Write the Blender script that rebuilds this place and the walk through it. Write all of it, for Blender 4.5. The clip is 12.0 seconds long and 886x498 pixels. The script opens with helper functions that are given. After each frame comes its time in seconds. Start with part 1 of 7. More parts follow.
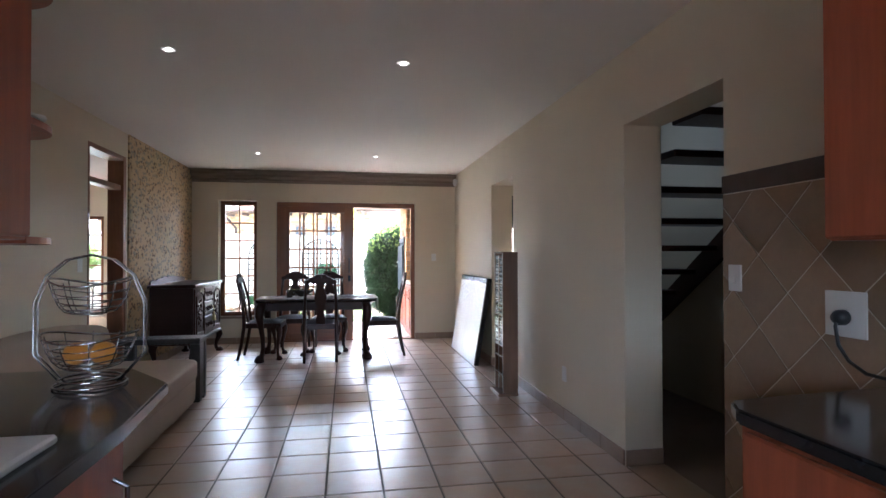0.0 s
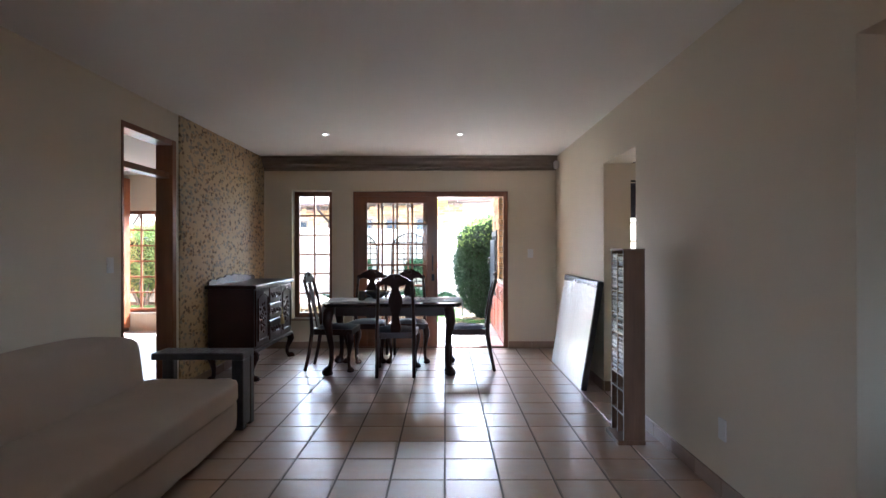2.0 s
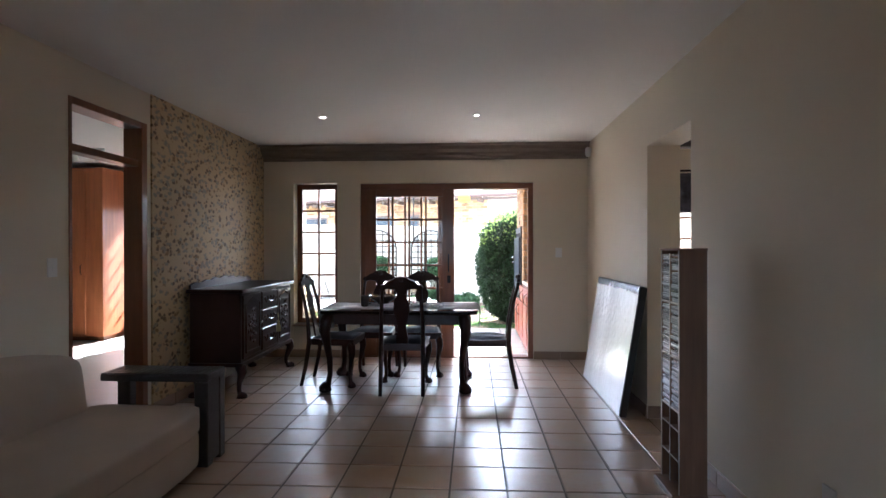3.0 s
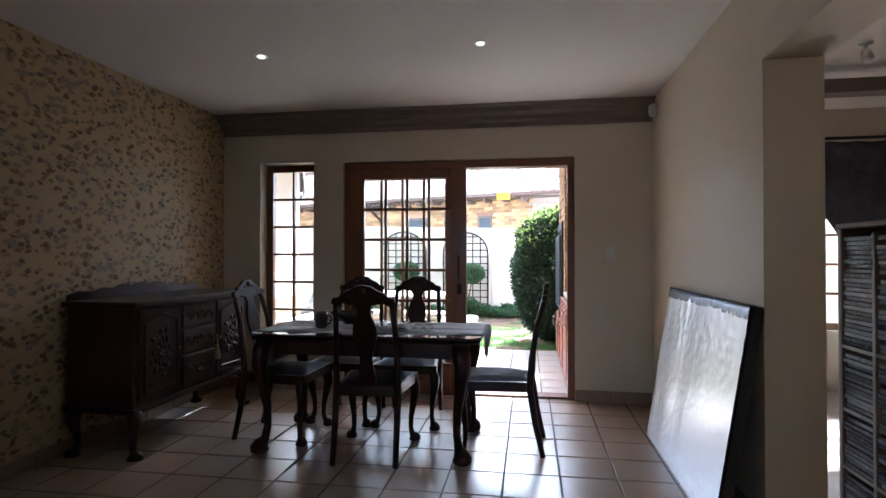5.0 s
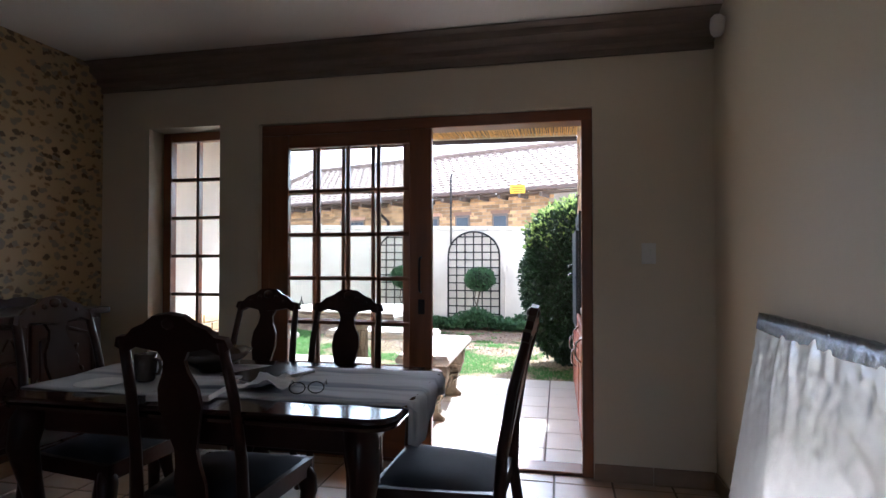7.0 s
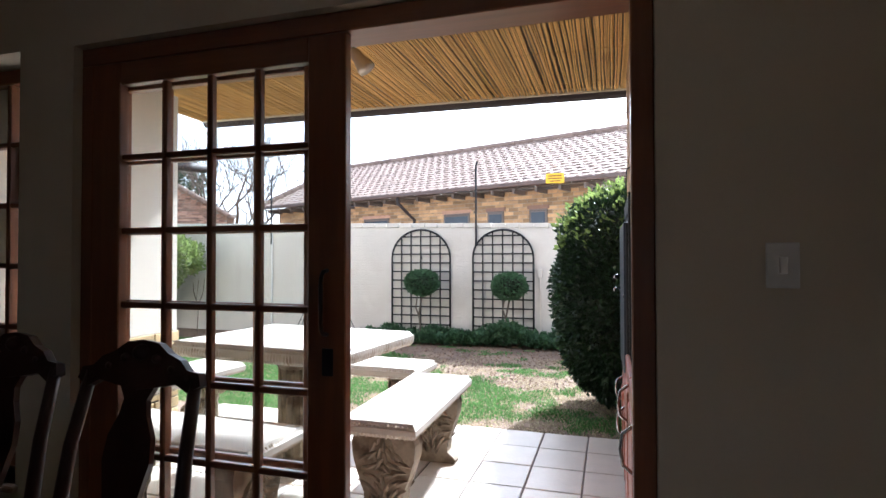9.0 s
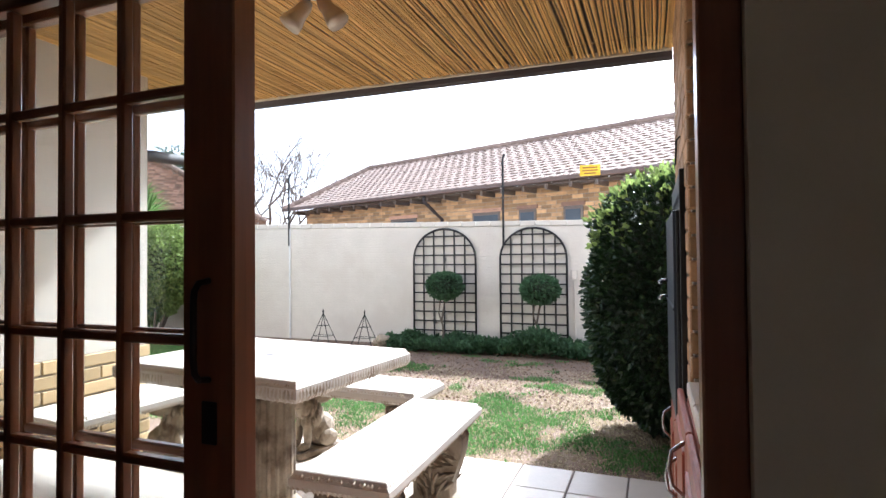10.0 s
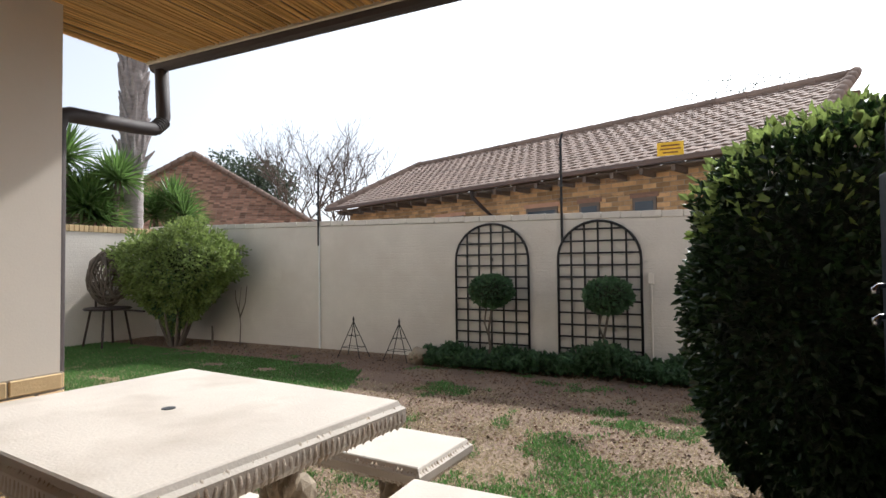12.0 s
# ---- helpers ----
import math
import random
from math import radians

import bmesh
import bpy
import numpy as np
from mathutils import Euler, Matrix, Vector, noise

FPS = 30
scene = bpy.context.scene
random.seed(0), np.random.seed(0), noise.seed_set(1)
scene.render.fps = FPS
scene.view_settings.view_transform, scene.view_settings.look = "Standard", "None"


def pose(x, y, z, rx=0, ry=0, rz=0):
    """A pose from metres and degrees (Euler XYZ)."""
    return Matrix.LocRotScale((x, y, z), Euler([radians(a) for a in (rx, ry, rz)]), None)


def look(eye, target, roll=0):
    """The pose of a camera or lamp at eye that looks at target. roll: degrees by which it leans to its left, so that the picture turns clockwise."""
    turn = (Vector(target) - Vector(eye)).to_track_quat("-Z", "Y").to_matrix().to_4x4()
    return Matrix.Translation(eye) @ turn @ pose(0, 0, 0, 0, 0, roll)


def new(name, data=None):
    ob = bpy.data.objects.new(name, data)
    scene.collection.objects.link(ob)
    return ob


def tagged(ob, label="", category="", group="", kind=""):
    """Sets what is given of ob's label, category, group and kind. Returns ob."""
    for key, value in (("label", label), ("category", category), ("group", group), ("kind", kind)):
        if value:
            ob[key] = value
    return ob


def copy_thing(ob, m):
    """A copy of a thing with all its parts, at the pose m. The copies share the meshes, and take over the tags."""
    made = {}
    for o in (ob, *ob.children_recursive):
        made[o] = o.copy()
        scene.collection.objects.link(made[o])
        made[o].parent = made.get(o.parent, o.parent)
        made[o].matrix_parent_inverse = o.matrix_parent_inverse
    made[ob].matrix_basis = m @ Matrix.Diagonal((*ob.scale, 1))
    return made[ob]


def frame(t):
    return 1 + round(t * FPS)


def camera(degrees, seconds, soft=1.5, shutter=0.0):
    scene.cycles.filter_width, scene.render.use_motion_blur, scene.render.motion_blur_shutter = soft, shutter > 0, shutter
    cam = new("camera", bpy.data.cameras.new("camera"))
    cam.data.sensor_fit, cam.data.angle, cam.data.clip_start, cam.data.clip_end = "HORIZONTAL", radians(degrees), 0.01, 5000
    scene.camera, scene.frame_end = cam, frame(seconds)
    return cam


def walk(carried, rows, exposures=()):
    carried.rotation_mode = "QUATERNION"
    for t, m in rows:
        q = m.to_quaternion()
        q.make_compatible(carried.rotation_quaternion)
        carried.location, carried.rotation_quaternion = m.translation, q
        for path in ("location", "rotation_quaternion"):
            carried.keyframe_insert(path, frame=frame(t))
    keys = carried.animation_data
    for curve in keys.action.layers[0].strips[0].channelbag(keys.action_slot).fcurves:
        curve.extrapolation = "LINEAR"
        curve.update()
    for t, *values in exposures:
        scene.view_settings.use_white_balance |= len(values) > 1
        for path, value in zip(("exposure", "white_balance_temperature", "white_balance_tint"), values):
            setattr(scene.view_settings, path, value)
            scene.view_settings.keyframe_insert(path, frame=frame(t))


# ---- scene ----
cam = camera(78.3, 12.0)
PATH = [
    (0, (-0.016, 0.062, 1.284), (0.333, 2.031, 1.31), -0.1),
    (0.5, (0.038, 0.294, 1.284), (0.271, 2.28, 1.309), -0.1),
    (1, (0.076, 0.557, 1.284), (0.218, 2.552, 1.301), -0.0),
    (1.5, (0.154, 0.864, 1.292), (0.208, 2.863, 1.304), -0.1),
    (2, (0.189, 1.201, 1.319), (0.181, 3.201, 1.321), -0.1),
    (2.5, (0.257, 1.583, 1.311), (0.193, 3.582, 1.313), -0.0),
    (3, (0.314, 1.964, 1.329), (0.204, 3.961, 1.323), -0.1),
    (5, (0.64, 3.674, 1.245), (0.328, 5.65, 1.269), -0.0),
    (5.5, (0.712, 4.095, 1.23), (0.37, 6.065, 1.263), -0.0),
    (6, (0.75, 4.505, 1.227), (0.386, 6.471, 1.259), -0.1),
    (6.5, (0.794, 4.903, 1.224), (0.41, 6.865, 1.259), -0.1),
    (7, (0.839, 5.298, 1.236), (0.424, 7.254, 1.272), -0.0),
    (9, (0.912, 6.905, 1.283), (0.324, 8.816, 1.319), -0.1),
    (9.5, (0.921, 7.261, 1.285), (0.271, 9.152, 1.323), -0.3),
    (10, (0.903, 7.602, 1.284), (0.184, 9.468, 1.325), -0.5),
    (10.5, (0.848, 7.938, 1.269), (0.067, 9.779, 1.314), -0.4),
    (11, (0.785, 8.258, 1.257), (-0.048, 10.075, 1.306), -0.3),
    (11.5, (0.681, 8.55, 1.243), (-0.192, 10.348, 1.295), -0.4),
    (12, (0.578, 8.795, 1.242), (-0.329, 10.576, 1.298), -0.6),
]
EXPOSURES = [(0.0, 4.52, 5080, 10), (2.0, 4.28, 5080, 10), (3.0, 3.95, 5080, 10), (5.0, 3.3, 5080, 10), (6.0, 2.97, 5050, 10), (7.0, 2.7, 5100, 10), (9.0, 2.0, 5300, 10), (10.0, 1.95, 5400, 10), (11.0, 1.65, 5600, 10), (12.0, 0.6, 6000, 10)]
walk(cam, [(t, look(eye, target, roll)) for t, eye, target, roll in PATH], EXPOSURES)

# ---- world and light ----
TO_SUN = Vector((0.18, 1.0, 0.93)).normalized()
world = bpy.data.worlds.new("sky")
scene.world = world
world.use_nodes = True
_n = world.node_tree.nodes
_sky = _n.new("ShaderNodeTexSky")
_sky.sky_type, _sky.sun_disc = "NISHITA", False
_sky.sun_elevation, _sky.sun_rotation = math.asin(TO_SUN.z), math.atan2(TO_SUN.x, TO_SUN.y)
_sky.air_density, _sky.dust_density, _sky.ozone_density = 1.0, 3.0, 1.0
_n["Background"].inputs["Strength"].default_value = 0.15
_haze = _n.new("ShaderNodeHueSaturation")
_haze.inputs["Saturation"].default_value = 0.25
world.node_tree.links.new(_sky.outputs[0], _haze.inputs["Color"])
world.node_tree.links.new(_haze.outputs[0], _n["Background"].inputs["Color"])
sun = new("sun", bpy.data.lights.new("sun", "SUN"))
sun.data.energy, sun.data.angle, sun.data.color = 4.2, radians(2.5), (1.0, 0.95, 0.87)
sun.matrix_world = look(TO_SUN * 30, (0, 0, 0))


def daylight_lamp(name, where, target, width, height, power, color=(0.92, 0.96, 1.0)):
    """An area lamp added to bring in daylight from one side."""
    lamp = bpy.data.lights.new(name, "AREA")
    lamp.shape, lamp.size, lamp.size_y, lamp.energy, lamp.color = "RECTANGLE", width, height, power, color
    ob = new(name, lamp)
    ob.matrix_world = look(where, target)
    return ob


# ---- materials ----
MATS = {}


def mat(name, base, rough=0.6, metal=0.0, var=0.15, scale=6.0, fine=90.0, bump=0.15, random_tint=0.0, second=None, amount=0.5, coat=0.0, stretch=(1, 1, 1), dist=0.004, spec=0.5, rvar=0.1):
    """Principled surface with variation at two scales; second: a colour that shows in large patches."""
    m = bpy.data.materials.new(name)
    m.use_nodes = True
    nt = m.node_tree
    n, l = nt.nodes, nt.links
    bs = n["Principled BSDF"]
    bs.inputs["Metallic"].default_value = metal
    bs.inputs["Coat Weight"].default_value = coat
    bs.inputs["Coat Roughness"].default_value = 0.12
    bs.inputs["Specular IOR Level"].default_value = spec
    tc, mp = n.new("ShaderNodeTexCoord"), n.new("ShaderNodeMapping")
    mp.inputs["Scale"].default_value = stretch
    l.new(tc.outputs["Object"], mp.inputs["Vector"])
    if random_tint:
        who, shift = n.new("ShaderNodeObjectInfo"), n.new("ShaderNodeVectorMath")
        shift.operation = "SCALE"
        shift.inputs[0].default_value = (37.0, 23.0, 11.0)
        l.new(who.outputs["Random"], shift.inputs["Scale"])
        l.new(shift.outputs[0], mp.inputs["Location"])
    big, small = n.new("ShaderNodeTexNoise"), n.new("ShaderNodeTexNoise")
    for t, sc, det in ((big, scale, 4.0), (small, fine, 6.0)):
        t.inputs["Scale"].default_value, t.inputs["Detail"].default_value = sc, det
        l.new(mp.outputs[0], t.inputs["Vector"])
    dark = tuple(c * (1 - var) for c in base) + (1,)
    light = tuple(min(1, c * (1 + var)) for c in base) + (1,)
    mix = n.new("ShaderNodeMix")
    mix.data_type = "RGBA"
    mix.inputs[6].default_value, mix.inputs[7].default_value = dark, light
    add = n.new("ShaderNodeMath")
    add.operation = "MULTIPLY_ADD"
    add.inputs[1].default_value, add.inputs[2].default_value = 0.45, 0.27
    l.new(small.outputs["Fac"], add.inputs[0])
    avg = n.new("ShaderNodeMath")
    avg.operation = "MULTIPLY_ADD"
    avg.inputs[1].default_value, avg.inputs[2].default_value = 1.1, -0.05
    sm = n.new("ShaderNodeMath")
    sm.operation = "MULTIPLY"
    l.new(big.outputs["Fac"], sm.inputs[0])
    l.new(add.outputs[0], sm.inputs[1])
    sm2 = n.new("ShaderNodeMath")
    sm2.operation = "MULTIPLY"
    sm2.inputs[1].default_value = 2.0
    l.new(sm.outputs[0], sm2.inputs[0])
    l.new(sm2.outputs[0], avg.inputs[0])
    avg.use_clamp = True
    l.new(avg.outputs[0], mix.inputs[0])
    out = mix.outputs[2]
    if second:
        ramp = n.new("ShaderNodeValToRGB")
        ramp.color_ramp.elements[0].position, ramp.color_ramp.elements[1].position = amount - 0.06, amount + 0.1
        pat = n.new("ShaderNodeTexNoise")
        pat.inputs["Scale"].default_value, pat.inputs["Detail"].default_value = scale * 0.7, 7.0
        l.new(mp.outputs[0], pat.inputs["Vector"])
        l.new(pat.outputs["Fac"], ramp.inputs[0])
        m2 = n.new("ShaderNodeMix")
        m2.data_type = "RGBA"
        m2.inputs[7].default_value = (*second, 1)
        l.new(out, m2.inputs[6])
        l.new(ramp.outputs[0], m2.inputs[0])
        out = m2.outputs[2]
    if random_tint:
        info, hsv = n.new("ShaderNodeObjectInfo"), n.new("ShaderNodeHueSaturation")
        k = n.new("ShaderNodeMath")
        k.operation = "MULTIPLY_ADD"
        k.inputs[1].default_value, k.inputs[2].default_value = 2 * random_tint, 1 - random_tint
        geo = n.new("ShaderNodeNewGeometry")
        w = n.new("ShaderNodeMath")
        w.operation = "ADD"
        fr = n.new("ShaderNodeMath")
        fr.operation = "FRACT"
        l.new(info.outputs["Random"], w.inputs[0])
        l.new(geo.outputs["Random Per Island"], w.inputs[1])
        l.new(w.outputs[0], fr.inputs[0])
        l.new(fr.outputs[0], k.inputs[0])
        l.new(k.outputs[0], hsv.inputs["Value"])
        l.new(out, hsv.inputs["Color"])
        out = hsv.outputs[0]
    l.new(out, bs.inputs["Base Color"])
    rr = n.new("ShaderNodeMapRange")
    rr.inputs["To Min"].default_value, rr.inputs["To Max"].default_value = max(0.02, rough - rvar), min(1, rough + rvar)
    l.new(small.outputs["Fac"], rr.inputs["Value"])
    l.new(rr.outputs[0], bs.inputs["Roughness"])
    if bump:
        bp = n.new("ShaderNodeBump")
        bp.inputs["Strength"].default_value, bp.inputs["Distance"].default_value = bump, dist
        l.new(small.outputs["Fac"], bp.inputs["Height"])
        l.new(bp.outputs[0], bs.inputs["Normal"])
    MATS[name] = m
    return m


def wood(name, base, rough=0.35, along="z", coat=0.2, contrast=0.35):
    s = {"x": (1.5, 18, 18), "y": (18, 1.5, 18), "z": (18, 18, 1.5)}[along]
    return mat(name, base, rough=rough, var=contrast, scale=1.2, fine=5.0, bump=0.12, coat=coat, stretch=s, dist=0.002)


def glow(name, color, strength):
    m = bpy.data.materials.new(name)
    m.use_nodes = True
    b = m.node_tree.nodes["Principled BSDF"]
    b.inputs["Emission Color"].default_value, b.inputs["Emission Strength"].default_value = (*color, 1), strength
    return m


def glass_mat(name, tint=(0.95, 0.97, 0.96)):
    m = bpy.data.materials.new(name)
    m.use_nodes = True
    n, l = m.node_tree.nodes, m.node_tree.links
    n.remove(n["Principled BSDF"])
    tr, gl, fr, mx = n.new("ShaderNodeBsdfTransparent"), n.new("ShaderNodeBsdfGlossy"), n.new("ShaderNodeFresnel"), n.new("ShaderNodeMixShader")
    tr.inputs[0].default_value, gl.inputs["Roughness"].default_value = (*tint, 1), 0.02
    fr.inputs["IOR"].default_value = 1.5
    l.new(fr.outputs[0], mx.inputs[0])
    l.new(tr.outputs[0], mx.inputs[1])
    l.new(gl.outputs[0], mx.inputs[2])
    l.new(mx.outputs[0], n["Material Output"].inputs[0])
    return m


def wallpaper_mat():
    """Cream paper with scattered small leaf sprigs in grey, olive and ochre."""
    m = mat("wallpaper", (0.52, 0.385, 0.22), rough=0.75, var=0.08, scale=3, fine=200, bump=0.1)
    n, l = m.node_tree.nodes, m.node_tree.links
    bs = n["Principled BSDF"]
    base = bs.inputs["Base Color"].links[0].from_socket
    tc, mp, vo = n.new("ShaderNodeTexCoord"), n.new("ShaderNodeMapping"), n.new("ShaderNodeTexVoronoi")
    mp.inputs["Scale"].default_value = (1, 18, 29)
    wob = n.new("ShaderNodeTexNoise")
    wob.inputs["Scale"].default_value = 26
    l.new(tc.outputs["Object"], wob.inputs["Vector"])
    mixv = n.new("ShaderNodeMix")
    mixv.data_type = "VECTOR"
    mixv.inputs[0].default_value = 0.05
    l.new(tc.outputs["Object"], mixv.inputs[4])
    l.new(wob.outputs["Color"], mixv.inputs[5])
    l.new(mixv.outputs[1], mp.inputs["Vector"])
    l.new(mp.outputs[0], vo.inputs["Vector"])
    vo.inputs["Scale"].default_value = 1.0
    dot = n.new("ShaderNodeValToRGB")
    dot.color_ramp.elements[0].position, dot.color_ramp.elements[1].position = 0.36, 0.50
    dot.color_ramp.elements[0].color, dot.color_ramp.elements[1].color = (1, 1, 1, 1), (0, 0, 0, 1)
    l.new(vo.outputs["Distance"], dot.inputs[0])
    hue = n.new("ShaderNodeValToRGB")
    hue.color_ramp.interpolation = "CONSTANT"
    els = hue.color_ramp.elements
    els[0].color, els[1].position, els[1].color = (0.17, 0.12, 0.075, 1), 0.4, (0.28, 0.18, 0.085, 1)
    e = els.new(0.7)
    e.color = (0.30, 0.26, 0.19, 1)
    sep = n.new("ShaderNodeSeparateColor")
    l.new(vo.outputs["Color"], sep.inputs[0])
    l.new(sep.outputs[0], hue.inputs[0])
    mx = n.new("ShaderNodeMix")
    mx.data_type = "RGBA"
    l.new(dot.outputs[0], mx.inputs[0])
    l.new(base, mx.inputs[6])
    l.new(hue.outputs[0], mx.inputs[7])
    l.new(mx.outputs[2], bs.inputs["Base Color"])
    return m


WALL = mat("cream_wall_paint", (0.66, 0.585, 0.455), rough=0.55, var=0.05, scale=1.5, fine=160, bump=0.12, dist=0.002)
CEIL = mat("ceiling_paint", (0.74, 0.70, 0.655), rough=0.7, var=0.03, scale=1.0, fine=200, bump=0.06, dist=0.002)
PAPER = wallpaper_mat()
TILE = mat("glazed_floor_tile", (0.40, 0.27, 0.185), rough=0.28, rvar=0.008, var=0.12, scale=7, fine=28, bump=0.0, random_tint=0.10, second=(0.40, 0.31, 0.24), amount=0.52, spec=1.0)
GROUT = mat("grout", (0.16, 0.13, 0.11), rough=0.9, var=0.2, scale=20)
SKIRT = mat("skirting_tile", (0.30, 0.21, 0.15), rough=0.35, var=0.15, scale=8, fine=60, random_tint=0.06)
MERANTI = wood("red_brown_hardwood", (0.20, 0.075, 0.030), along="z")
MERANTI_X = wood("red_brown_hardwood_rail", (0.20, 0.075, 0.030), along="x")
DARKWOOD = mat("dark_carved_wood", (0.035, 0.013, 0.009), rough=0.36, var=0.35, scale=4, fine=40, bump=0.15, coat=0.12, spec=0.3, stretch=(1, 1, 1))
PELMET = wood("grey_cornice_wood", (0.21, 0.17, 0.14), rough=0.65, along="x", coat=0)
BEAM = wood("grey_brown_pelmet", (0.13, 0.10, 0.082), rough=0.6, along="x", coat=0)
GLASS = glass_mat("window_glass")
CHERRY = wood("cherry_cabinet_wood", (0.33, 0.085, 0.035), rough=0.38, along="z")
GRANITE = mat("black_granite", (0.02, 0.02, 0.022), rough=0.14, var=0.6, scale=30, fine=220, bump=0.0, coat=0.3)
WHITE = mat("white_plastic", (0.72, 0.72, 0.70), rough=0.35, var=0.03, bump=0.02)
BLACK = mat("black_plastic", (0.015, 0.015, 0.016), rough=0.4, var=0.1, bump=0.03)
STEEL = mat("dark_chrome_wire", (0.35, 0.35, 0.36), rough=0.22, metal=1.0, var=0.1, bump=0.0)
SOFA = mat("cream_sofa_cloth", (0.42, 0.335, 0.26), rough=0.9, var=0.10, scale=3, fine=260, bump=0.3, dist=0.002)
SEAT = mat("dark_blue_seat_cloth", (0.045, 0.05, 0.065), rough=0.8, var=0.2, scale=10, fine=300, bump=0.2)
IRON = mat("black_iron", (0.022, 0.021, 0.022), rough=0.5, metal=0.6, var=0.2, fine=150, bump=0.15)
FACE_BRICK = mat("yellow_brown_face_brick", (0.40, 0.24, 0.12), rough=0.8, var=0.25, scale=12, fine=80, bump=0.4, random_tint=0.28)
RED_BRICK = mat("red_brown_face_brick", (0.37, 0.215, 0.15), rough=0.85, var=0.25, scale=12, fine=80, bump=0.3, random_tint=0.5)
MORTAR = mat("mortar", (0.30, 0.26, 0.21), rough=0.95, var=0.15, scale=25, fine=160, bump=0.3)
GARDEN_WALL = mat("bagged_cream_wall", (0.60, 0.55, 0.49), rough=0.85, var=0.10, scale=3.0, fine=45, bump=0.6, dist=0.010, second=(0.57, 0.515, 0.455), amount=0.56)
PLASTER_OUT = mat("outdoor_plaster", (0.66, 0.60, 0.52), rough=0.8, var=0.05, scale=2, fine=120, bump=0.15)
STONE = mat("cast_concrete_stone", (0.51, 0.46, 0.40), rough=0.8, var=0.16, scale=4, fine=110, bump=0.3, second=(0.41, 0.36, 0.30), amount=0.56)
# Browner than STONE: grime, plus the shade below the slabs, put into the colour.
OLD_SHADED_STONE = mat("weathered_shaded_stone", (0.28, 0.225, 0.16), rough=0.85, var=0.3, scale=11, fine=90, bump=0.6, second=(0.11, 0.075, 0.045), amount=0.52)
# Rim stone carries stains and the dark of its shaded sides in one colour.
RIM_STONE = mat("weathered_shaded_rim", (0.42, 0.36, 0.29), rough=0.85, var=0.3, scale=14, fine=100, bump=0.6, second=(0.24, 0.18, 0.12), amount=0.55)
REED = mat("reed", (0.56, 0.325, 0.10), rough=0.65, var=0.3, scale=5, fine=60, bump=0.2, random_tint=0.32, stretch=(1, 0.15, 1))
GUTTER = mat("dark_gutter_paint", (0.035, 0.024, 0.022), rough=0.7, var=0.2, scale=6, bump=0.1)
ROOF_TILE = mat("concrete_roof_tile", (0.28, 0.205, 0.165), rough=0.92, var=0.2, scale=6, fine=70, bump=0.3, random_tint=0.14, spec=0.25)
SOIL = mat("bare_brown_earth", (0.165, 0.108, 0.075), rough=0.95, var=0.35, scale=1.6, fine=40, bump=0.8, dist=0.02, second=(0.225, 0.16, 0.105), amount=0.53)
GRASS = mat("short_lawn_grass", (0.105, 0.22, 0.06), rough=0.8, var=0.4, scale=2, fine=20, bump=0, random_tint=0.35)
DRYGRASS = mat("dry_lawn_grass", (0.42, 0.35, 0.22), rough=0.85, var=0.3, scale=2, fine=20, bump=0, random_tint=0.3)
LEAF = mat("hedge_leaf", (0.022, 0.047, 0.014), rough=0.38, var=0.3, scale=3, fine=30, bump=0.05, random_tint=0.4)
LEAF_LIGHT = mat("shrub_leaf", (0.19, 0.25, 0.07), rough=0.5, var=0.3, scale=3, fine=30, bump=0.05, random_tint=0.4)
LEAF_BLUE = mat("topiary_leaf", (0.07, 0.135, 0.06), rough=0.55, var=0.3, scale=3, fine=30, bump=0.05, random_tint=0.4)
BARK = mat("grey_bark", (0.12, 0.095, 0.075), rough=0.9, var=0.35, scale=8, fine=60, bump=0.6, stretch=(1, 1, 0.3))


def course_relief(m, width=0.232, course=0.083):
    """Brick courses that show faintly through thin plaster, as relief alone."""
    n, l = m.node_tree.nodes, m.node_tree.links
    bs = n["Principled BSDF"]
    tc, sep, add, com, br, bp = (n.new("ShaderNode" + k) for k in ("TexCoord", "SeparateXYZ", "Math", "CombineXYZ", "TexBrick", "Bump"))
    l.new(tc.outputs["Object"], sep.inputs[0])
    l.new(sep.outputs[0], add.inputs[0])
    l.new(sep.outputs[1], add.inputs[1])
    l.new(add.outputs[0], com.inputs[0])
    l.new(sep.outputs[2], com.inputs[1])
    l.new(com.outputs[0], br.inputs["Vector"])
    for k, v in (("Scale", 1.0), ("Mortar Size", 0.008), ("Mortar Smooth", 0.6), ("Brick Width", width), ("Row Height", course)):
        br.inputs[k].default_value = v
    bp.invert = True
    bp.inputs["Strength"].default_value, bp.inputs["Distance"].default_value = 0.2, 0.005
    l.new(br.outputs["Fac"], bp.inputs["Height"])
    l.new(bs.inputs["Normal"].links[0].from_socket, bp.inputs["Normal"])
    l.new(bp.outputs[0], bs.inputs["Normal"])


course_relief(GARDEN_WALL)


def leafy(m, share=0.4):
    """Lets light shine through thin leaves."""
    n, l = m.node_tree.nodes, m.node_tree.links
    bs = n["Principled BSDF"]
    tr, mx = n.new("ShaderNodeBsdfTranslucent"), n.new("ShaderNodeMixShader")
    l.new(bs.inputs["Base Color"].links[0].from_socket, tr.inputs[0])
    mx.inputs[0].default_value = share
    l.new(bs.outputs[0], mx.inputs[1])
    l.new(tr.outputs[0], mx.inputs[2])
    l.new(mx.outputs[0], n["Material Output"].inputs[0])


for _m in (GRASS, DRYGRASS, LEAF, LEAF_LIGHT, LEAF_BLUE):
    leafy(_m, 0.2 if _m is LEAF else 0.4)
LAMP_GLOW = glow("halogen_glow", (1.0, 0.86, 0.66), 2.0)


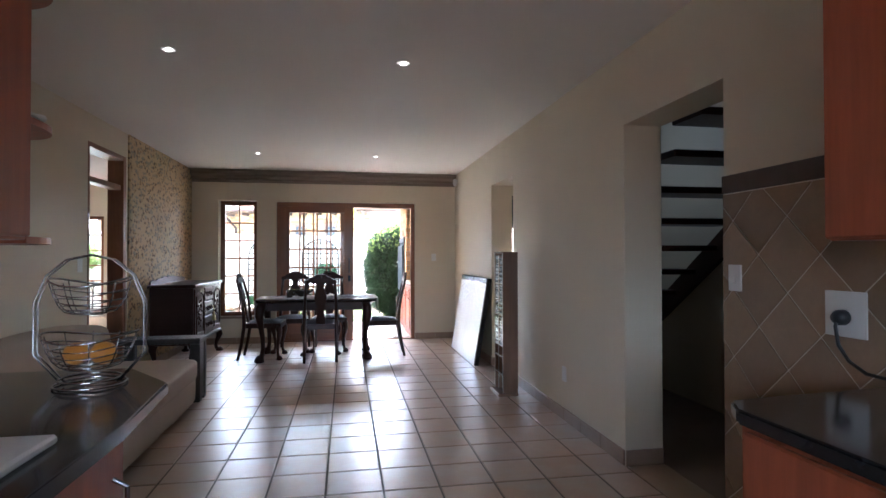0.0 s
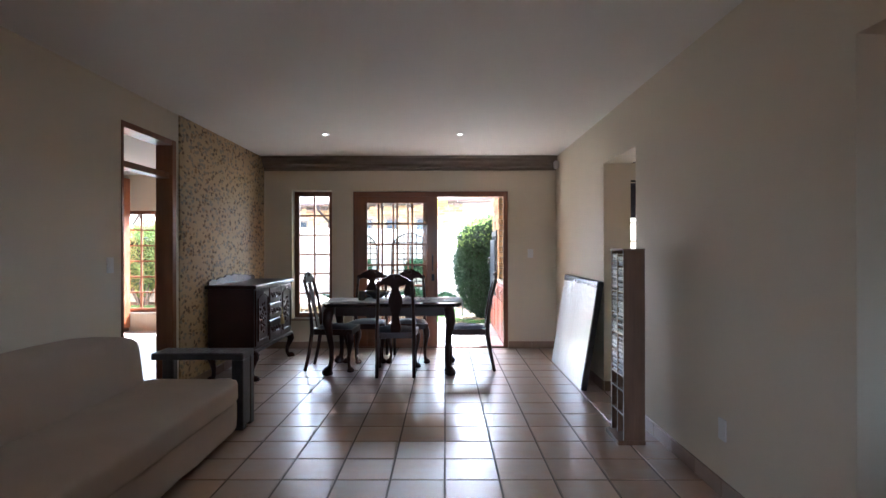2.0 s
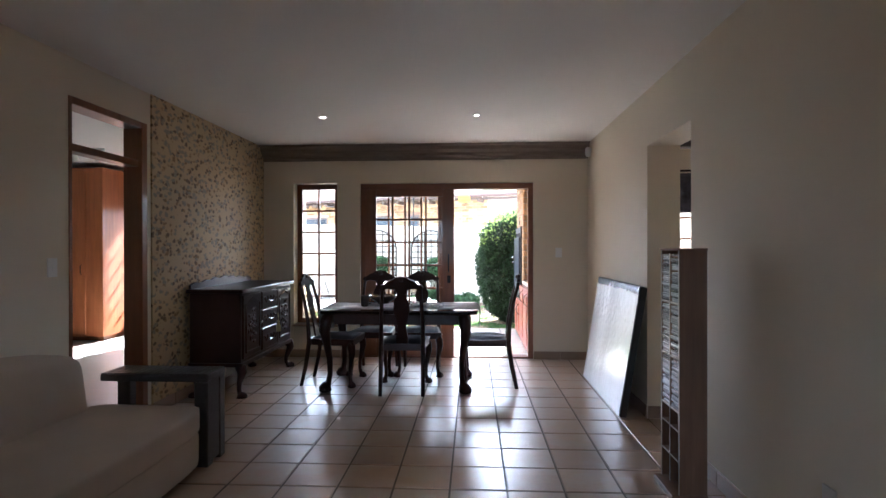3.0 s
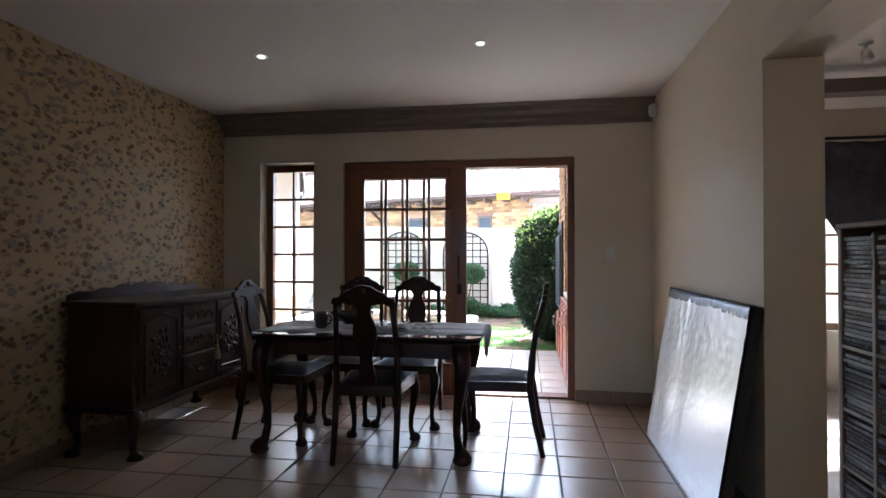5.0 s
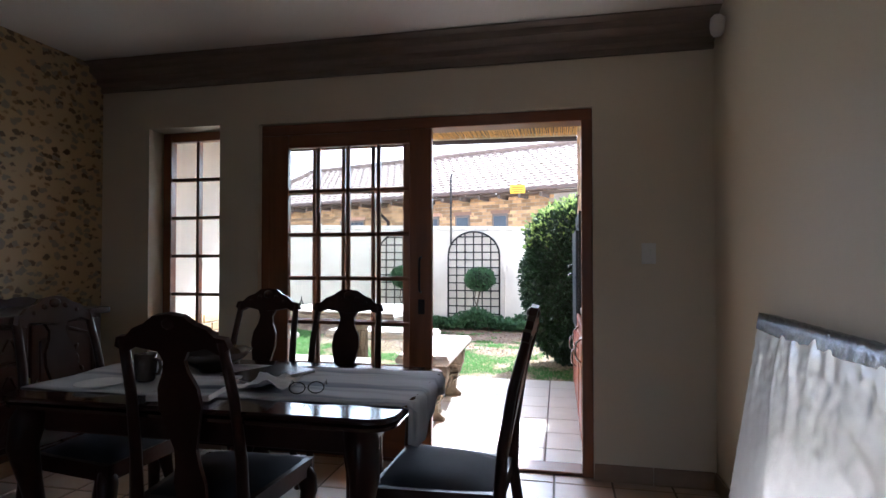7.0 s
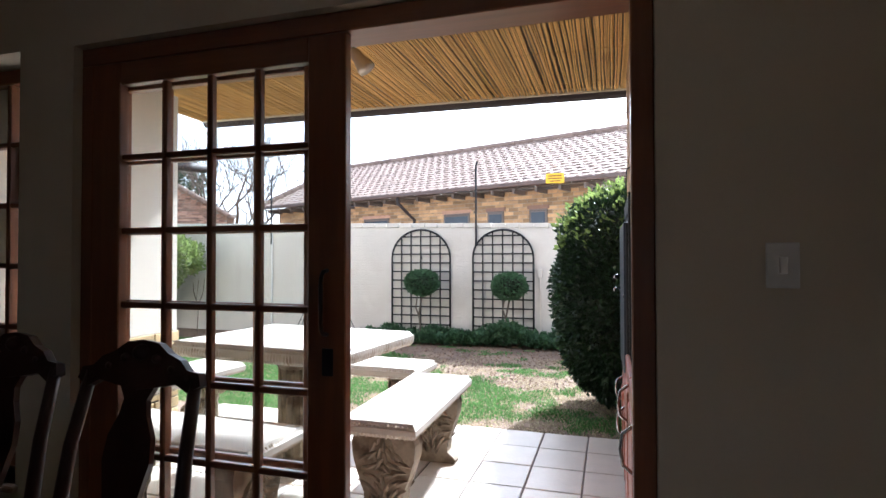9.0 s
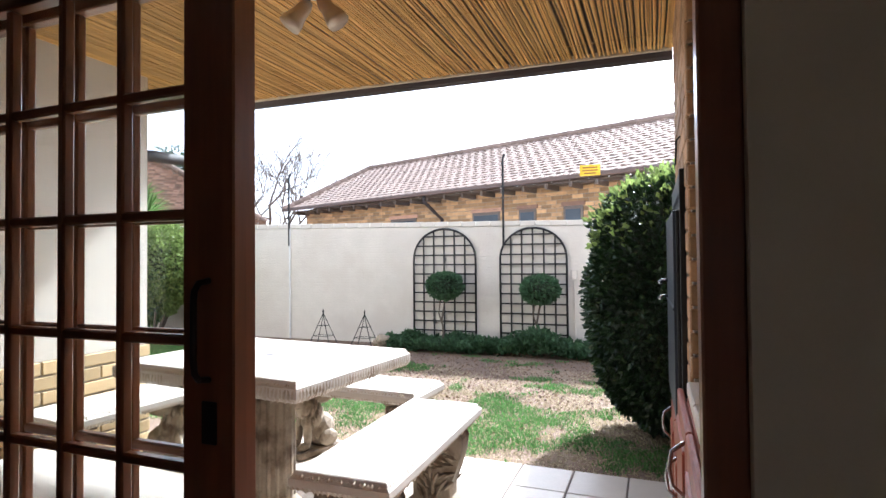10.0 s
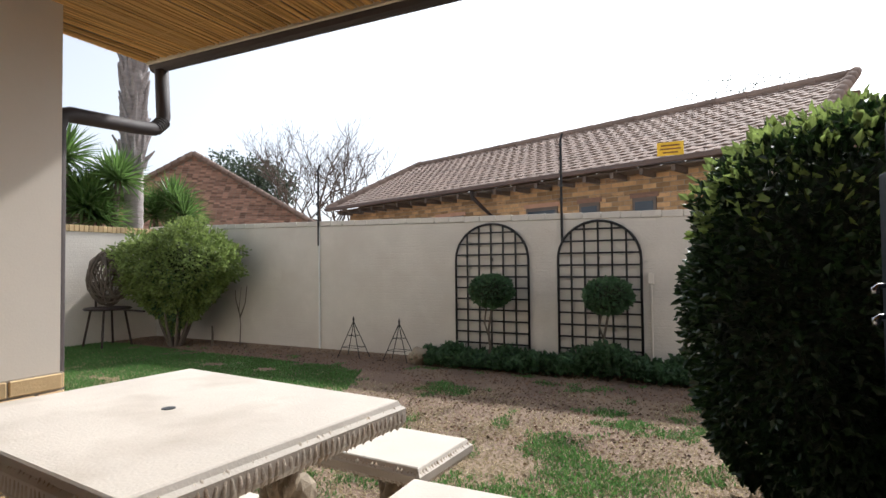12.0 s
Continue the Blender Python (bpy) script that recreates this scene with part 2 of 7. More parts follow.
# ---- helpers for shapes ----
def thing(name, at=(0, 0, 0), label="", category="", group="", kind="", turn=0.0):
    ob = new(name)
    ob.matrix_world = pose(*at, 0, 0, turn)
    return tagged(ob, label, category, group, kind)


def finish(bm, smooth=False):
    bmesh.ops.recalc_face_normals(bm, faces=bm.faces)
    for f in bm.faces:
        f.smooth = smooth
    return bm


def part(name, bm, material, parent=None, label="", smooth=False, at=None):
    """Links a bmesh as ONE mesh object under a thing or a part."""
    finish(bm, smooth)
    me = bpy.data.meshes.new(name)
    bm.to_mesh(me)
    bm.free()
    me.materials.append(material)
    ob = new(name, me)
    ob.parent = parent
    if at is not None:
        ob.matrix_basis = at
    if label:
        ob["label"] = label
    return ob


def structure(name, bm, material, label="", smooth=False, category=""):
    return tagged(part(name, bm, material, None, label, smooth), label, category or name.split("_")[0], kind="structure")


def box(bm, x0, x1, y0, y1, z0, z1, bevel=0.0, seg=1):
    r = bmesh.ops.create_cube(bm, size=1.0)
    vs = r["verts"]
    for v in vs:
        v.co = ((x0 + x1) / 2 + v.co.x * (x1 - x0), (y0 + y1) / 2 + v.co.y * (y1 - y0), (z0 + z1) / 2 + v.co.z * (z1 - z0))
    if bevel:
        es = {e for v in vs for e in v.link_edges}
        bmesh.ops.bevel(bm, geom=list(es), offset=bevel, segments=seg, affect="EDGES", profile=0.6)
    return bm


def bx(*a, bevel=0.0, seg=1):
    return box(bmesh.new(), *a, bevel=bevel, seg=seg)


def tube(bm, pts, radii, seg=8, cap=True):
    """A round section swept along points, with a radius (or a pair) at each."""
    pts = [Vector(p) for p in pts]
    if not isinstance(radii, (list, tuple)):
        radii = [radii] * len(pts)
    rings, up = [], None
    for i, p in enumerate(pts):
        d = (pts[min(i + 1, len(pts) - 1)] - pts[max(i - 1, 0)])
        d = d.normalized() if d.length > 1e-9 else Vector((0, 0, 1))
        if up is None:
            up = Vector((1, 0, 0)) if abs(d.x) < 0.8 else Vector((0, 1, 0))
        side = d.cross(up).normalized()
        up = side.cross(d).normalized()
        r = radii[i]
        rings.append([bm.verts.new(p + (side * math.cos(a) + up * math.sin(a)) * r) for a in (2 * math.pi * k / seg for k in range(seg))])
    for a, b in zip(rings, rings[1:]):
        for k in range(seg):
            bm.faces.new((a[k], a[(k + 1) % seg], b[(k + 1) % seg], b[k]))
    if cap:
        bm.faces.new(rings[0][::-1])
        bm.faces.new(rings[-1])
    return bm


def lathe(bm, profile, seg=24, at=(0, 0, 0), flute=0, depth=0.0):
    """A round body from (radius, height) pairs; flute: number of vertical grooves."""
    rings = []
    for r, z in profile:
        ring = []
        for k in range(seg):
            a = 2 * math.pi * k / seg
            q = r * (1 - depth * (0.5 + 0.5 * math.cos(a * flute))) if flute else r
            ring.append(bm.verts.new((at[0] + q * math.cos(a), at[1] + q * math.sin(a), at[2] + z)))
        rings.append(ring)
    for a, b in zip(rings, rings[1:]):
        for k in range(seg):
            bm.faces.new((a[k], a[(k + 1) % seg], b[(k + 1) % seg], b[k]))
    bm.faces.new(rings[0][::-1])
    bm.faces.new(rings[-1])
    return bm


def plate(bm, outline, thick, m=None):
    """A flat outline (x, z pairs, in order) given a thickness along y."""
    m = m or Matrix.Identity(4)
    a = [bm.verts.new(m @ Vector((x, 0, z))) for x, z in outline]
    b = [bm.verts.new(m @ Vector((x, thick, z))) for x, z in outline]
    bm.faces.new(a)
    bm.faces.new(b[::-1])
    k = len(a)
    for i in range(k):
        bm.faces.new((a[i], a[(i + 1) % k], b[(i + 1) % k], b[i]))
    return bm


def wall_with_holes(name, axis, at, thick, lo, hi, z0, z1, holes, material, label):
    """A wall of constant x or y with rectangular openings (a0, a1, z0, z1) through it."""
    bm = bmesh.new()
    us = sorted({lo, hi, *[h for o in holes for h in o[:2]]})
    zs = sorted({z0, z1, *[h for o in holes for h in o[2:]]})
    solid = {}
    for i in range(len(us) - 1):
        for j in range(len(zs) - 1):
            cu, cz = (us[i] + us[i + 1]) / 2, (zs[j] + zs[j + 1]) / 2
            solid[i, j] = not any(o[0] < cu < o[1] and o[2] < cz < o[3] for o in holes)
    cache = {}

    def v(u, w, z):
        k = (round(u, 4), round(w, 4), round(z, 4))
        if k not in cache:
            cache[k] = bm.verts.new((w, u, z) if axis == "x" else (u, w, z))
        return cache[k]

    f0, f1 = at, at + thick
    for (i, j), s in solid.items():
        if not s:
            continue
        a, b, c, d = us[i], us[i + 1], zs[j], zs[j + 1]
        for w in (f0, f1):
            bm.faces.new((v(a, w, c), v(b, w, c), v(b, w, d), v(a, w, d)))
        for di, dj, p, q in ((-1, 0, (a, c), (a, d)), (1, 0, (b, c), (b, d)), (0, -1, (a, c), (b, c)), (0, 1, (a, d), (b, d))):
            if not solid.get((i + di, j + dj), False):
                bm.faces.new((v(p[0], f0, p[1]), v(q[0], f0, q[1]), v(q[0], f1, q[1]), v(p[0], f1, p[1])))
    return structure(name, bm, material, label)


# ---- the dining room and kitchen shell ----
LEFT, RIGHT, END, CEILING, BACK = -2.24, 1.665, 8.466, 2.547, -2.6
wall_with_holes("wall_right", "x", RIGHT, 0.25, BACK, 8.70, 0.0, CEILING, [(2.26, 3.16, -1, 2.09), (5.42, 6.27, -1, 2.115)], WALL, "cream painted plaster wall with two open passages")
wall_with_holes("wall_left", "x", LEFT - 0.14, 0.14, BACK, 8.70, 0.0, CEILING, [(5.27, 6.10, -1, 2.30)], WALL, "cream painted plaster wall with a wooden door frame")
wall_with_holes("wall_end", "y", END, 0.22, LEFT, RIGHT, 0.0, CEILING, [(-1.045, 1.03, -1, 2.10), (-1.86, -1.325, 0.40, 2.11)], WALL, "cream painted end wall with sliding door and window")
# The hole is assumed, for the fill lamp; no window is known here.
wall_with_holes("wall_back", "y", BACK - 0.2, 0.2, LEFT - 0.14, RIGHT + 0.28, 0.0, CEILING, [(-1.4, 0.6, 1.05, 2.1)], WALL, "cream painted kitchen wall")
structure("ceiling", bx(LEFT - 0.14, RIGHT + 0.28, BACK - 0.2, 8.70, CEILING, CEILING + 0.12), CEIL, "smooth white painted plaster ceiling with recessed lamps")
structure("floor_bed", bx(LEFT - 0.14, RIGHT + 0.28, BACK - 0.2, 8.70, -0.12, -0.004), GROUT, "dark grout between glazed floor tiles")
structure("wall_paper_panel", bx(LEFT, LEFT + 0.012, 6.15, END, 0.0, CEILING), PAPER, "cream wallpaper with small grey and ochre leaf sprigs", category="wall")
# Added fill lamp for the kitchen end; its source is unseen.
daylight_lamp("fill_light_kitchen", (-0.4, BACK - 0.15, 1.6), (-0.4, 3, 1.2), 2.0, 1.05, 0.06)

# ---- skirting and pelmet ----
def skirting(name, runs):
    """Tile skirting along runs (axis, fixed, side, from, to) with a joint at each tile."""
    bm = bmesh.new()
    for axis, w, side, a, b in runs:
        u = a
        while u < b - 0.02:
            e = min(b, u + 0.313)
            lo, hi = sorted((w, w + side * 0.012))
            if axis == "x":
                box(bm, lo, hi, u + 0.0015, e - 0.0015, 0.0, 0.095, bevel=0.003)
            else:
                box(bm, u + 0.0015, e - 0.0015, lo, hi, 0.0, 0.095, bevel=0.003)
            u = e
    return structure(name, bm, SKIRT, "low brown tile skirting along the wall", category="baseboard")


skirting("baseboard_right", [("x", RIGHT, -1, 3.16, 5.42), ("x", RIGHT, -1, 6.27, END), ("y", 3.16, -1, RIGHT, RIGHT + 0.25), ("y", 6.27, -1, RIGHT, RIGHT + 0.25)])
skirting("baseboard_end", [("y", END, -1, 1.03, RIGHT - 0.012), ("y", END, -1, LEFT + 0.014, -1.045)])
skirting("baseboard_left", [("x", LEFT, 1, BACK, 5.27), ("x", LEFT + 0.012, 1, 6.15, END - 0.012)])

_bm = bmesh.new()
_prof = [(0.0, 0.0), (-0.02, 0.0), (-0.02, 0.035), (-0.06, 0.05), (-0.06, 0.085), (-0.12, 0.11), (-0.12, 0.15), (-0.165, 0.165), (-0.165, 0.172), (0.0, 0.172)]
_a = [_bm.verts.new((LEFT + 0.014, END - 0.001 + y, 2.372 + z)) for y, z in _prof]
_b = [_bm.verts.new((RIGHT - 0.002, END - 0.001 + y, 2.372 + z)) for y, z in _prof]
_bm.faces.new(_a)
_bm.faces.new(_b[::-1])
for _i in range(len(_prof)):
    _j = (_i + 1) % len(_prof)
    _bm.faces.new((_a[_i], _a[_j], _b[_j], _b[_i]))
structure("trim_pelmet", _bm, PELMET, "dark grey-brown stepped wooden cornice over the doors", category="trim")


# ---- glazed joinery ----
def glazed_leaf(parent, name, x0, x1, y0, y1, z0, z1, stile, top, bottom, cols, rows, bar=0.024, label="", glass=None):
    """A wooden leaf with stiles, rails, glazing bars and panes, in a wall of constant y."""
    w = (MERANTI, MERANTI_X)
    gx0, gx1 = glass or (x0 + stile, x1 - stile)
    leaf = part(name, bx(x0, gx0, y0, y1, z0, z1, bevel=0.004), w[0], parent, label)
    part("stile", bx(gx1, x1, y0, y1, z0, z1, bevel=0.004), w[0], leaf)
    gz0, gz1, ym = z0 + bottom, z1 - top, (y0 + y1) / 2
    part("rail", bx(gx0, gx1, y0 + 0.002, y1 - 0.002, gz1, z1, bevel=0.004), w[1], leaf)
    part("rail", bx(gx0, gx1, y0 + 0.002, y1 - 0.002, z0, gz0, bevel=0.004), w[1], leaf)
    for i in range(1, cols):
        x = gx0 + (gx1 - gx0) * i / cols
        part("glazing_bar", bx(x - bar / 2, x + bar / 2, y0 + 0.006, y1 - 0.006, gz0, gz1, bevel=0.005), w[0], leaf)
    for j in range(1, rows):
        z = gz0 + (gz1 - gz0) * j / rows
        part("glazing_bar", bx(gx0, gx1, y0 + 0.008, y1 - 0.008, z - bar / 2, z + bar / 2, bevel=0.005), w[1], leaf)
    for i in range(cols):
        for j in range(rows):
            px0, px1 = gx0 + (gx1 - gx0) * i / cols, gx0 + (gx1 - gx0) * (i + 1) / cols
            pz0, pz1 = gz0 + (gz1 - gz0) * j / rows, gz0 + (gz1 - gz0) * (j + 1) / rows
            bm = bmesh.new()
            bm.faces.new([bm.verts.new(c) for c in ((px0, ym, pz0), (px1, ym, pz0), (px1, ym, pz1), (px0, ym, pz1))])
            p = part("pane", bm, GLASS, leaf)
            p.visible_shadow = False
    return leaf


door = thing("door_1", (0, 0, 0), "open glazed hardwood sliding door with small panes", "door", kind="structure")
part("door_frame", bx(-1.044, 1.029, 8.50, 8.64, 2.03, 2.098, bevel=0.004), MERANTI_X, door)
part("door_jamb", bx(-1.044, -0.985, 8.50, 8.64, 0.0, 2.03, bevel=0.004), MERANTI, door)
part("door_jamb", bx(0.968, 1.029, 8.49, 8.555, 0.0, 2.03, bevel=0.004), MERANTI, door)
part("threshold", bx(-0.985, 0.968, 8.505, 8.66, 0.001, 0.018, bevel=0.003), MERANTI_X, door, "worn hardwood sliding track")
fixed = glazed_leaf(door, "fixed_leaf", -0.985, 0.050, 8.578, 8.618, 0.02, 2.03, 0.105, 0.085, 0.26, 4, 6, glass=(-0.918, -0.114))
sliding = glazed_leaf(door, "sliding_leaf", -0.99, 0.088, 8.503, 8.545, 0.02, 2.03, 0.125, 0.085, 0.26, 4, 6, glass=(-0.858, -0.052))
_bm = tube(bmesh.new(), [(0.022, 8.503, 1.035), (0.022, 8.475, 1.04), (0.022, 8.464, 1.055), (0.022, 8.461, 1.08), (0.022, 8.461, 1.20), (0.022, 8.464, 1.225), (0.022, 8.475, 1.24), (0.022, 8.503, 1.245)], 0.007, 10)
part("handle", _bm, IRON, sliding, "black iron pull handle", smooth=True)
part("lock_plate", bx(0.005, 0.045, 8.498, 8.504, 0.90, 0.99, bevel=0.002), IRON, sliding)

win = thing("window_1", (0, 0, 0), "narrow hardwood window with twelve small panes", "window", kind="structure")
part("window_sill", bx(-1.875, -1.31, 8.44, 8.60, 0.375, 0.40, bevel=0.006), SKIRT, win, "brown tiled window sill")
glazed_leaf(win, "window_frame", -1.858, -1.327, 8.60, 8.66, 0.402, 2.108, 0.062, 0.062, 0.062, 2, 6, bar=0.022)

frame_l = thing("door_2", (0, 0, 0), "hardwood frame with fanlight round an open doorway", "door frame", kind="structure")
part("door_jamb", bx(LEFT - 0.145, LEFT + 0.006, 6.03, 6.099, 0.0, 2.299, bevel=0.004), MERANTI, frame_l)
part("door_jamb", bx(LEFT - 0.145, LEFT + 0.006, 5.271, 5.30, 0.0, 2.299, bevel=0.004), MERANTI, frame_l)
part("door_head", bx(LEFT - 0.145, LEFT + 0.006, 5.30, 6.03, 2.25, 2.299, bevel=0.004), MERANTI_X, frame_l)
part("transom", bx(LEFT - 0.12, LEFT - 0.02, 5.30, 6.03, 1.955, 2.005, bevel=0.004), MERANTI_X, frame_l)

# ---- the rooms that show through the openings ----
PALE_TILE = mat("pale_floor_tile", (0.48, 0.44, 0.38), rough=0.3, var=0.06, scale=4)
wall_with_holes("wall_room_far", "y", 10.1, 0.2, -7.2, -2.5, 0.0, 2.9, [(-5.13, -4.05, 0.30, 1.97)], WALL, "cream wall with a bright window")
structure("wall_room_west", bx(-7.4, -7.2, 4.1, 10.3, 0.0, 2.9), WALL, "cream painted wall")
structure("wall_room_south", bx(-7.2, -2.38, 4.1, 4.3, 0.0, 2.9), WALL, "cream painted wall")
structure("floor_room", bx(-7.2, -2.5, 4.3, 10.1, -0.1, 0.0), PALE_TILE, "pale tiled floor of the bright side room")
structure("ceiling_room", bx(-7.2, -2.38, 4.3, 10.1, 2.552, 2.67), CEIL, "white ceiling of the side room")
win2 = thing("window_2", (0, 0, 0), "light wooden window with small panes in side room", "window", kind="structure")
glazed_leaf(win2, "window_frame", -5.128, -4.052, 10.15, 10.21, 0.302, 1.968, 0.06, 0.06, 0.06, 4, 6, bar=0.024)
part("window_sill", bx(-5.16, -4.02, 10.07, 10.2, 0.27, 0.30, bevel=0.006), PALE_TILE, win2)
daylight_lamp("daylight_side_room", (-4.6, 10.05, 1.15), (-4.2, 6.0, 0.6), 1.0, 1.5, 0.35)
ward = thing("wardrobe", (-5.56, 9.73, 0), "tall orange-brown wooden built-in wardrobe with plain doors", "wardrobe")
OAK = wood("orange_brown_wood", (0.40, 0.13, 0.04), rough=0.55)
part("body", bx(-0.73, 0.60, -0.28, 0.35, 0.06, 2.48, bevel=0.005), OAK, ward)
for _x in (-0.36, 0.12):
    d = part("door", bx(_x - 0.225, _x + 0.235, -0.302, -0.282, 0.09, 2.44, bevel=0.006), OAK, ward)
    part("handle", tube(bmesh.new(), [(_x + 0.18, -0.302, 0.95), (_x + 0.18, -0.33, 0.97), (_x + 0.18, -0.33, 1.07), (_x + 0.18, -0.302, 1.09)], 0.006, 8), IRON, d)
part("plinth", bx(-0.72, 0.58, -0.24, 0.34, 0.0, 0.06), MERANTI_X, ward)
track = thing("spot_track", (-4.6, 8.4, 2.552), "white ceiling track with three small spotlights", "lamp")
part("rail", bx(-0.4, 0.4, -0.02, 0.02, -0.03, -0.001, bevel=0.004), WHITE, track)
for _x in (-0.3, 0.0, 0.3):
    part("spot", tube(bmesh.new(), [(_x, 0, -0.03), (_x, 0, -0.06), (_x, 0.02, -0.08), (_x, 0.05, -0.14)], [0.008, 0.02, 0.035, 0.04], 12), WHITE, track)

# living room and stair hall behind the right wall
HALL = RIGHT + 0.25
wall_with_holes("wall_hall_end", "y", 9.2, 0.2, HALL, 6.6, 0.0, 2.7, [(2.25, 4.2, 0.55, 2.05)], WALL, "cream wall of the living room with a wide window")
structure("wall_hall_east", bx(6.6, 6.8, 1.4, 9.4, 0.0, 2.7), WALL, "cream painted wall")
structure("wall_hall_south", bx(HALL, 6.6, 1.4, 1.6, 0.0, 2.6), WALL, "cream painted wall of the stair hall")
structure("wall_hall_stair", bx(3.0, 3.14, 1.6, 5.29, 0.0, 2.6), WALL, "cream painted wall beside the stairs")
# Invented wall: it stops the living room's light from reaching the stairs.
structure("wall_hall_partition", bx(HALL, 6.6, 5.29, 5.41, 0.0, 2.6), WALL, "added cream wall that keeps living room light off the stairs")
structure("floor_hall", bx(HALL, 6.6, 1.6, 9.2, -0.1, 0.0), SKIRT, "brown tiled floor of the stair hall")
structure("ceiling_hall", bx(HALL, 6.6, 5.41, 9.2, 2.6, 2.7), CEIL, "white ceiling of the living room")
structure("ceiling_stair", bx(HALL, 6.6, 1.4, 5.41, 2.6, 2.7), CEIL, "white ceiling over the stairs")
structure("trim_hall_beam", bx(HALL, 6.6, 7.9, 8.05, 2.40, 2.50, bevel=0.006), BEAM, "dark wooden ceiling beam", category="beam")
daylight_lamp("daylight_living_room", (3.2, 9.12, 1.3), (3.0, 6.0, 0.7), 1.9, 1.4, 0.08)
daylight_lamp("daylight_stairwell", (2.1, 4.75, 2.56), (2.95, 3.1, 0.7), 0.45, 0.3, 0.13, (0.8, 0.9, 1.0))
win3 = thing("window_3", (0, 0, 0), "wide wooden living room window", "window", kind="structure")
glazed_leaf(win3, "window_frame", 2.252, 4.198, 9.26, 9.32, 0.552, 2.048, 0.06, 0.06, 0.06, 6, 5)
structure("wall_yard", bx(1.9, 7.5, 10.75, 10.9, -0.1, 2.4), PLASTER_OUT, "pale yard wall outside the living room window", category="wall")
CURTAIN = mat("dark_patterned_curtain", (0.05, 0.045, 0.055), rough=0.85, var=0.7, scale=18, fine=120, bump=0.2)
cur = thing("curtain", (2.2, 9.08, 2.27), "dark patterned curtain draped aside over the window", "curtain")
_bm = bmesh.new()
_rows = []
for _j in range(13):
    _v = _j / 12
    _row = []
    for _i in range(41):
        _u = _i / 40
        z = -_v * (0.5 + 3.2 * max(0.0, _u - 0.6) ** 1.2)
        _row.append(_bm.verts.new((-0.2 + 2.2 * _u * (1 - 0.15 * _v), 0.02 * math.sin(_u * 60) - 0.03 * math.sin(_v * 9 + _u * 4), z)))
    _rows.append(_row)
for _p, _q in zip(_rows, _rows[1:]):
    for _i in range(40):
        _bm.faces.new((_p[_i], _p[_i + 1], _q[_i + 1], _q[_i]))
_c = part("drape", _bm, CURTAIN, cur, smooth=True)
_c.modifiers.new("thickness", "SOLIDIFY").thickness = 0.006
part("curtain_rail", tube(bmesh.new(), [(-0.24, -0.03, 0.03), (2.3, -0.03, 0.03)], 0.014, 10), IRON, cur)
for _x in (-0.18, 2.2):
    part("bracket", bx(_x - 0.01, _x + 0.01, -0.04, 0.122, 0.01, 0.05), IRON, cur)

seat2 = thing("armchair", (3.75, 8.35, 0), "pale plastic-covered armchair on a dark base by the window", "armchair")
part("base", bx(-0.55, 0.55, -0.36, 0.36, 0.06, 0.30, bevel=0.03, seg=2), CURTAIN, seat2, "dark base")
for _x in (-0.5, 0.5):
    for _y in (-0.3, 0.3):
        part("foot", lathe(bmesh.new(), [(0.022, 0.0), (0.03, 0.03), (0.026, 0.062)], 12, (_x, _y, 0)), DARKWOOD, seat2)
for _nm, _b in (("seat_cushion", (-0.5, 0.5, -0.38, 0.16, 0.30, 0.47)), ("back_cushion", (-0.52, 0.52, 0.12, 0.38, 0.30, 0.68))):
    _bm = box(bmesh.new(), *_b, bevel=0.06, seg=4)
    bmesh.ops.subdivide_edges(_bm, edges=[e for e in _bm.edges if e.calc_length() > 0.2], cuts=12, use_grid_fill=True)
    for _v in _bm.verts:
        _v.co += Vector((0, -1, 1)) * 0.012 * noise.noise(_v.co * 14)
    part(_nm, _bm, PALE_TILE, seat2, "crinkled pale cover", smooth=True)
hall_spot = thing("ceiling_spotlight", (2.76, 7.5, 2.6), "small white ceiling spotlight in the living room", "lamp")
part("base", lathe(bmesh.new(), [(0.04, 0.0), (0.04, -0.015), (0.012, -0.02), (0.01, -0.05)], 20), WHITE, hall_spot, smooth=True)
part("lamp_head", tube(bmesh.new(), [(0, 0.02, -0.04), (0, 0.0, -0.06), (-0.01, -0.03, -0.09), (-0.02, -0.06, -0.12)], [0.012, 0.026, 0.03, 0.034], 14), WHITE, hall_spot, smooth=True)

stairs = thing("staircase", (HALL + 0.02, 6.0, 0), "open staircase with dark wooden treads and white wall", "staircase")
for _i in range(3, 12):
    part("tread", bx(0.06, 0.96, -0.27 * _i - 0.16, -0.27 * _i + 0.14, 0.195 * _i - 0.045, 0.195 * _i, bevel=0.006), DARKWOOD, stairs)
_bm = plate(bmesh.new(), [(-0.62, 0.46), (-3.2, 2.27), (-3.2, 2.03), (-0.62, 0.26), (-0.62, 0.0), (-0.60, 0.0)], 0.04, Matrix.Rotation(radians(90), 4, "Z"))
part("stringer", _bm, DARKWOOD, stairs, at=pose(1.005, 0, 0))

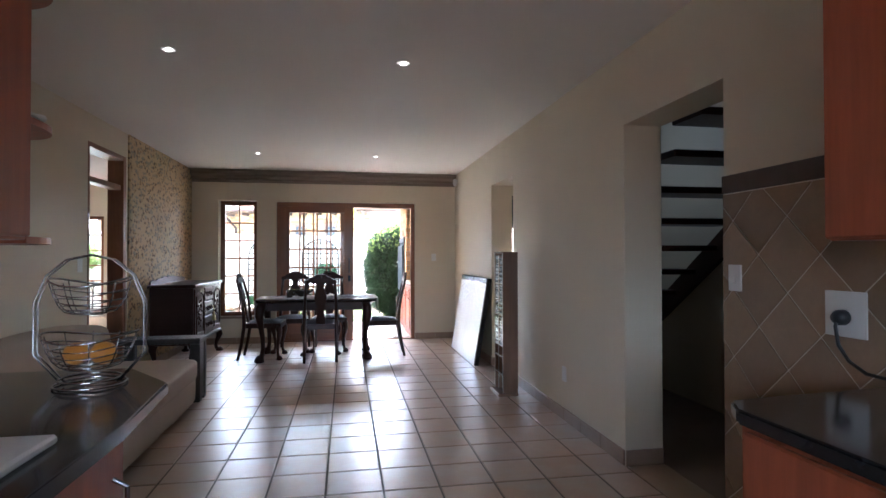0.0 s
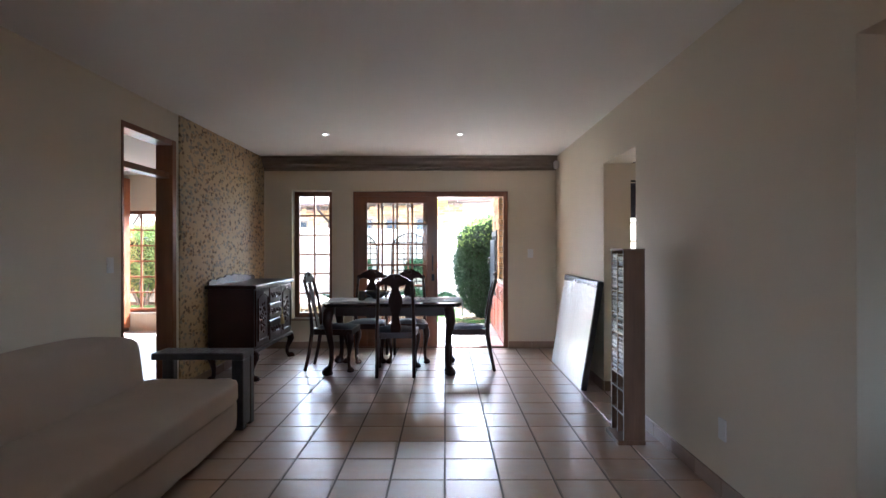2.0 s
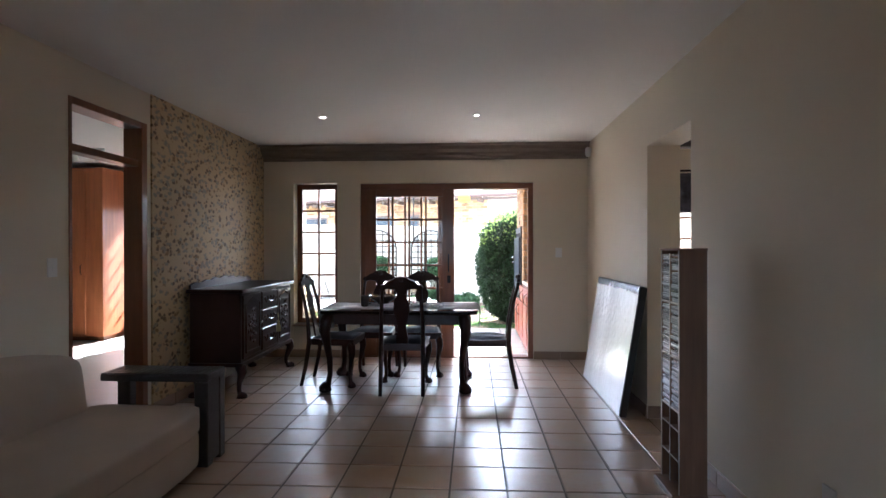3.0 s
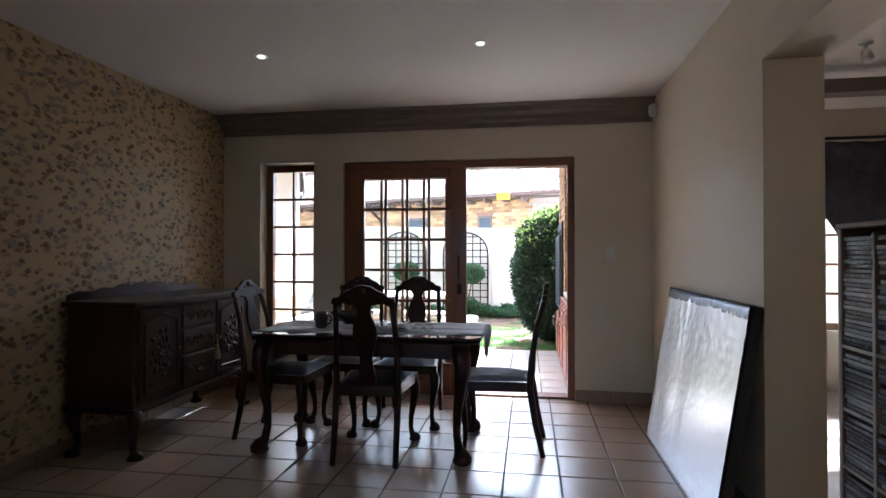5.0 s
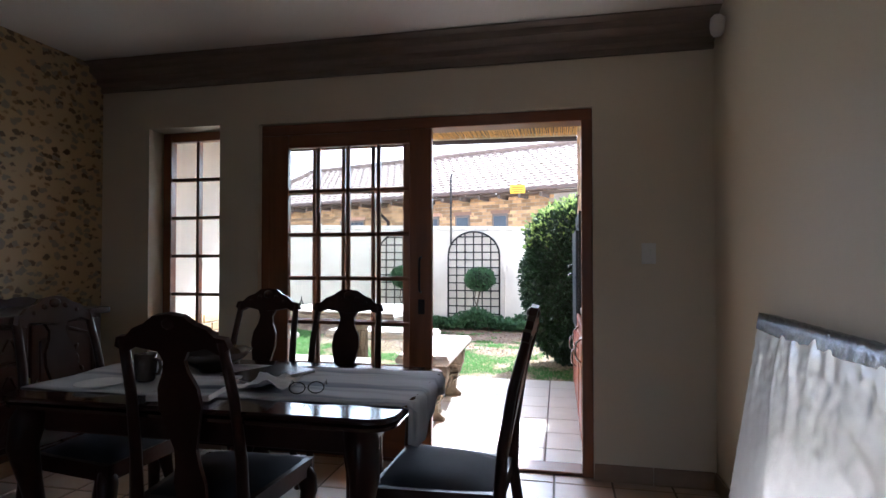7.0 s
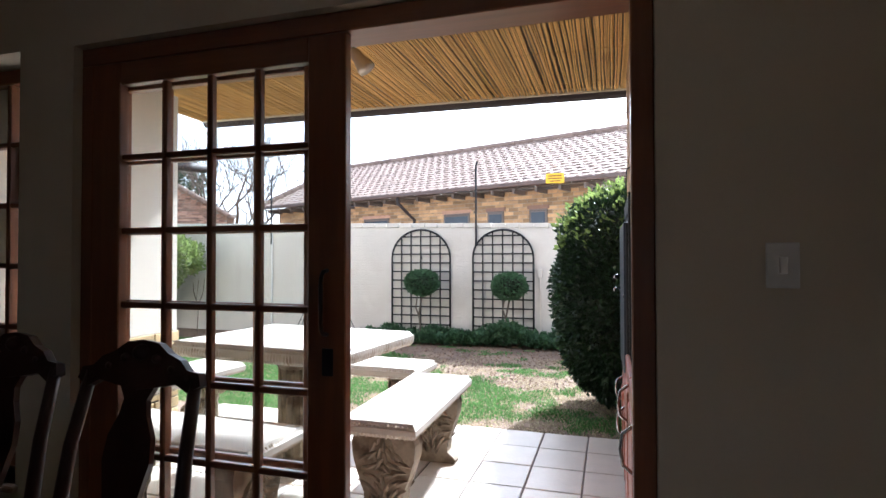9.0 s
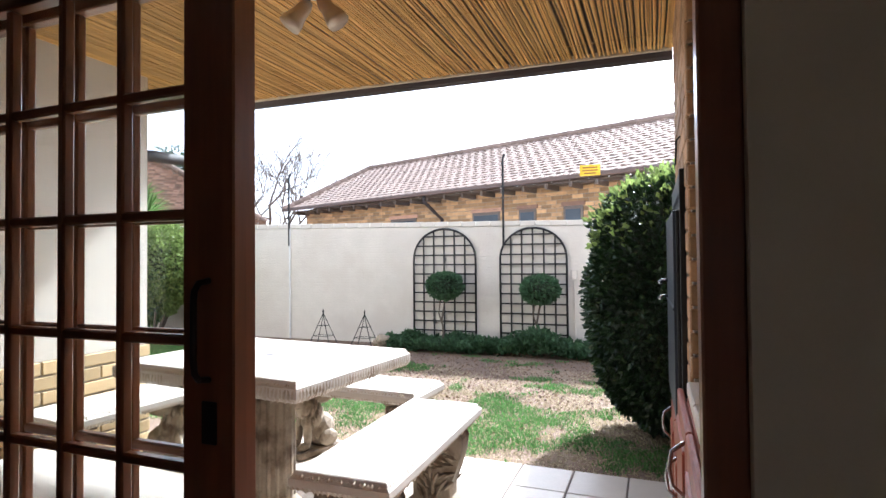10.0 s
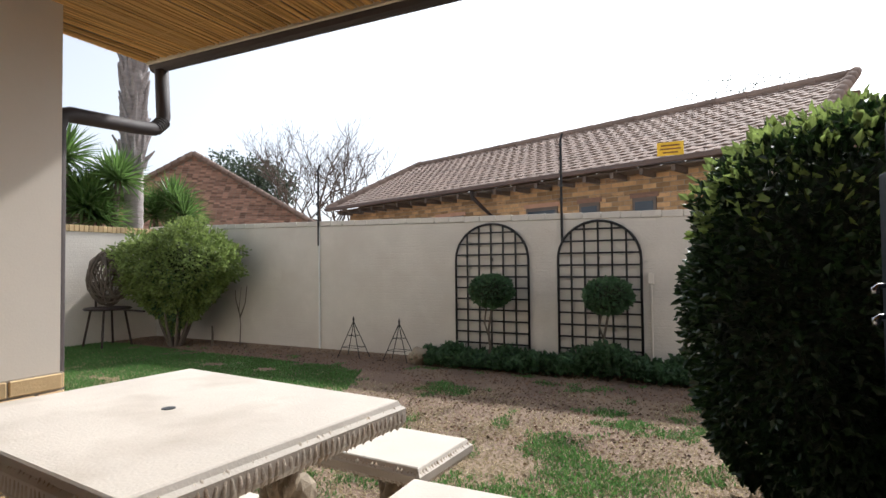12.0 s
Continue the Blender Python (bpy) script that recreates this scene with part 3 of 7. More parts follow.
# ---- recessed lamps, switches and sensor ----
def downlight(x, y, power):
    ob = thing("downlight", (x, y, CEILING), "small round recessed ceiling lamp with white rim", "lamp", "recessed ceiling lamps")
    part("rim", lathe(bmesh.new(), [(0.032, -0.001), (0.040, -0.001), (0.041, -0.004), (0.038, -0.007), (0.031, -0.006), (0.029, -0.002)], 24), WHITE, ob, smooth=True)
    part("bulb", lathe(bmesh.new(), [(0.018, -0.0015), (0.018, -0.004), (0.012, -0.006), (0.003, -0.007)], 20), LAMP_GLOW, ob, "glowing halogen bulb", smooth=True)
    lamp = bpy.data.lights.new("downlight_beam", "SPOT")
    lamp.energy, lamp.spot_size, lamp.spot_blend, lamp.shadow_soft_size, lamp.color = power, radians(110), 0.8, 0.03, (1.0, 0.87, 0.7)
    lo = new("downlight_beam", lamp)
    lo.matrix_world = pose(x, y, CEILING - 0.015)


for _y in (0.2, 3.6, 6.99):
    for _x in (-1.085, 0.35):
        downlight(_x, _y, 0.2)


def wall_plate(name, at, turn, w, h, rockers, label, category):
    """A white switch or socket plate on a wall; it faces its own -y."""
    ob = thing(name, at, label, category, turn=turn)
    part("plate", bx(-w / 2, w / 2, -0.009, 0.0, -h / 2, h / 2, bevel=0.003, seg=2), WHITE, ob)
    for i in range(rockers):
        x = (i - (rockers - 1) / 2) * 0.026
        part("rocker", bx(x - 0.010, x + 0.010, -0.013, -0.009, -0.022, 0.022, bevel=0.002), WHITE, ob)
    return ob


wall_plate("light_switch", (LEFT, 5.13, 1.21), 90, 0.075, 0.115, 1, "white light switch beside the wooden doorway", "switch")
wall_plate("light_switch", (RIGHT - 0.012, 2.172, 1.187), -90, 0.075, 0.115, 1, "white light switch on the kitchen wall tiles", "switch")
wall_plate("light_switch", (1.325, END, 1.265), 0, 0.075, 0.115, 1, "white light switch beside the sliding door", "switch")
wall_plate("wall_outlet", (RIGHT, 4.10, 0.36), -90, 0.075, 0.115, 0, "small white outlet plate low on the wall", "outlet")
sensor = thing("alarm_sensor", (RIGHT - 0.002, 8.25, 2.41), "small white alarm motion sensor near the ceiling corner", "sensor")
part("housing", lathe(bmesh.new(), [(0.02, -0.05), (0.032, -0.03), (0.036, 0.0), (0.032, 0.04), (0.018, 0.055)], 16, (-0.036, 0, 0)), WHITE, sensor, smooth=True)
part("bracket", bx(-0.02, 0.0, -0.015, 0.015, 0.01, 0.045, bevel=0.003), WHITE, sensor)

# ---- dining set ----
def cabriole(x, y, h, dx, dy, k=1.0):
    """A curved leg that ends in a ball foot; dx, dy: the way the knee bows."""
    pts, rad = [], []
    for t, off, r in ((0, 0.0, 0.034), (0.10, 0.018, 0.038), (0.22, 0.026, 0.033), (0.4, 0.012, 0.024), (0.6, -0.004, 0.018), (0.78, -0.006, 0.016), (0.88, 0.004, 0.018), (0.92, 0.018, 0.031), (0.955, 0.024, 0.040), (0.985, 0.024, 0.038), (1.0, 0.024, 0.026)):
        pts.append((x + dx * off * k, y + dy * off * k, h * (1 - t)))
        rad.append(r * k)
    return tube(bmesh.new(), pts, rad, 12)


def dining_chair():
    """Carved chair; it faces its own +y, origin on the floor below the seat."""
    ob = thing("dining_chair", (0, 0, 0), "dark carved wooden dining chair with padded seat and vase-shaped splat", "chair", "chairs round the dining table")
    bm = bmesh.new()
    fw, bw = 0.235, 0.19
    rows = []
    for v in range(9):
        t = v / 8
        y = -0.2 + 0.42 * t
        w = bw + (fw - bw) * t
        row = []
        for u in range(9):
            s = u / 4 - 1
            e = (1 - abs(s) ** 4) * (1 - abs(2 * t - 1) ** 4)
            row.append(bm.verts.new((s * (w - 0.012), y, 0.452 + 0.035 * e)))
        rows.append(row)
    for a, b in zip(rows, rows[1:]):
        for k in range(8):
            bm.faces.new((a[k], a[k + 1], b[k + 1], b[k]))
    part("seat", bm, SEAT, ob, "dark blue padded seat", smooth=True)
    for nm, a in (("seat_rail", [(-fw, 0.222), (fw, 0.222), (fw, 0.195), (-fw, 0.195)]), ("seat_rail", [(-bw, -0.2), (bw, -0.2), (bw, -0.225), (-bw, -0.225)]),
                  ("seat_rail", [(-fw, 0.222), (-fw + 0.026, 0.222), (-bw + 0.026, -0.2), (-bw, -0.2)]), ("seat_rail", [(fw, 0.222), (fw - 0.026, 0.222), (bw - 0.026, -0.2), (bw, -0.2)])):
        b2 = bmesh.new()
        lo, hi = [b2.verts.new((x, y, 0.395)) for x, y in a], [b2.verts.new((x, y, 0.456)) for x, y in a]
        b2.faces.new(lo)
        b2.faces.new(hi[::-1])
        for k in range(4):
            b2.faces.new((lo[k], lo[(k + 1) % 4], hi[(k + 1) % 4], hi[k]))
        part(nm, b2, DARKWOOD, ob)
    for s in (-1, 1):
        part("leg", cabriole(s * (fw - 0.035), 0.185, 0.42, s * 0.8, 0.8), DARKWOOD, ob, smooth=True)
        post = [(s * bw, -0.30, 0.0), (s * bw, -0.255, 0.2), (s * bw, -0.222, 0.42), (s * (bw - 0.002), -0.232, 0.6), (s * (bw - 0.01), -0.265, 0.8), (s * (bw - 0.022), -0.315, 0.985)]
        part("back_post", tube(bmesh.new(), post, [0.017, 0.02, 0.023, 0.019, 0.017, 0.016], 8), DARKWOOD, ob, smooth=True)
    tilt = pose(0, -0.212, 0.45, 11.5)
    splat = [(0.052, 0.0), (0.055, 0.06), (0.043, 0.12), (0.038, 0.18), (0.058, 0.26), (0.074, 0.33), (0.068, 0.39), (0.044, 0.44), (0.036, 0.48), (0.06, 0.525)]
    part("splat", plate(bmesh.new(), splat + [(-x, z) for x, z in reversed(splat)], 0.016, tilt), DARKWOOD, ob, "carved vase-shaped splat")
    crest_top = [(-0.195, 0.525), (-0.185, 0.555), (-0.15, 0.56), (-0.125, 0.585), (-0.085, 0.60), (-0.05, 0.625), (0.0, 0.632), (0.05, 0.625), (0.085, 0.60), (0.125, 0.585), (0.15, 0.56), (0.185, 0.555), (0.195, 0.525)]
    crest_low = [(0.16, 0.505), (0.12, 0.525), (0.07, 0.515), (0.0, 0.505), (-0.07, 0.515), (-0.12, 0.525), (-0.16, 0.505)]
    bm = plate(bmesh.new(), crest_top + crest_low, 0.026, tilt @ pose(0, -0.005, 0))
    part("crest_rail", bm, DARKWOOD, ob, "carved wavy crest rail")
    for x, z, r in ((0, 0.60, 0.03), (-0.05, 0.585, 0.018), (0.05, 0.585, 0.018), (-0.10, 0.562, 0.015), (0.10, 0.562, 0.015), (-0.15, 0.54, 0.012), (0.15, 0.54, 0.012)):
        bm = bmesh.new()
        bmesh.ops.create_icosphere(bm, subdivisions=2, radius=r, matrix=Matrix.Translation(tilt @ Vector((x, 0.012, z))) @ Matrix.Diagonal((1, 0.9, 0.8, 1)))
        part("carved_boss", bm, DARKWOOD, ob, smooth=True)
    return ob


chair = dining_chair()
chair.matrix_world = pose(-0.335, 7.08, 0, 0, 0, 2)
for _x, _y, _r in ((-1.03, 7.29, -92), (0.43, 7.30, 88), (-0.25, 7.72, 181), (-0.74, 7.73, 178)):
    copy_thing(chair, pose(_x, _y, 0, 0, 0, _r))

table = thing("dining_table", (-0.37, 7.27, 0), "dark polished wooden dining table with carved cabriole legs", "table")
def moulded_top(x0, x1, y0, y1, r):
    """A tabletop with rounded corners and a stepped, moulded edge."""
    bm = bmesh.new()
    rings = []
    for ins, z in ((0.03, 0.716), (0.008, 0.720), (0.004, 0.732), (0.012, 0.738), (0.0, 0.744), (0.0, 0.752), (0.006, 0.760)):
        ring = []
        for cx, cy, a0 in ((x1 - r, y1 - r, 0), (x0 + r, y1 - r, 90), (x0 + r, y0 + r, 180), (x1 - r, y0 + r, 270)):
            for k in range(7):
                a = radians(a0 + 15 * k)
                ring.append(bm.verts.new((cx + (r - ins) * math.cos(a), cy + (r - ins) * math.sin(a), z)))
        rings.append(ring)
    m = len(rings[0])
    for a, b in zip(rings, rings[1:]):
        for k in range(m):
            bm.faces.new((a[k], a[(k + 1) % m], b[(k + 1) % m], b[k]))
    bm.faces.new(rings[0][::-1])
    bm.faces.new(rings[-1])
    return bm


part("tabletop", moulded_top(-0.73, 0.73, -0.44, 0.36, 0.085), mat("polished_dark_wood", (0.03, 0.012, 0.009), rough=0.1, var=0.3, scale=3, fine=30, bump=0.03, coat=0.5, stretch=(1, 8, 8)), table, "polished dark tabletop")
for _y0, _y1 in ((-0.35, -0.322), (0.25, 0.278)):
    part("apron", bx(-0.60, 0.60, _y0, _y1, 0.62, 0.728, bevel=0.006), DARKWOOD, table)
for _x0, _x1 in ((-0.66, -0.632), (0.58, 0.608)):
    part("apron", bx(_x0, _x1, -0.31, 0.25, 0.62, 0.728, bevel=0.006), DARKWOOD, table)
for _x, _sx in ((-0.65, -1), (0.585, 1)):
    for _y, _sy in ((-0.325, -1), (0.26, 1)):
        part("leg", cabriole(_x, _y, 0.718, _sx * 0.8, _sy * 0.8, 1.5), DARKWOOD, table, smooth=True)

RUNNER = mat("grey_striped_cloth", (0.50, 0.52, 0.56), rough=0.8, var=0.25, scale=3, fine=200, bump=0.2, stretch=(0.25, 4, 1), second=(0.11, 0.13, 0.18), amount=0.56)
runner = thing("table_runner", (-0.37, 7.27, 0.762), "grey and white striped cloth runner hanging over the table", "table runner")
_bm = bmesh.new()
_rows = []
for _j in range(13):
    _y = -0.31 + 0.55 * _j / 12
    _row = []
    for _i in range(49):
        _u = -1.0 + (1.855 + 0.05 * math.sin(_j * 0.5)) * _i / 48
        _x = max(-0.735, min(0.735, _u))
        _over = abs(_u) - abs(_x)
        z = 0.002 + 0.002 * math.sin(_i * 0.9 + _j) - max(0.0, _over) * 0.95
        _out = math.copysign(0.008 + 0.012 * math.sin(_j * 1.1) ** 2, _u) if _over > 0 else 0.0
        _row.append(_bm.verts.new((_x + _out, _y + 0.02 * math.sin(_u * 3.0), z)))
    _rows.append(_row)
for _p, _q in zip(_rows, _rows[1:]):
    for _i in range(48):
        _bm.faces.new((_p[_i], _p[_i + 1], _q[_i + 1], _q[_i]))
_c = part("cloth", _bm, RUNNER, runner, smooth=True)
_c.modifiers.new("thickness", "SOLIDIFY").thickness = 0.003

GLAZE = mat("dark_glazed_ceramic", (0.06, 0.05, 0.045), rough=0.2, var=0.3, scale=8, bump=0.05)
PAPERS = mat("white_paper", (0.72, 0.72, 0.72), rough=0.8, var=0.04, scale=5, bump=0.05)
mug = thing("mug", (-0.72, 7.12, 0.766), "grey ceramic mug on the dining table", "mug")
part("body", lathe(bmesh.new(), [(0.030, 0.0), (0.036, 0.01), (0.040, 0.06), (0.041, 0.105), (0.037, 0.105), (0.034, 0.02)], 24), GLAZE, mug, smooth=True)
part("handle", tube(bmesh.new(), [(0.038, 0, 0.085), (0.062, 0, 0.08), (0.068, 0, 0.055), (0.058, 0, 0.03), (0.038, 0, 0.025)], 0.006, 8), GLAZE, mug, smooth=True)
dish = thing("bowl", (-0.58, 7.34, 0.766), "wide dark ceramic bowl on the runner", "bowl")
part("body", lathe(bmesh.new(), [(0.05, 0.0), (0.06, 0.012), (0.12, 0.05), (0.155, 0.085), (0.150, 0.087), (0.11, 0.052), (0.04, 0.016)], 32), GLAZE, dish, smooth=True)
saucer = thing("plate", (-0.83, 7.02, 0.762), "small pale plate on the dining table", "plate")
part("body", lathe(bmesh.new(), [(0.04, 0.0), (0.05, 0.004), (0.085, 0.014), (0.083, 0.016), (0.045, 0.007)], 28), PAPERS, saucer, smooth=True)
for _k, (_x, _y, _r, _h) in enumerate(((-0.42, 7.02, 12, 0.02), (-0.30, 7.30, -25, 0.012))):
    book = thing("magazine", (_x, _y, 0.766), "stack of loose papers and magazines on the table", "papers", turn=_r)
    part("pages", bx(-0.105, 0.105, -0.148, 0.148, 0.0, _h, bevel=0.002), PAPERS, book)
    part("cover", bx(-0.106, 0.106, -0.149, 0.149, _h + 0.001, _h + 0.003), GLAZE if _k else RUNNER, book)
nap = thing("napkin", (-0.20, 7.14, 0.768), "crumpled white paper napkin on the runner", "napkin")
_bm = bmesh.new()
bmesh.ops.create_grid(_bm, x_segments=10, y_segments=10, size=0.09)
for _v in _bm.verts:
    _v.co.z = 0.008 + 0.05 * max(0, noise.noise(_v.co * 16 + Vector((3, 1, 0)))) + 0.03 * max(0, 0.06 - _v.co.length) / 0.06
_c = part("paper", _bm, PAPERS, nap)
_c.modifiers.new("thickness", "SOLIDIFY").thickness = 0.001
specs = thing("spectacles", (-0.02, 7.06, 0.764), "pair of dark-rimmed spectacles on the table", "spectacles", turn=20)
for _x in (-0.032, 0.032):
    part("rim", tube(bmesh.new(), [(_x + 0.027 * math.cos(a), 0.0, 0.024 + 0.02 * math.sin(a)) for a in (2 * math.pi * k / 16 for k in range(17))], 0.002, 6), BLACK, specs)
    part("temple", tube(bmesh.new(), [(_x * 1.85, 0, 0.03), (_x * 1.9, 0.10, 0.028), (_x * 1.8, 0.135, 0.004)], 0.002, 6), BLACK, specs)

# ---- sideboard ----
side = thing("sideboard", (-2.214, 6.62, 0), "dark carved wooden sideboard with panelled doors and gallery back", "sideboard")
part("body", bx(0.02, 0.48, 0.03, 1.34, 0.30, 0.925, bevel=0.006), DARKWOOD, side)
part("top", bx(0.0, 0.515, 0.0, 1.37, 0.925, 0.962, bevel=0.012, seg=3), DARKWOOD, side, "polished dark top with carved edge")
_bm = bmesh.new()
_k = 44
_out = [(0.03 + 1.31 * i / _k, 0.035 + 0.035 * (0.5 + 0.5 * math.cos((i / _k - 0.5) * 2 * math.pi)) + 0.018 * abs(math.sin(i / _k * math.pi * 7))) for i in range(_k + 1)]
plate(_bm, [(0.03, 0.0)] + _out + [(1.34, 0.0)], 0.02)
part("gallery", _bm, DARKWOOD, side, "wavy carved gallery at the back", at=pose(0.035, 0, 0.962, 0, 0, 90))
part("base_moulding", bx(0.01, 0.505, 0.012, 1.355, 0.275, 0.31, bevel=0.012, seg=2), DARKWOOD, side)
for _y0, _y1 in ((0.06, 0.47), (0.90, 1.31)):
    d = part("door", bx(0.48, 0.496, _y0, _y1, 0.34, 0.905, bevel=0.005), DARKWOOD, side, "carved panel door")
    part("panel_frame", tube(bmesh.new(), [(0.498, _y0 + 0.05, 0.39), (0.498, _y1 - 0.05, 0.39), (0.498, _y1 - 0.05, 0.82), (0.498, (_y0 + _y1) / 2, 0.87), (0.498, _y0 + 0.05, 0.82), (0.498, _y0 + 0.05, 0.39)], 0.011, 6), DARKWOOD, d)
    rng = random.Random(7)
    for i in range(26):
        a = i * 2.4
        r = 0.012 * i ** 0.75
        bm = bmesh.new()
        bmesh.ops.create_icosphere(bm, subdivisions=1, radius=0.016 + 0.010 * rng.random(), matrix=pose(0.498, (_y0 + _y1) / 2 + r * 0.75 * math.cos(a), 0.62 + r * 1.25 * math.sin(a), 40 * i) @ Matrix.Diagonal((0.5, 1.5, 0.7, 1)))
        part("carved_leaf", bm, DARKWOOD, d, smooth=True)
    part("knob", lathe(bmesh.new(), [(0.006, 0.0), (0.012, 0.006), (0.014, 0.014), (0.008, 0.02)], 12), STEEL, d, at=pose(0.497, _y1 - 0.025 if _y0 < 0.5 else _y0 + 0.025, 0.62, 0, 90, 0))
for _z0, _z1 in ((0.34, 0.55), (0.56, 0.73), (0.74, 0.905)):
    d = part("drawer", bx(0.48, 0.50, 0.485, 0.885, _z0, _z1, bevel=0.008), DARKWOOD, side, "carved drawer front")
    part("pull", tube(bmesh.new(), [(0.50, 0.64, (_z0 + _z1) / 2), (0.518, 0.655, (_z0 + _z1) / 2 - 0.02), (0.518, 0.715, (_z0 + _z1) / 2 - 0.02), (0.50, 0.73, (_z0 + _z1) / 2)], 0.005, 8), STEEL, d, "tarnished metal drop pull")
    part("relief", tube(bmesh.new(), [(0.502, 0.52 + 0.33 * i / 24, (_z0 + _z1) / 2 + 0.03 * math.sin(i * 1.05)) for i in range(25)], 0.008, 6), DARKWOOD, d)
for _x, _sx in ((0.06, -0.3), (0.455, 1)):
    for _y, _sy in ((0.07, -1), (1.30, 1)):
        part("leg", cabriole(_x, _y, 0.29, _sx, _sy * 0.8, 1.25), DARKWOOD, side, smooth=True)
tas = thing("tassel", (-1.70, 7.50, 0.62), "pale yellow tassel hanging from sideboard key", "tassel")
TASSEL = mat("pale_yellow_thread", (0.55, 0.45, 0.22), rough=0.9, var=0.3, scale=40, stretch=(8, 8, 0.5))
part("cord", tube(bmesh.new(), [(-0.018, 0, 0.03), (-0.003, 0, 0.028), (0.002, 0, -0.05)], 0.003, 6), TASSEL, tas)
part("skirt", lathe(bmesh.new(), [(0.006, -0.045), (0.013, -0.052), (0.009, -0.065), (0.022, -0.10), (0.026, -0.155), (0.022, -0.157)], 20, flute=10, depth=0.12), TASSEL, tas, smooth=True)

# ---- sofa ----
def cushion(bm, x0, x1, y0, y1, z0, z1, puff=0.03, n=14, soft=3.5):
    """A stuffed block: rounded in all directions, fuller in the middle, slightly creased."""
    r = bmesh.ops.create_cube(bm, size=2.0)
    bmesh.ops.subdivide_edges(bm, edges=list({e for v in r["verts"] for e in v.link_edges}), cuts=n, use_grid_fill=True)
    c = Vector(((x0 + x1) / 2, (y0 + y1) / 2, (z0 + z1) / 2))
    h = Vector(((x1 - x0) / 2, (y1 - y0) / 2, (z1 - z0) / 2))
    for v in bm.verts:
        p = v.co.copy()
        q = Vector([math.copysign(abs(a) ** 1.0, a) for a in p])
        ln = (abs(q.x) ** (soft * 2) + abs(q.y) ** (soft * 2) + abs(q.z) ** (soft * 2)) ** (1 / (soft * 2))
        q = q / ln
        bulge = 1 + puff * (1 - q.x * q.x) * (1 - q.y * q.y)
        w = Vector((c.x + q.x * h.x, c.y + q.y * h.y, c.z + q.z * h.z * bulge))
        v.co = w + Vector((0, 0, 1)) * 0.008 * noise.noise(w * 6) + Vector((1, 0, 0)) * 0.008 * noise.noise(w * 5 + Vector((9, 0, 0)))
    return bm


sofa = thing("sofa", (0, 0, 0), "long cream slipcovered sofa with a dark woven wooden armrest", "sofa")
part("base", cushion(bmesh.new(), -2.20, -1.275, 2.35, 5.16, 0.03, 0.27, 0.0, soft=6), SOFA, sofa, smooth=True)
part("seat_cushion", cushion(bmesh.new(), -2.02, -1.25, 2.36, 5.14, 0.245, 0.405, 0.12, soft=5), SOFA, sofa, smooth=True)
_bm = cushion(bmesh.new(), -2.22, -1.86, 2.33, 5.02, 0.22, 0.755, 0.06, soft=3.2)
for _v in _bm.verts:
    _v.co.x -= 0.10 * max(0, _v.co.z - 0.3)
part("back_cushion", _bm, SOFA, sofa, smooth=True)
WOVEN = mat("dark_woven_leather", (0.03, 0.024, 0.022), rough=0.4, var=0.6, scale=30, fine=120, bump=0.6, coat=0.1)
arm = part("armrest", bx(-1.96, -1.285, 5.16, 5.40, 0.515, 0.56, bevel=0.01, seg=2), WOVEN, sofa, "dark woven wooden armrest")
for _i in range(16):
    part("weave_strip", bx(-1.955 + 0.042 * _i, -1.955 + 0.042 * _i + 0.034, 5.165, 5.395, 0.559, 0.564, bevel=0.001), WOVEN, arm)
for _x, _y in ((-1.33, 5.18), (-1.33, 5.34), (-1.92, 5.34)):
    part("arm_post", bx(_x - 0.04, _x + 0.045, _y - 0.02, _y + 0.05, 0.0, 0.516, bevel=0.006), WOVEN, sofa)
part("arm_panel", bx(-1.34, -1.292, 5.165, 5.395, 0.02, 0.516, bevel=0.006), WOVEN, sofa, "dark woven end panel")

# ---- compact disc tower and wrapped panel by the right wall ----
tower = thing("disc_tower", (1.388, 4.868, 0), "tall narrow brown shelf filled with plastic disc cases", "shelf")
SHELFWOOD = wood("light_brown_shelf_wood", (0.17, 0.095, 0.055), rough=0.5)
EDGE = mat("pale_shelf_edge", (0.45, 0.42, 0.38), rough=0.4, var=0.1, scale=20)
TW, TM = 0.275, 0.1375
for _y in (0.0, TW - 0.012):
    _p = part("side_panel", bx(0.002, 0.145, _y, _y + 0.012, 0.03, 1.31, bevel=0.002), SHELFWOOD, tower)
    part("edge_strip", bx(0.0, 0.0022, _y, _y + 0.012, 0.03, 1.31), EDGE, _p, "pale edge strip")
_p = part("divider", bx(0.002, 0.138, TM - 0.004, TM + 0.004, 0.05, 1.295), SHELFWOOD, tower)
part("edge_strip", bx(0.0, 0.0022, TM - 0.004, TM + 0.004, 0.05, 1.295), EDGE, _p, "pale edge strip")
part("back_panel", bx(0.138, 0.147, 0.012, TW - 0.012, 0.05, 1.295), SHELFWOOD, tower)
part("top", bx(-0.004, 0.147, -0.003, TW + 0.003, 1.31, 1.322, bevel=0.002), SHELFWOOD, tower)
part("plinth", bx(-0.04, 0.147, -0.006, TW + 0.006, 0.0, 0.03, bevel=0.003), SHELFWOOD, tower)
for _z in (0.20, 0.36, 0.46, 0.74, 1.03):
    for _a, _b in ((0.012, TM - 0.004), (TM + 0.004, TW - 0.012)):
        _p = part("shelf_board", bx(0.004, 0.138, _a, _b, _z - 0.008, _z), SHELFWOOD, tower)
        part("edge_strip", bx(0.002, 0.0042, _a, _b, _z - 0.008, _z), EDGE, _p, "pale edge strip")
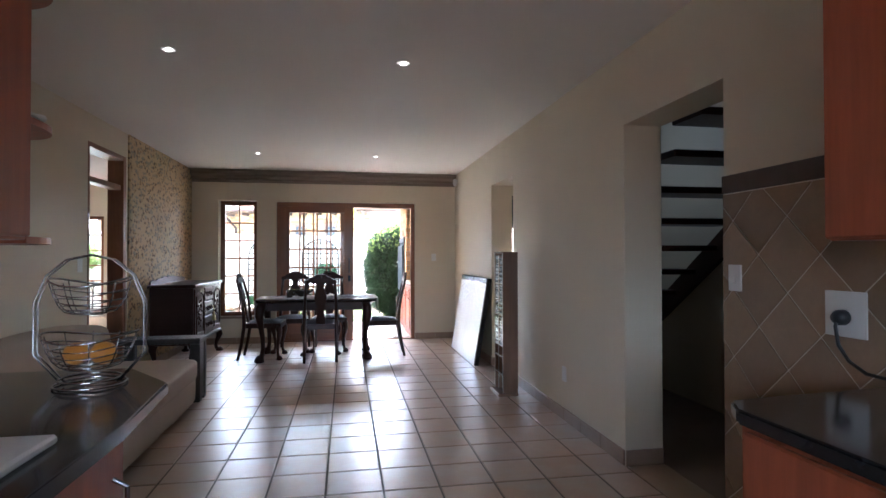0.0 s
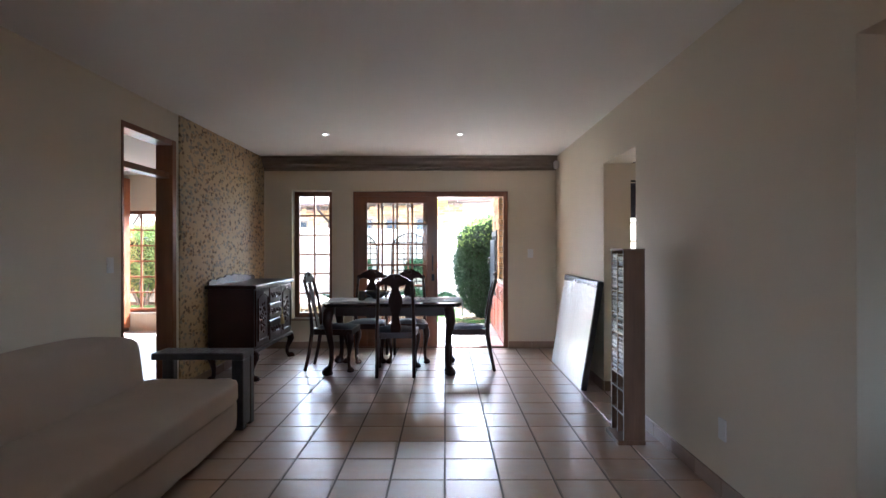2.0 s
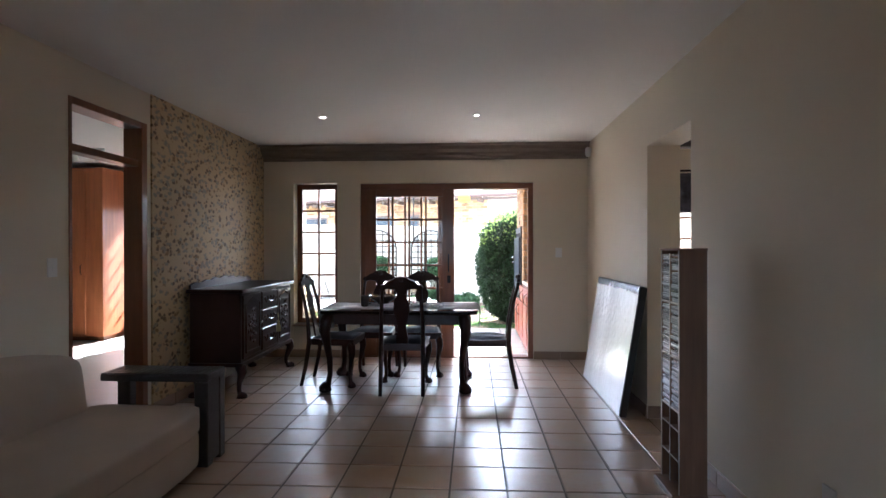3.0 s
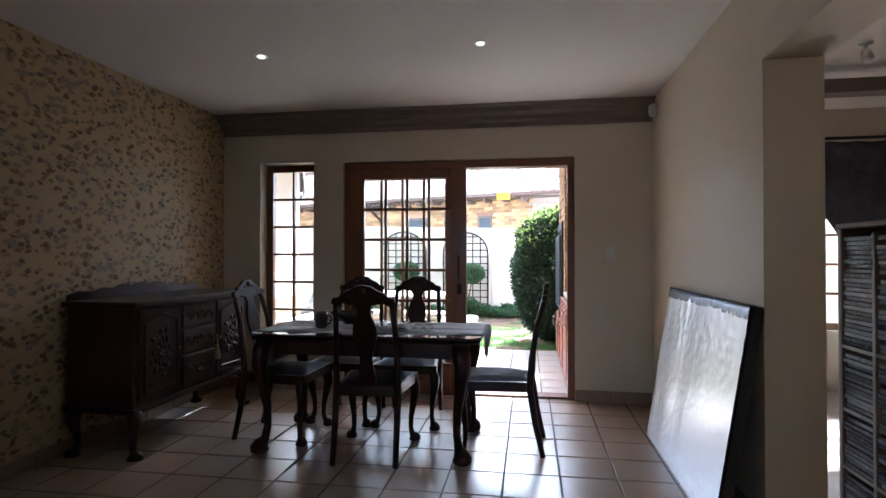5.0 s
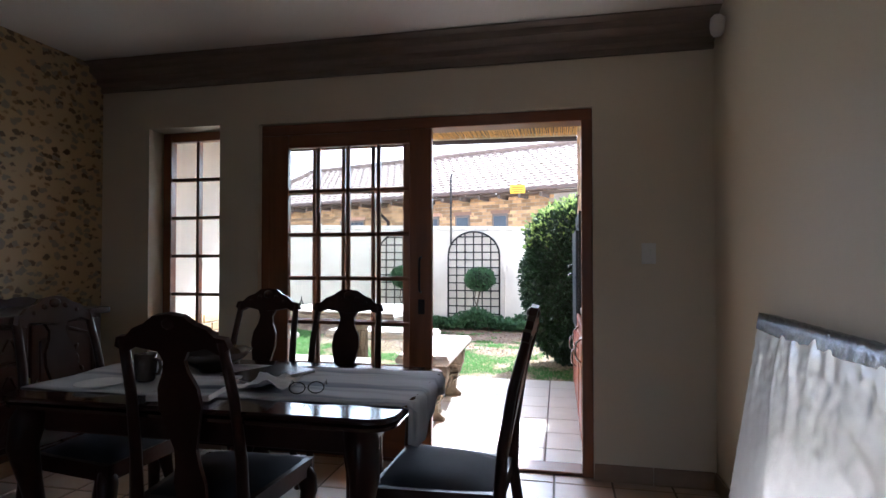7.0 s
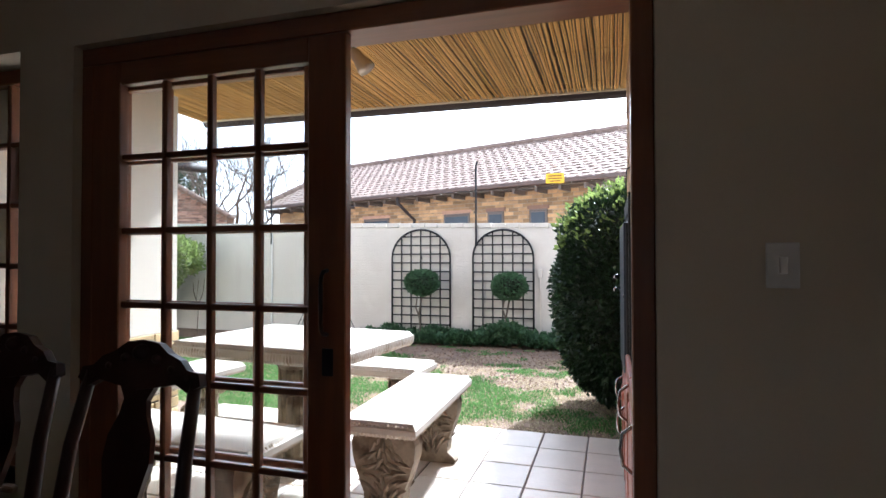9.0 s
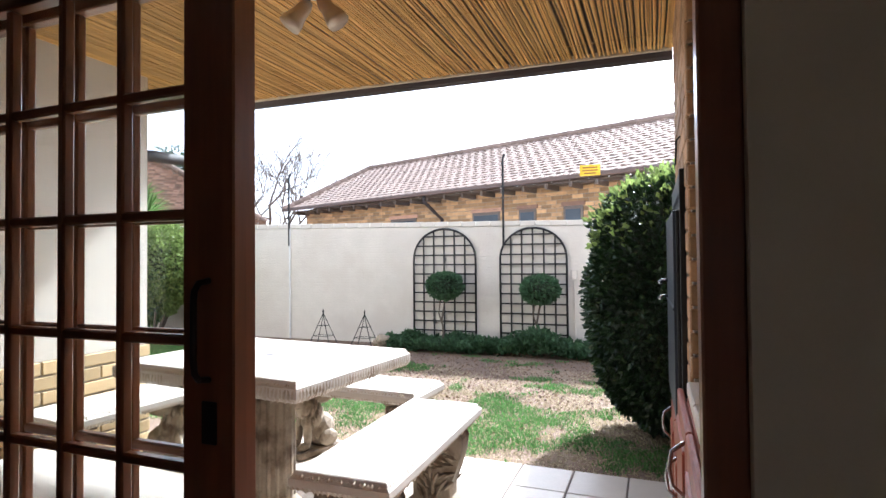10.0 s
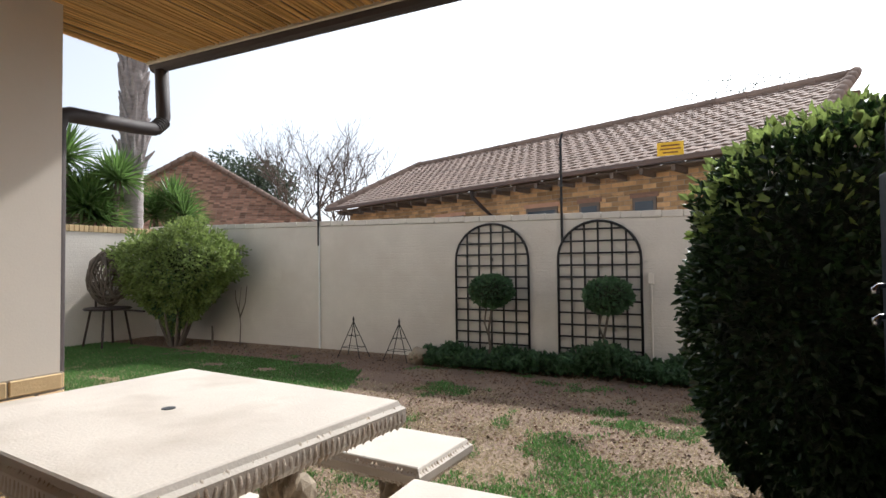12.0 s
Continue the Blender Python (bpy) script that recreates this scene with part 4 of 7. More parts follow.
DISC = mat("plastic_disc_case", (0.28, 0.29, 0.31), rough=0.25, var=0.3, scale=20, fine=90, bump=0.05, random_tint=0.9)
_case = bx(0.0, 0.125, 0.0, 0.114, 0.0, 0.0095, bevel=0.001)
_first = None
rng = random.Random(3)
for _c0 in (0.0135, 0.143):
    for _z0, _z1 in ((0.46, 0.73), (0.74, 1.02), (1.03, 1.295)):
        z = _z0 + 0.001
        while z < _z1 - 0.012:
            if rng.random() > 0.05:
                m = pose(0.002 + 0.009 * rng.random() ** 2, _c0 + 0.004 * rng.random(), z)
                if _first is None:
                    _first = part("disc_case", _case, DISC, tower, at=m)
                else:
                    o = new("disc_case", _first.data)
                    o.parent, o.matrix_basis = tower, m
            z += 0.0108

PLASTIC = mat("clear_plastic_wrap", (0.87, 0.89, 0.92), rough=0.34, metal=0.5, var=0.03, scale=2, fine=9, bump=0.3, coat=0.5, dist=0.008, spec=0.8)
FOIL = mat("silver_foil_tape", (0.30, 0.33, 0.38), rough=0.16, metal=0.75, var=0.5, scale=20, fine=60, bump=0.8, dist=0.006)
panel = thing("wrapped_panel", (1.455, 6.27, 0.002), "large flat panel in plastic wrap leaning on the wall", "panel")
panel.matrix_world = pose(1.455, 6.27, 0.002, 0, 9.2, 0)
part("board", bx(0.0, 0.05, 0.0, 1.38, 0.0, 1.03, bevel=0.004), BLACK, panel, "black framed edge of the panel")
_bm = bmesh.new()
bmesh.ops.create_grid(_bm, x_segments=150, y_segments=110, size=0.5)
for _v in _bm.verts:
    _y, _z = 0.004 + 1.372 * (_v.co.x + 0.5), 0.004 + 1.022 * (_v.co.y + 0.5)
    _edge = min(_y, 1.38 - _y, _z, 1.03 - _z)
    _w = Vector((_y + 0.12 * noise.noise(Vector((_y * 2, _z * 2, 8))), _z + 0.15 * noise.noise(Vector((_y * 2, _z * 2, 3))), 0))
    _crease = (1 - min(1.0, 6 * abs(noise.noise(Vector((_w.x * 4.5, _w.y * 1.8, 1)))))) + 0.7 * (1 - min(1.0, 6 * abs(noise.noise(Vector((_w.x * 2.5 + _w.y * 3, _w.y * 5.5, 6))))))
    _taut = 0.25 + 0.75 * max(0, min(1, (_z - 0.62) * 4)) + 0.4 * max(0, min(1, (0.2 - _z) * 6))
    _v.co = (-0.010 - 0.010 * noise.noise(Vector((_y * 3.2, _z * 1.6, 1))) * min(1, _edge * 10) - 0.0035 * _crease * _taut * min(1, _edge * 12) - 0.004 * _taut * noise.noise(Vector((_y * 22, _z * 26, 2))), _y, _z)
part("plastic_sheet", _bm, PLASTIC, panel, "crinkled clear plastic over white backing", smooth=True)
_bm = bmesh.new()
_rows = []
for _i in range(140):
    _y = 1.38 * _i / 139
    _w = 0.06 + 0.018 * noise.noise(Vector((_y * 3, 3, 0))) + 0.008 * noise.noise(Vector((_y * 23, 3, 0)))
    _c = 0.007 * noise.noise(Vector((_y * 30, 1, 0)))
    _rows.append([_bm.verts.new(p) for p in ((-0.013, _y, 1.03 - _w), (-0.015 + _c, _y, 1.03 - 0.5 * _w), (-0.012 - _c, _y, 1.034 + _c), (0.02, _y, 1.036 - _c), (0.053, _y, 1.034 + _c), (0.054, _y, 1.0))])
for _r0, _r1 in zip(_rows, _rows[1:]):
    for _k in range(5):
        _bm.faces.new((_r0[_k], _r1[_k], _r1[_k + 1], _r0[_k + 1]))
part("edge_wrap", _bm, FOIL, panel, "shiny creased wrap along the top edge", smooth=True)

# ---- kitchen ends ----
WALLTILE = mat("brown_wall_tile", (0.27, 0.185, 0.115), rough=0.35, var=0.2, scale=6, fine=40, bump=0.15, random_tint=0.12)
PALE_GROUT = mat("pale_grout", (0.62, 0.55, 0.46), rough=0.9, var=0.1, scale=20)
splash = thing("wall_tiles_kitchen", (0, 0, 0), "brown diagonal wall tiles with pale joints and dark border", "tiles", kind="structure")
part("tile_bed", bx(RIGHT - 0.009, RIGHT - 0.001, BACK + 0.02, 2.255, 0.0, 1.56), PALE_GROUT, splash)
_s = 0.21
_h = _s * math.sqrt(2) / 2


def clip_poly(poly, lo_u, hi_u, lo_v, hi_v):
    for ax, lim, sg in ((0, lo_u, 1), (0, hi_u, -1), (1, lo_v, 1), (1, hi_v, -1)):
        out = []
        for i in range(len(poly)):
            p, q = poly[i], poly[(i + 1) % len(poly)]
            dp, dq = (p[ax] - lim) * sg, (q[ax] - lim) * sg
            if dp >= 0:
                out.append(p)
            if dp * dq < 0:
                t = dp / (dp - dq)
                out.append((p[0] + (q[0] - p[0]) * t, p[1] + (q[1] - p[1]) * t))
        poly = out
        if len(poly) < 3:
            return []
    return poly


for _i in range(-8, 24):
    for _j in range(0, 14):
        _cy, _cz = 2.19 - _h * _i, 0.10 + _h * _j
        if (_i + _j) % 2 or _cy < 0.2:
            continue
        _k = _h - 0.004
        _poly = clip_poly([(_cy - _k, _cz), (_cy, _cz - _k), (_cy + _k, _cz), (_cy, _cz + _k)], 0.0, 2.253, 0.0, 1.555)
        if _poly:
            _bm = bmesh.new()
            _fa, _fb = [_bm.verts.new((RIGHT - 0.012, y, z)) for y, z in _poly], [_bm.verts.new((RIGHT - 0.006, y, z)) for y, z in _poly]
            _bm.faces.new(_fa)
            for _q in range(len(_poly)):
                _bm.faces.new((_fa[_q], _fa[(_q + 1) % len(_poly)], _fb[(_q + 1) % len(_poly)], _fb[_q]))
            part("tile", _bm, WALLTILE, splash)
part("border", bx(RIGHT - 0.016, RIGHT - 0.001, 0.0, 2.258, 1.56, 1.64, bevel=0.003), mat("dark_border_tile", (0.055, 0.035, 0.028), rough=0.4, var=0.3, scale=15), splash, "dark relief border tiles")

base_r = thing("base_cabinet", (0, 0, 0), "cherry red wooden kitchen base cabinet", "cabinet")
part("body", bx(0.99, RIGHT - 0.014, -1.2, 1.32, 0.09, 0.86, bevel=0.004), CHERRY, base_r)
part("plinth", bx(1.04, RIGHT - 0.014, -1.2, 1.30, 0.0, 0.09), CHERRY, base_r)
for _y in (0.76, 0.2, -0.36):
    d = part("door", bx(0.968, 0.989, _y, _y + 0.53, 0.11, 0.84, bevel=0.006), CHERRY, base_r)
    part("handle", tube(bmesh.new(), [(0.968, _y + 0.05, 0.65), (0.935, _y + 0.05, 0.67), (0.935, _y + 0.05, 0.77), (0.968, _y + 0.05, 0.79)], 0.006, 8), STEEL, d)
top_r = thing("worktop", (0, 0, 0), "polished black granite worktop over the base cabinet", "worktop")
_bm = bmesh.new()
_o = [(0.945, -1.2), (0.945, 1.28), (0.99, 1.36), (RIGHT - 0.014, 1.42), (RIGHT - 0.014, -1.2)]
_lo, _hi = [_bm.verts.new((x, y, 0.862)) for x, y in _o], [_bm.verts.new((x, y, 0.90)) for x, y in _o]
_bm.faces.new(_lo)
_bm.faces.new(_hi[::-1])
for _i in range(5):
    _bm.faces.new((_lo[_i], _lo[(_i + 1) % 5], _hi[(_i + 1) % 5], _hi[_i]))
bmesh.ops.bevel(_bm, geom=list(_bm.edges), offset=0.007, segments=2, affect="EDGES")
part("slab", _bm, GRANITE, top_r)
wall_r = thing("wall_cabinet", (0, 0, 0), "cherry red wooden kitchen wall cabinet", "cabinet")
part("body", bx(1.33, RIGHT - 0.014, -1.2, 1.39, 1.325, 2.25, bevel=0.004), CHERRY, wall_r)
for _y in (0.90, 0.40, -0.1):
    part("door", bx(1.308, 1.329, _y, _y + 0.485, 1.33, 2.245, bevel=0.006), CHERRY, wall_r)
sock = wall_plate("wall_socket", (RIGHT - 0.013, 1.64, 1.085), -90, 0.155, 0.155, 1, "white wall socket with a black plug in it", "socket")
plug = thing("power_plug", (RIGHT - 0.024, 1.635, 1.075), "black power plug with cable hanging down to worktop", "plug")
part("body", lathe(bmesh.new(), [(0.022, 0.0), (0.027, 0.008), (0.026, 0.03), (0.016, 0.045)], 16), BLACK, plug, at=pose(0, 0, 0, 0, -90, 0), smooth=True)
part("cable", tube(bmesh.new(), [(-0.035, 0, -0.004), (-0.045, -0.005, -0.03), (-0.04, -0.01, -0.09), (-0.03, -0.04, -0.14), (-0.03, -0.10, -0.168), (-0.03, -0.22, -0.172), (-0.03, -0.4, -0.172), (-0.05, -0.7, -0.172)], 0.006, 8), BLACK, plug, "black cable", smooth=True)

base_l = thing("base_cabinet", (0, 0, 0), "cherry red wooden cabinet under the breakfast counter", "cabinet")
part("body", bx(-1.15, -0.60, 0.0, 1.60, 0.09, 0.86, bevel=0.004), CHERRY, base_l)
part("plinth", bx(-1.1, -0.66, 0.0, 1.55, 0.0, 0.09), CHERRY, base_l)
for _y in (1.08, 0.54, 0.0):
    d = part("door", bx(-0.60, -0.579, _y + 0.01, _y + 0.51, 0.11, 0.84, bevel=0.006), CHERRY, base_l)
    part("handle", tube(bmesh.new(), [(-0.579, _y + 0.44, 0.60), (-0.545, _y + 0.44, 0.62), (-0.545, _y + 0.44, 0.72), (-0.579, _y + 0.44, 0.74)], 0.006, 8), STEEL, d)
top_l = thing("worktop", (0, 0, 0), "polished black granite counter with a clipped corner", "worktop")
_bm = bmesh.new()
_o = [(-0.52, -0.6), (-0.52, 1.42), (-0.55, 1.85), (-0.745, 2.11), (-1.35, 2.10), (-1.35, -0.6)]
_lo, _hi = [_bm.verts.new((x, y, 0.862)) for x, y in _o], [_bm.verts.new((x, y, 0.90)) for x, y in _o]
_bm.faces.new(_lo)
_bm.faces.new(_hi[::-1])
for _i in range(6):
    _bm.faces.new((_lo[_i], _lo[(_i + 1) % 6], _hi[(_i + 1) % 6], _hi[_i]))
bmesh.ops.bevel(_bm, geom=list(_bm.edges), offset=0.007, segments=2, affect="EDGES")
part("slab", _bm, GRANITE, top_l)
structure("wall_counter_stub", bx(-1.30, -0.80, 1.62, 2.02, 0.0, 0.86), WALL, "short cream wall under the counter end")

basket = thing("fruit_basket", (-0.772, 1.86, 0.90), "two-tier chrome wire fruit basket holding two oranges", "basket")
for _z, _rx in ((0.006, 0.105), (0.022, 0.09)):
    part("base_ring", tube(bmesh.new(), [(_rx * math.cos(a), _rx * math.sin(a), _z) for a in (2 * math.pi * k / 32 for k in range(33))], 0.004, 8, False), STEEL, basket, smooth=True)
for _s2 in (-0.012, 0.012):
    _arch = [(-0.085, _s2, 0.01), (-0.165, _s2, 0.10), (-0.165, _s2, 0.26), (-0.13, _s2, 0.345), (-0.07, _s2, 0.395), (0.0, _s2, 0.41), (0.07, _s2, 0.395), (0.13, _s2, 0.345), (0.165, _s2, 0.26), (0.165, _s2, 0.10), (0.085, _s2, 0.01)]
    part("hoop", tube(bmesh.new(), _arch, 0.003, 8), STEEL, basket, smooth=True)
for _z, _r, _n2, _t in ((0.055, 0.14, 7, 0.0), (0.225, 0.12, 6, 0.0)):
    _bowl = part("bowl_rim", tube(bmesh.new(), [(_r * math.cos(a), _r * 0.9 * math.sin(a), _z + 0.10 + 0.012 * math.cos(2 * a)) for a in (2 * math.pi * k / 28 for k in range(29))], 0.0035, 6, False), STEEL, basket, "chrome wire bowl", smooth=True)
    for i in range(_n2 - 1):
        f = i / (_n2 - 1)
        rr = _r * (0.35 + 0.65 * f ** 0.6)
        zz = _z + 0.10 * f ** 1.8
        part("wire", tube(bmesh.new(), [(rr * math.cos(a), rr * 0.9 * math.sin(a), zz + 0.012 * math.cos(2 * a) * f) for a in (2 * math.pi * k / 28 for k in range(29))], 0.0022, 6, False), STEEL, _bowl, smooth=True)
    for k in range(10):
        a = 2 * math.pi * k / 10
        part("rib", tube(bmesh.new(), [(_r * (0.35 + 0.65 * f ** 0.6) * math.cos(a), _r * 0.9 * (0.35 + 0.65 * f ** 0.6) * math.sin(a), _z + 0.10 * f ** 1.8) for f in (0, 0.25, 0.5, 0.75, 1)], 0.002, 6), STEEL, _bowl, smooth=True)
basket.scale = (0.91, 0.91, 0.95)
ORANGE = mat("orange_peel", (0.58, 0.23, 0.025), rough=0.45, var=0.1, scale=6, fine=240, bump=0.3)
for _x in (-0.045, 0.045):
    fruit = thing("orange", (-0.772 + _x * 0.82, 1.855, 0.959), "ripe orange lying in the wire basket", "fruit", "oranges in the basket")
    bm = bmesh.new()
    bmesh.ops.create_uvsphere(bm, u_segments=20, v_segments=14, radius=0.036, matrix=pose(0, 0, 0.036) @ Matrix.Diagonal((1, 1, 0.93, 1)))
    part("skin", bm, ORANGE, fruit, smooth=True)
board = thing("stove_plate", (-0.80, 1.17, 0.90), "black cooking plate with white rim on the counter", "stove")
part("tray", bx(-0.22, 0.20, -0.16, 0.14, 0.0, 0.02, bevel=0.006), WHITE, board, "white enamel rim")
part("hotplate", lathe(bmesh.new(), [(0.085, 0.02), (0.09, 0.026), (0.088, 0.038), (0.02, 0.041)], 28), BLACK, board, at=pose(0.05, 0, 0), smooth=True)
part("backguard", bx(-0.22, -0.19, -0.16, 0.14, 0.02, 0.20, bevel=0.005), BLACK, board)
wall_l = thing("wall_cabinet", (0, 0, 0), "cherry wood wall cabinet with rounded open end shelves", "cabinet")
part("body", bx(-1.52, -0.985, 0.30, 1.93, 1.335, 2.20, bevel=0.004), CHERRY, wall_l)
for _z in (1.325, 1.70, 2.17):
    bm = bmesh.new()
    pts = [(-1.50, 1.93), (-0.985, 1.93)] + [(-1.50 + 0.515 * math.cos(a) ** 0.5, 1.93 + 0.33 * math.sin(a) ** 0.6) for a in (radians(d) for d in range(6, 90, 6))] + [(-1.50, 2.26)]
    lo, hi = [bm.verts.new((x, y, _z)) for x, y in pts], [bm.verts.new((x, y, _z + 0.022)) for x, y in pts]
    bm.faces.new(lo)
    bm.faces.new(hi[::-1])
    for i in range(len(pts)):
        bm.faces.new((lo[i], lo[(i + 1) % len(pts)], hi[(i + 1) % len(pts)], hi[i]))
    part("end_shelf", bm, CHERRY, wall_l)
part("cornice", bx(-1.52, -0.94, 0.28, 2.02, 2.20, 2.27, bevel=0.02, seg=2), CHERRY, wall_l, "moulded cherry cornice")
for _y in (0.35, 0.88, 1.41):
    part("door", bx(-0.985, -0.964, _y, _y + 0.505, 1.345, 2.19, bevel=0.006), CHERRY, wall_l)
structure("trim_bulkhead", bx(-1.50, -1.0, 0.30, 1.95, 2.27, CEILING), WALL, "plain bulkhead over the wall cabinet", category="bulkhead")
tray = thing("serving_tray", (-1.15, 1.97, 1.724), "white plastic tray lying on the open shelf", "tray")
part("tray_body", bx(-0.2, 0.12, 0.0, 0.15, 0.0, 0.02, bevel=0.008, seg=2), WHITE, tray)
part("tray_rim", tube(bmesh.new(), [(-0.2, 0.005, 0.03), (0.12, 0.005, 0.03), (0.12, 0.145, 0.03), (-0.2, 0.145, 0.03), (-0.2, 0.005, 0.03)], 0.012, 8), WHITE, tray)

# ---- floor tiles of the room, one by one ----
floor = bpy.data.objects["floor_bed"]
floor.name = "floor"
PITCH, X0, Y0 = 0.313, 0.185, 4.32


def tile_mesh(name, w, d, h=0.008, e=0.003):
    bm = box(bmesh.new(), 0, w, 0, d, -h, 0.0)
    for v in bm.verts:
        if v.co.z > -0.001:
            v.co.x += e if v.co.x < w / 2 else -e
            v.co.y += e if v.co.y < d / 2 else -e
    box(bm, 0, w, 0, d, -h, -0.0025)
    finish(bm)
    me = bpy.data.meshes.new(name)
    bm.to_mesh(me)
    bm.free()
    me.materials.append(TILE)
    return me


_full = tile_mesh("floor_tile", PITCH - 0.012, PITCH - 0.012)
_rest = bmesh.new()
_count = 0
rng = random.Random(11)
for _i in range(-9, 6):
    for _j in range(-23, 14):
        x0, x1 = X0 + _i * PITCH + 0.006, X0 + (_i + 1) * PITCH - 0.006
        y0, y1 = Y0 + _j * PITCH + 0.006, Y0 + (_j + 1) * PITCH - 0.006
        a, b, c, d = max(x0, LEFT + 0.004), min(x1, RIGHT - 0.004), max(y0, BACK), min(y1, 8.50)
        if b - a < 0.02 or d - c < 0.02:
            continue
        whole = abs((b - a) - (x1 - x0)) < 1e-6 and abs((d - c) - (y1 - y0)) < 1e-6
        if whole and y0 > 1.6 and _count < 300:
            o = new("floor_tile", _full)
            o.parent, o.matrix_basis = floor, pose(x0, y0, 0.0015 * (rng.random() - 0.7), 0.25 * (rng.random() - 0.5), 0.25 * (rng.random() - 0.5), 0)
            _count += 1
        else:
            box(_rest, a, b, c, d, -0.008, -0.0005, bevel=0.002)
_o = part("floor_tiles_rest", _rest, TILE, floor, "glazed tiles along the room's edges")
_o["kind"] = "stuff"
for (_a, _b, _c, _d) in ((RIGHT + 0.004, RIGHT + 0.25, 2.27, 3.15), (RIGHT + 0.004, RIGHT + 0.25, 5.43, 6.26)):
    structure("floor_passage", bx(_a, _b, _c, _d, -0.008, 0.0, bevel=0.002), TILE, "glazed tile strip in the passage", category="floor")

# ---- outdoors: ground, patio, garden ----
GROUND = -0.045
_bm = bmesh.new()
bmesh.ops.create_grid(_bm, x_segments=60, y_segments=60, size=0.5)
for _v in _bm.verts:
    _x, _y = _v.co.x * 2, _v.co.y * 2
    _v.co = (math.copysign(abs(_x) ** 3, _x) * 900 + _x * 12 - 3, math.copysign(abs(_y) ** 3, _y) * 900 + _y * 12 + 13, GROUND)
structure("ground", _bm, SOIL, "bare brown earth of the garden with dry litter", category="ground")


def scatter(name, material, spots, size, label, parent=None, blade=True, rng=None, kind="stuff"):
    """Many small leaves or blades as one mesh; spots: (position, direction, scale)."""
    verts, faces = [], []
    for p, d, s in spots:
        d = Vector(d).normalized()
        side = d.orthogonal().normalized()
        side = (Matrix.Rotation(rng.random() * 6.283, 3, d) @ side)
        b = len(verts)
        l, w = size * s, size * s * (0.20 if blade else 0.30)
        if blade:
            bend = side.cross(d) * l * 0.35
            verts += [p - side * w, p + side * w, p + d * l * 0.6 + bend * 0.4 + side * w * 0.6, p + d * l + bend]
            faces += [(b, b + 1, b + 2), (b, b + 2, b + 3)]
        else:
            nrm = side.cross(d) * l * 0.12
            verts += [p, p + d * l * 0.5 + side * w - nrm, p + d * l, p + d * l * 0.5 - side * w - nrm, p + d * l * 0.5 + nrm * 0.4]
            faces += [(b, b + 1, b + 4), (b + 1, b + 2, b + 4), (b + 2, b + 3, b + 4), (b + 3, b, b + 4)]
    me = bpy.data.meshes.new(name)
    me.from_pydata(verts, [], faces)
    me.materials.append(material)
    ob = new(name, me)
    ob.parent = parent
    if kind:
        tagged(ob, label, "grass" if blade else "plant", kind=kind)
    elif label:
        ob["label"] = label
    return ob


def lawn(x, y):
    """How green the ground is at a place."""
    n = noise.noise(Vector((x * 1.7, y * 1.7, 4))) + 0.6 * noise.noise(Vector((x * 4.3, y * 4.3, 7)))
    left = 1.05 if x < -2.2 - 0.5 * (y - 12) and y < 14.45 - 0.04 * (x + 6) else 0
    near = 0.51 - max(0, abs(y - 11.9) - 0.35) * 0.7 if x > -3.2 else 0
    return max(left, near) + 1.15 * n


rng = random.Random(21)
_green, _dry, _litter = [], [], []
while len(_green) < 150000:
    _x, _y = -9 + 10.6 * rng.random(), 11.08 + 3.7 * rng.random()
    if rng.random() < max(0.0, min(1.0, (lawn(_x, _y) - 0.28) * 2.2)):
        _green.append((Vector((_x, _y, GROUND)), (rng.gauss(0, 0.5), rng.gauss(0, 0.5), 1), 0.6 + 0.7 * rng.random()))
while len(_dry) < 90000:
    _x, _y = -8.5 + 10.0 * rng.random(), 11.06 + 3.2 * rng.random()
    if rng.random() < max(0.0, 1.0 - max(0, _y - 12.3) * 0.55 + 0.5 * noise.noise(Vector((_x * 2, _y * 2, 1)))):
        _dry.append((Vector((_x, _y, GROUND)), (rng.gauss(0, 1.2), rng.gauss(0, 1.2), 0.6), 0.5 + 0.6 * rng.random()))
scatter("lawn_grass", GRASS, _green, 0.026, "short patchy green lawn grass", rng=rng)
scatter("dry_grass", DRYGRASS, _dry, 0.026, "dry straw-coloured grass between the green patches", rng=rng)
LITTER = mat("dead_leaf_litter", (0.19, 0.12, 0.075), rough=0.9, var=0.4, scale=6, random_tint=0.6)
while len(_litter) < 15000:
    _x, _y = -9 + 11.5 * rng.random(), 11.3 + 4.1 * rng.random()
    if rng.random() < (0.9 if _y > 14.3 or _x > -2.6 and _y > 12.4 else 0.08):
        _litter.append((Vector((_x, _y, GROUND + 0.004)), (rng.gauss(0, 1), rng.gauss(0, 1), 0.15), 0.5 + 0.9 * rng.random()))
scatter("leaf_litter", LITTER, _litter, 0.024, "dead brown leaves and crumbs on bare soil", blade=False, rng=rng)

# patio paving
structure("pavement_bed", bx(-2.66, 1.02, 8.69, 11.06, -0.2, -0.030), GROUT, "dark joints of the patio paving", category="pavement")
patio = bpy.data.objects["pavement_bed"]
PAVE = mat("patio_floor_tile", (0.60, 0.53, 0.45), rough=0.35, var=0.12, scale=7, fine=50, bump=0.3, random_tint=0.08)
_pt = bpy.data.meshes.new("paving_tile")
_bm = finish(bx(0, 0.310, 0, 0.334, -0.012, 0.0, bevel=0.004))
_bm.to_mesh(_pt)
_bm.free()
_pt.materials.append(PAVE)
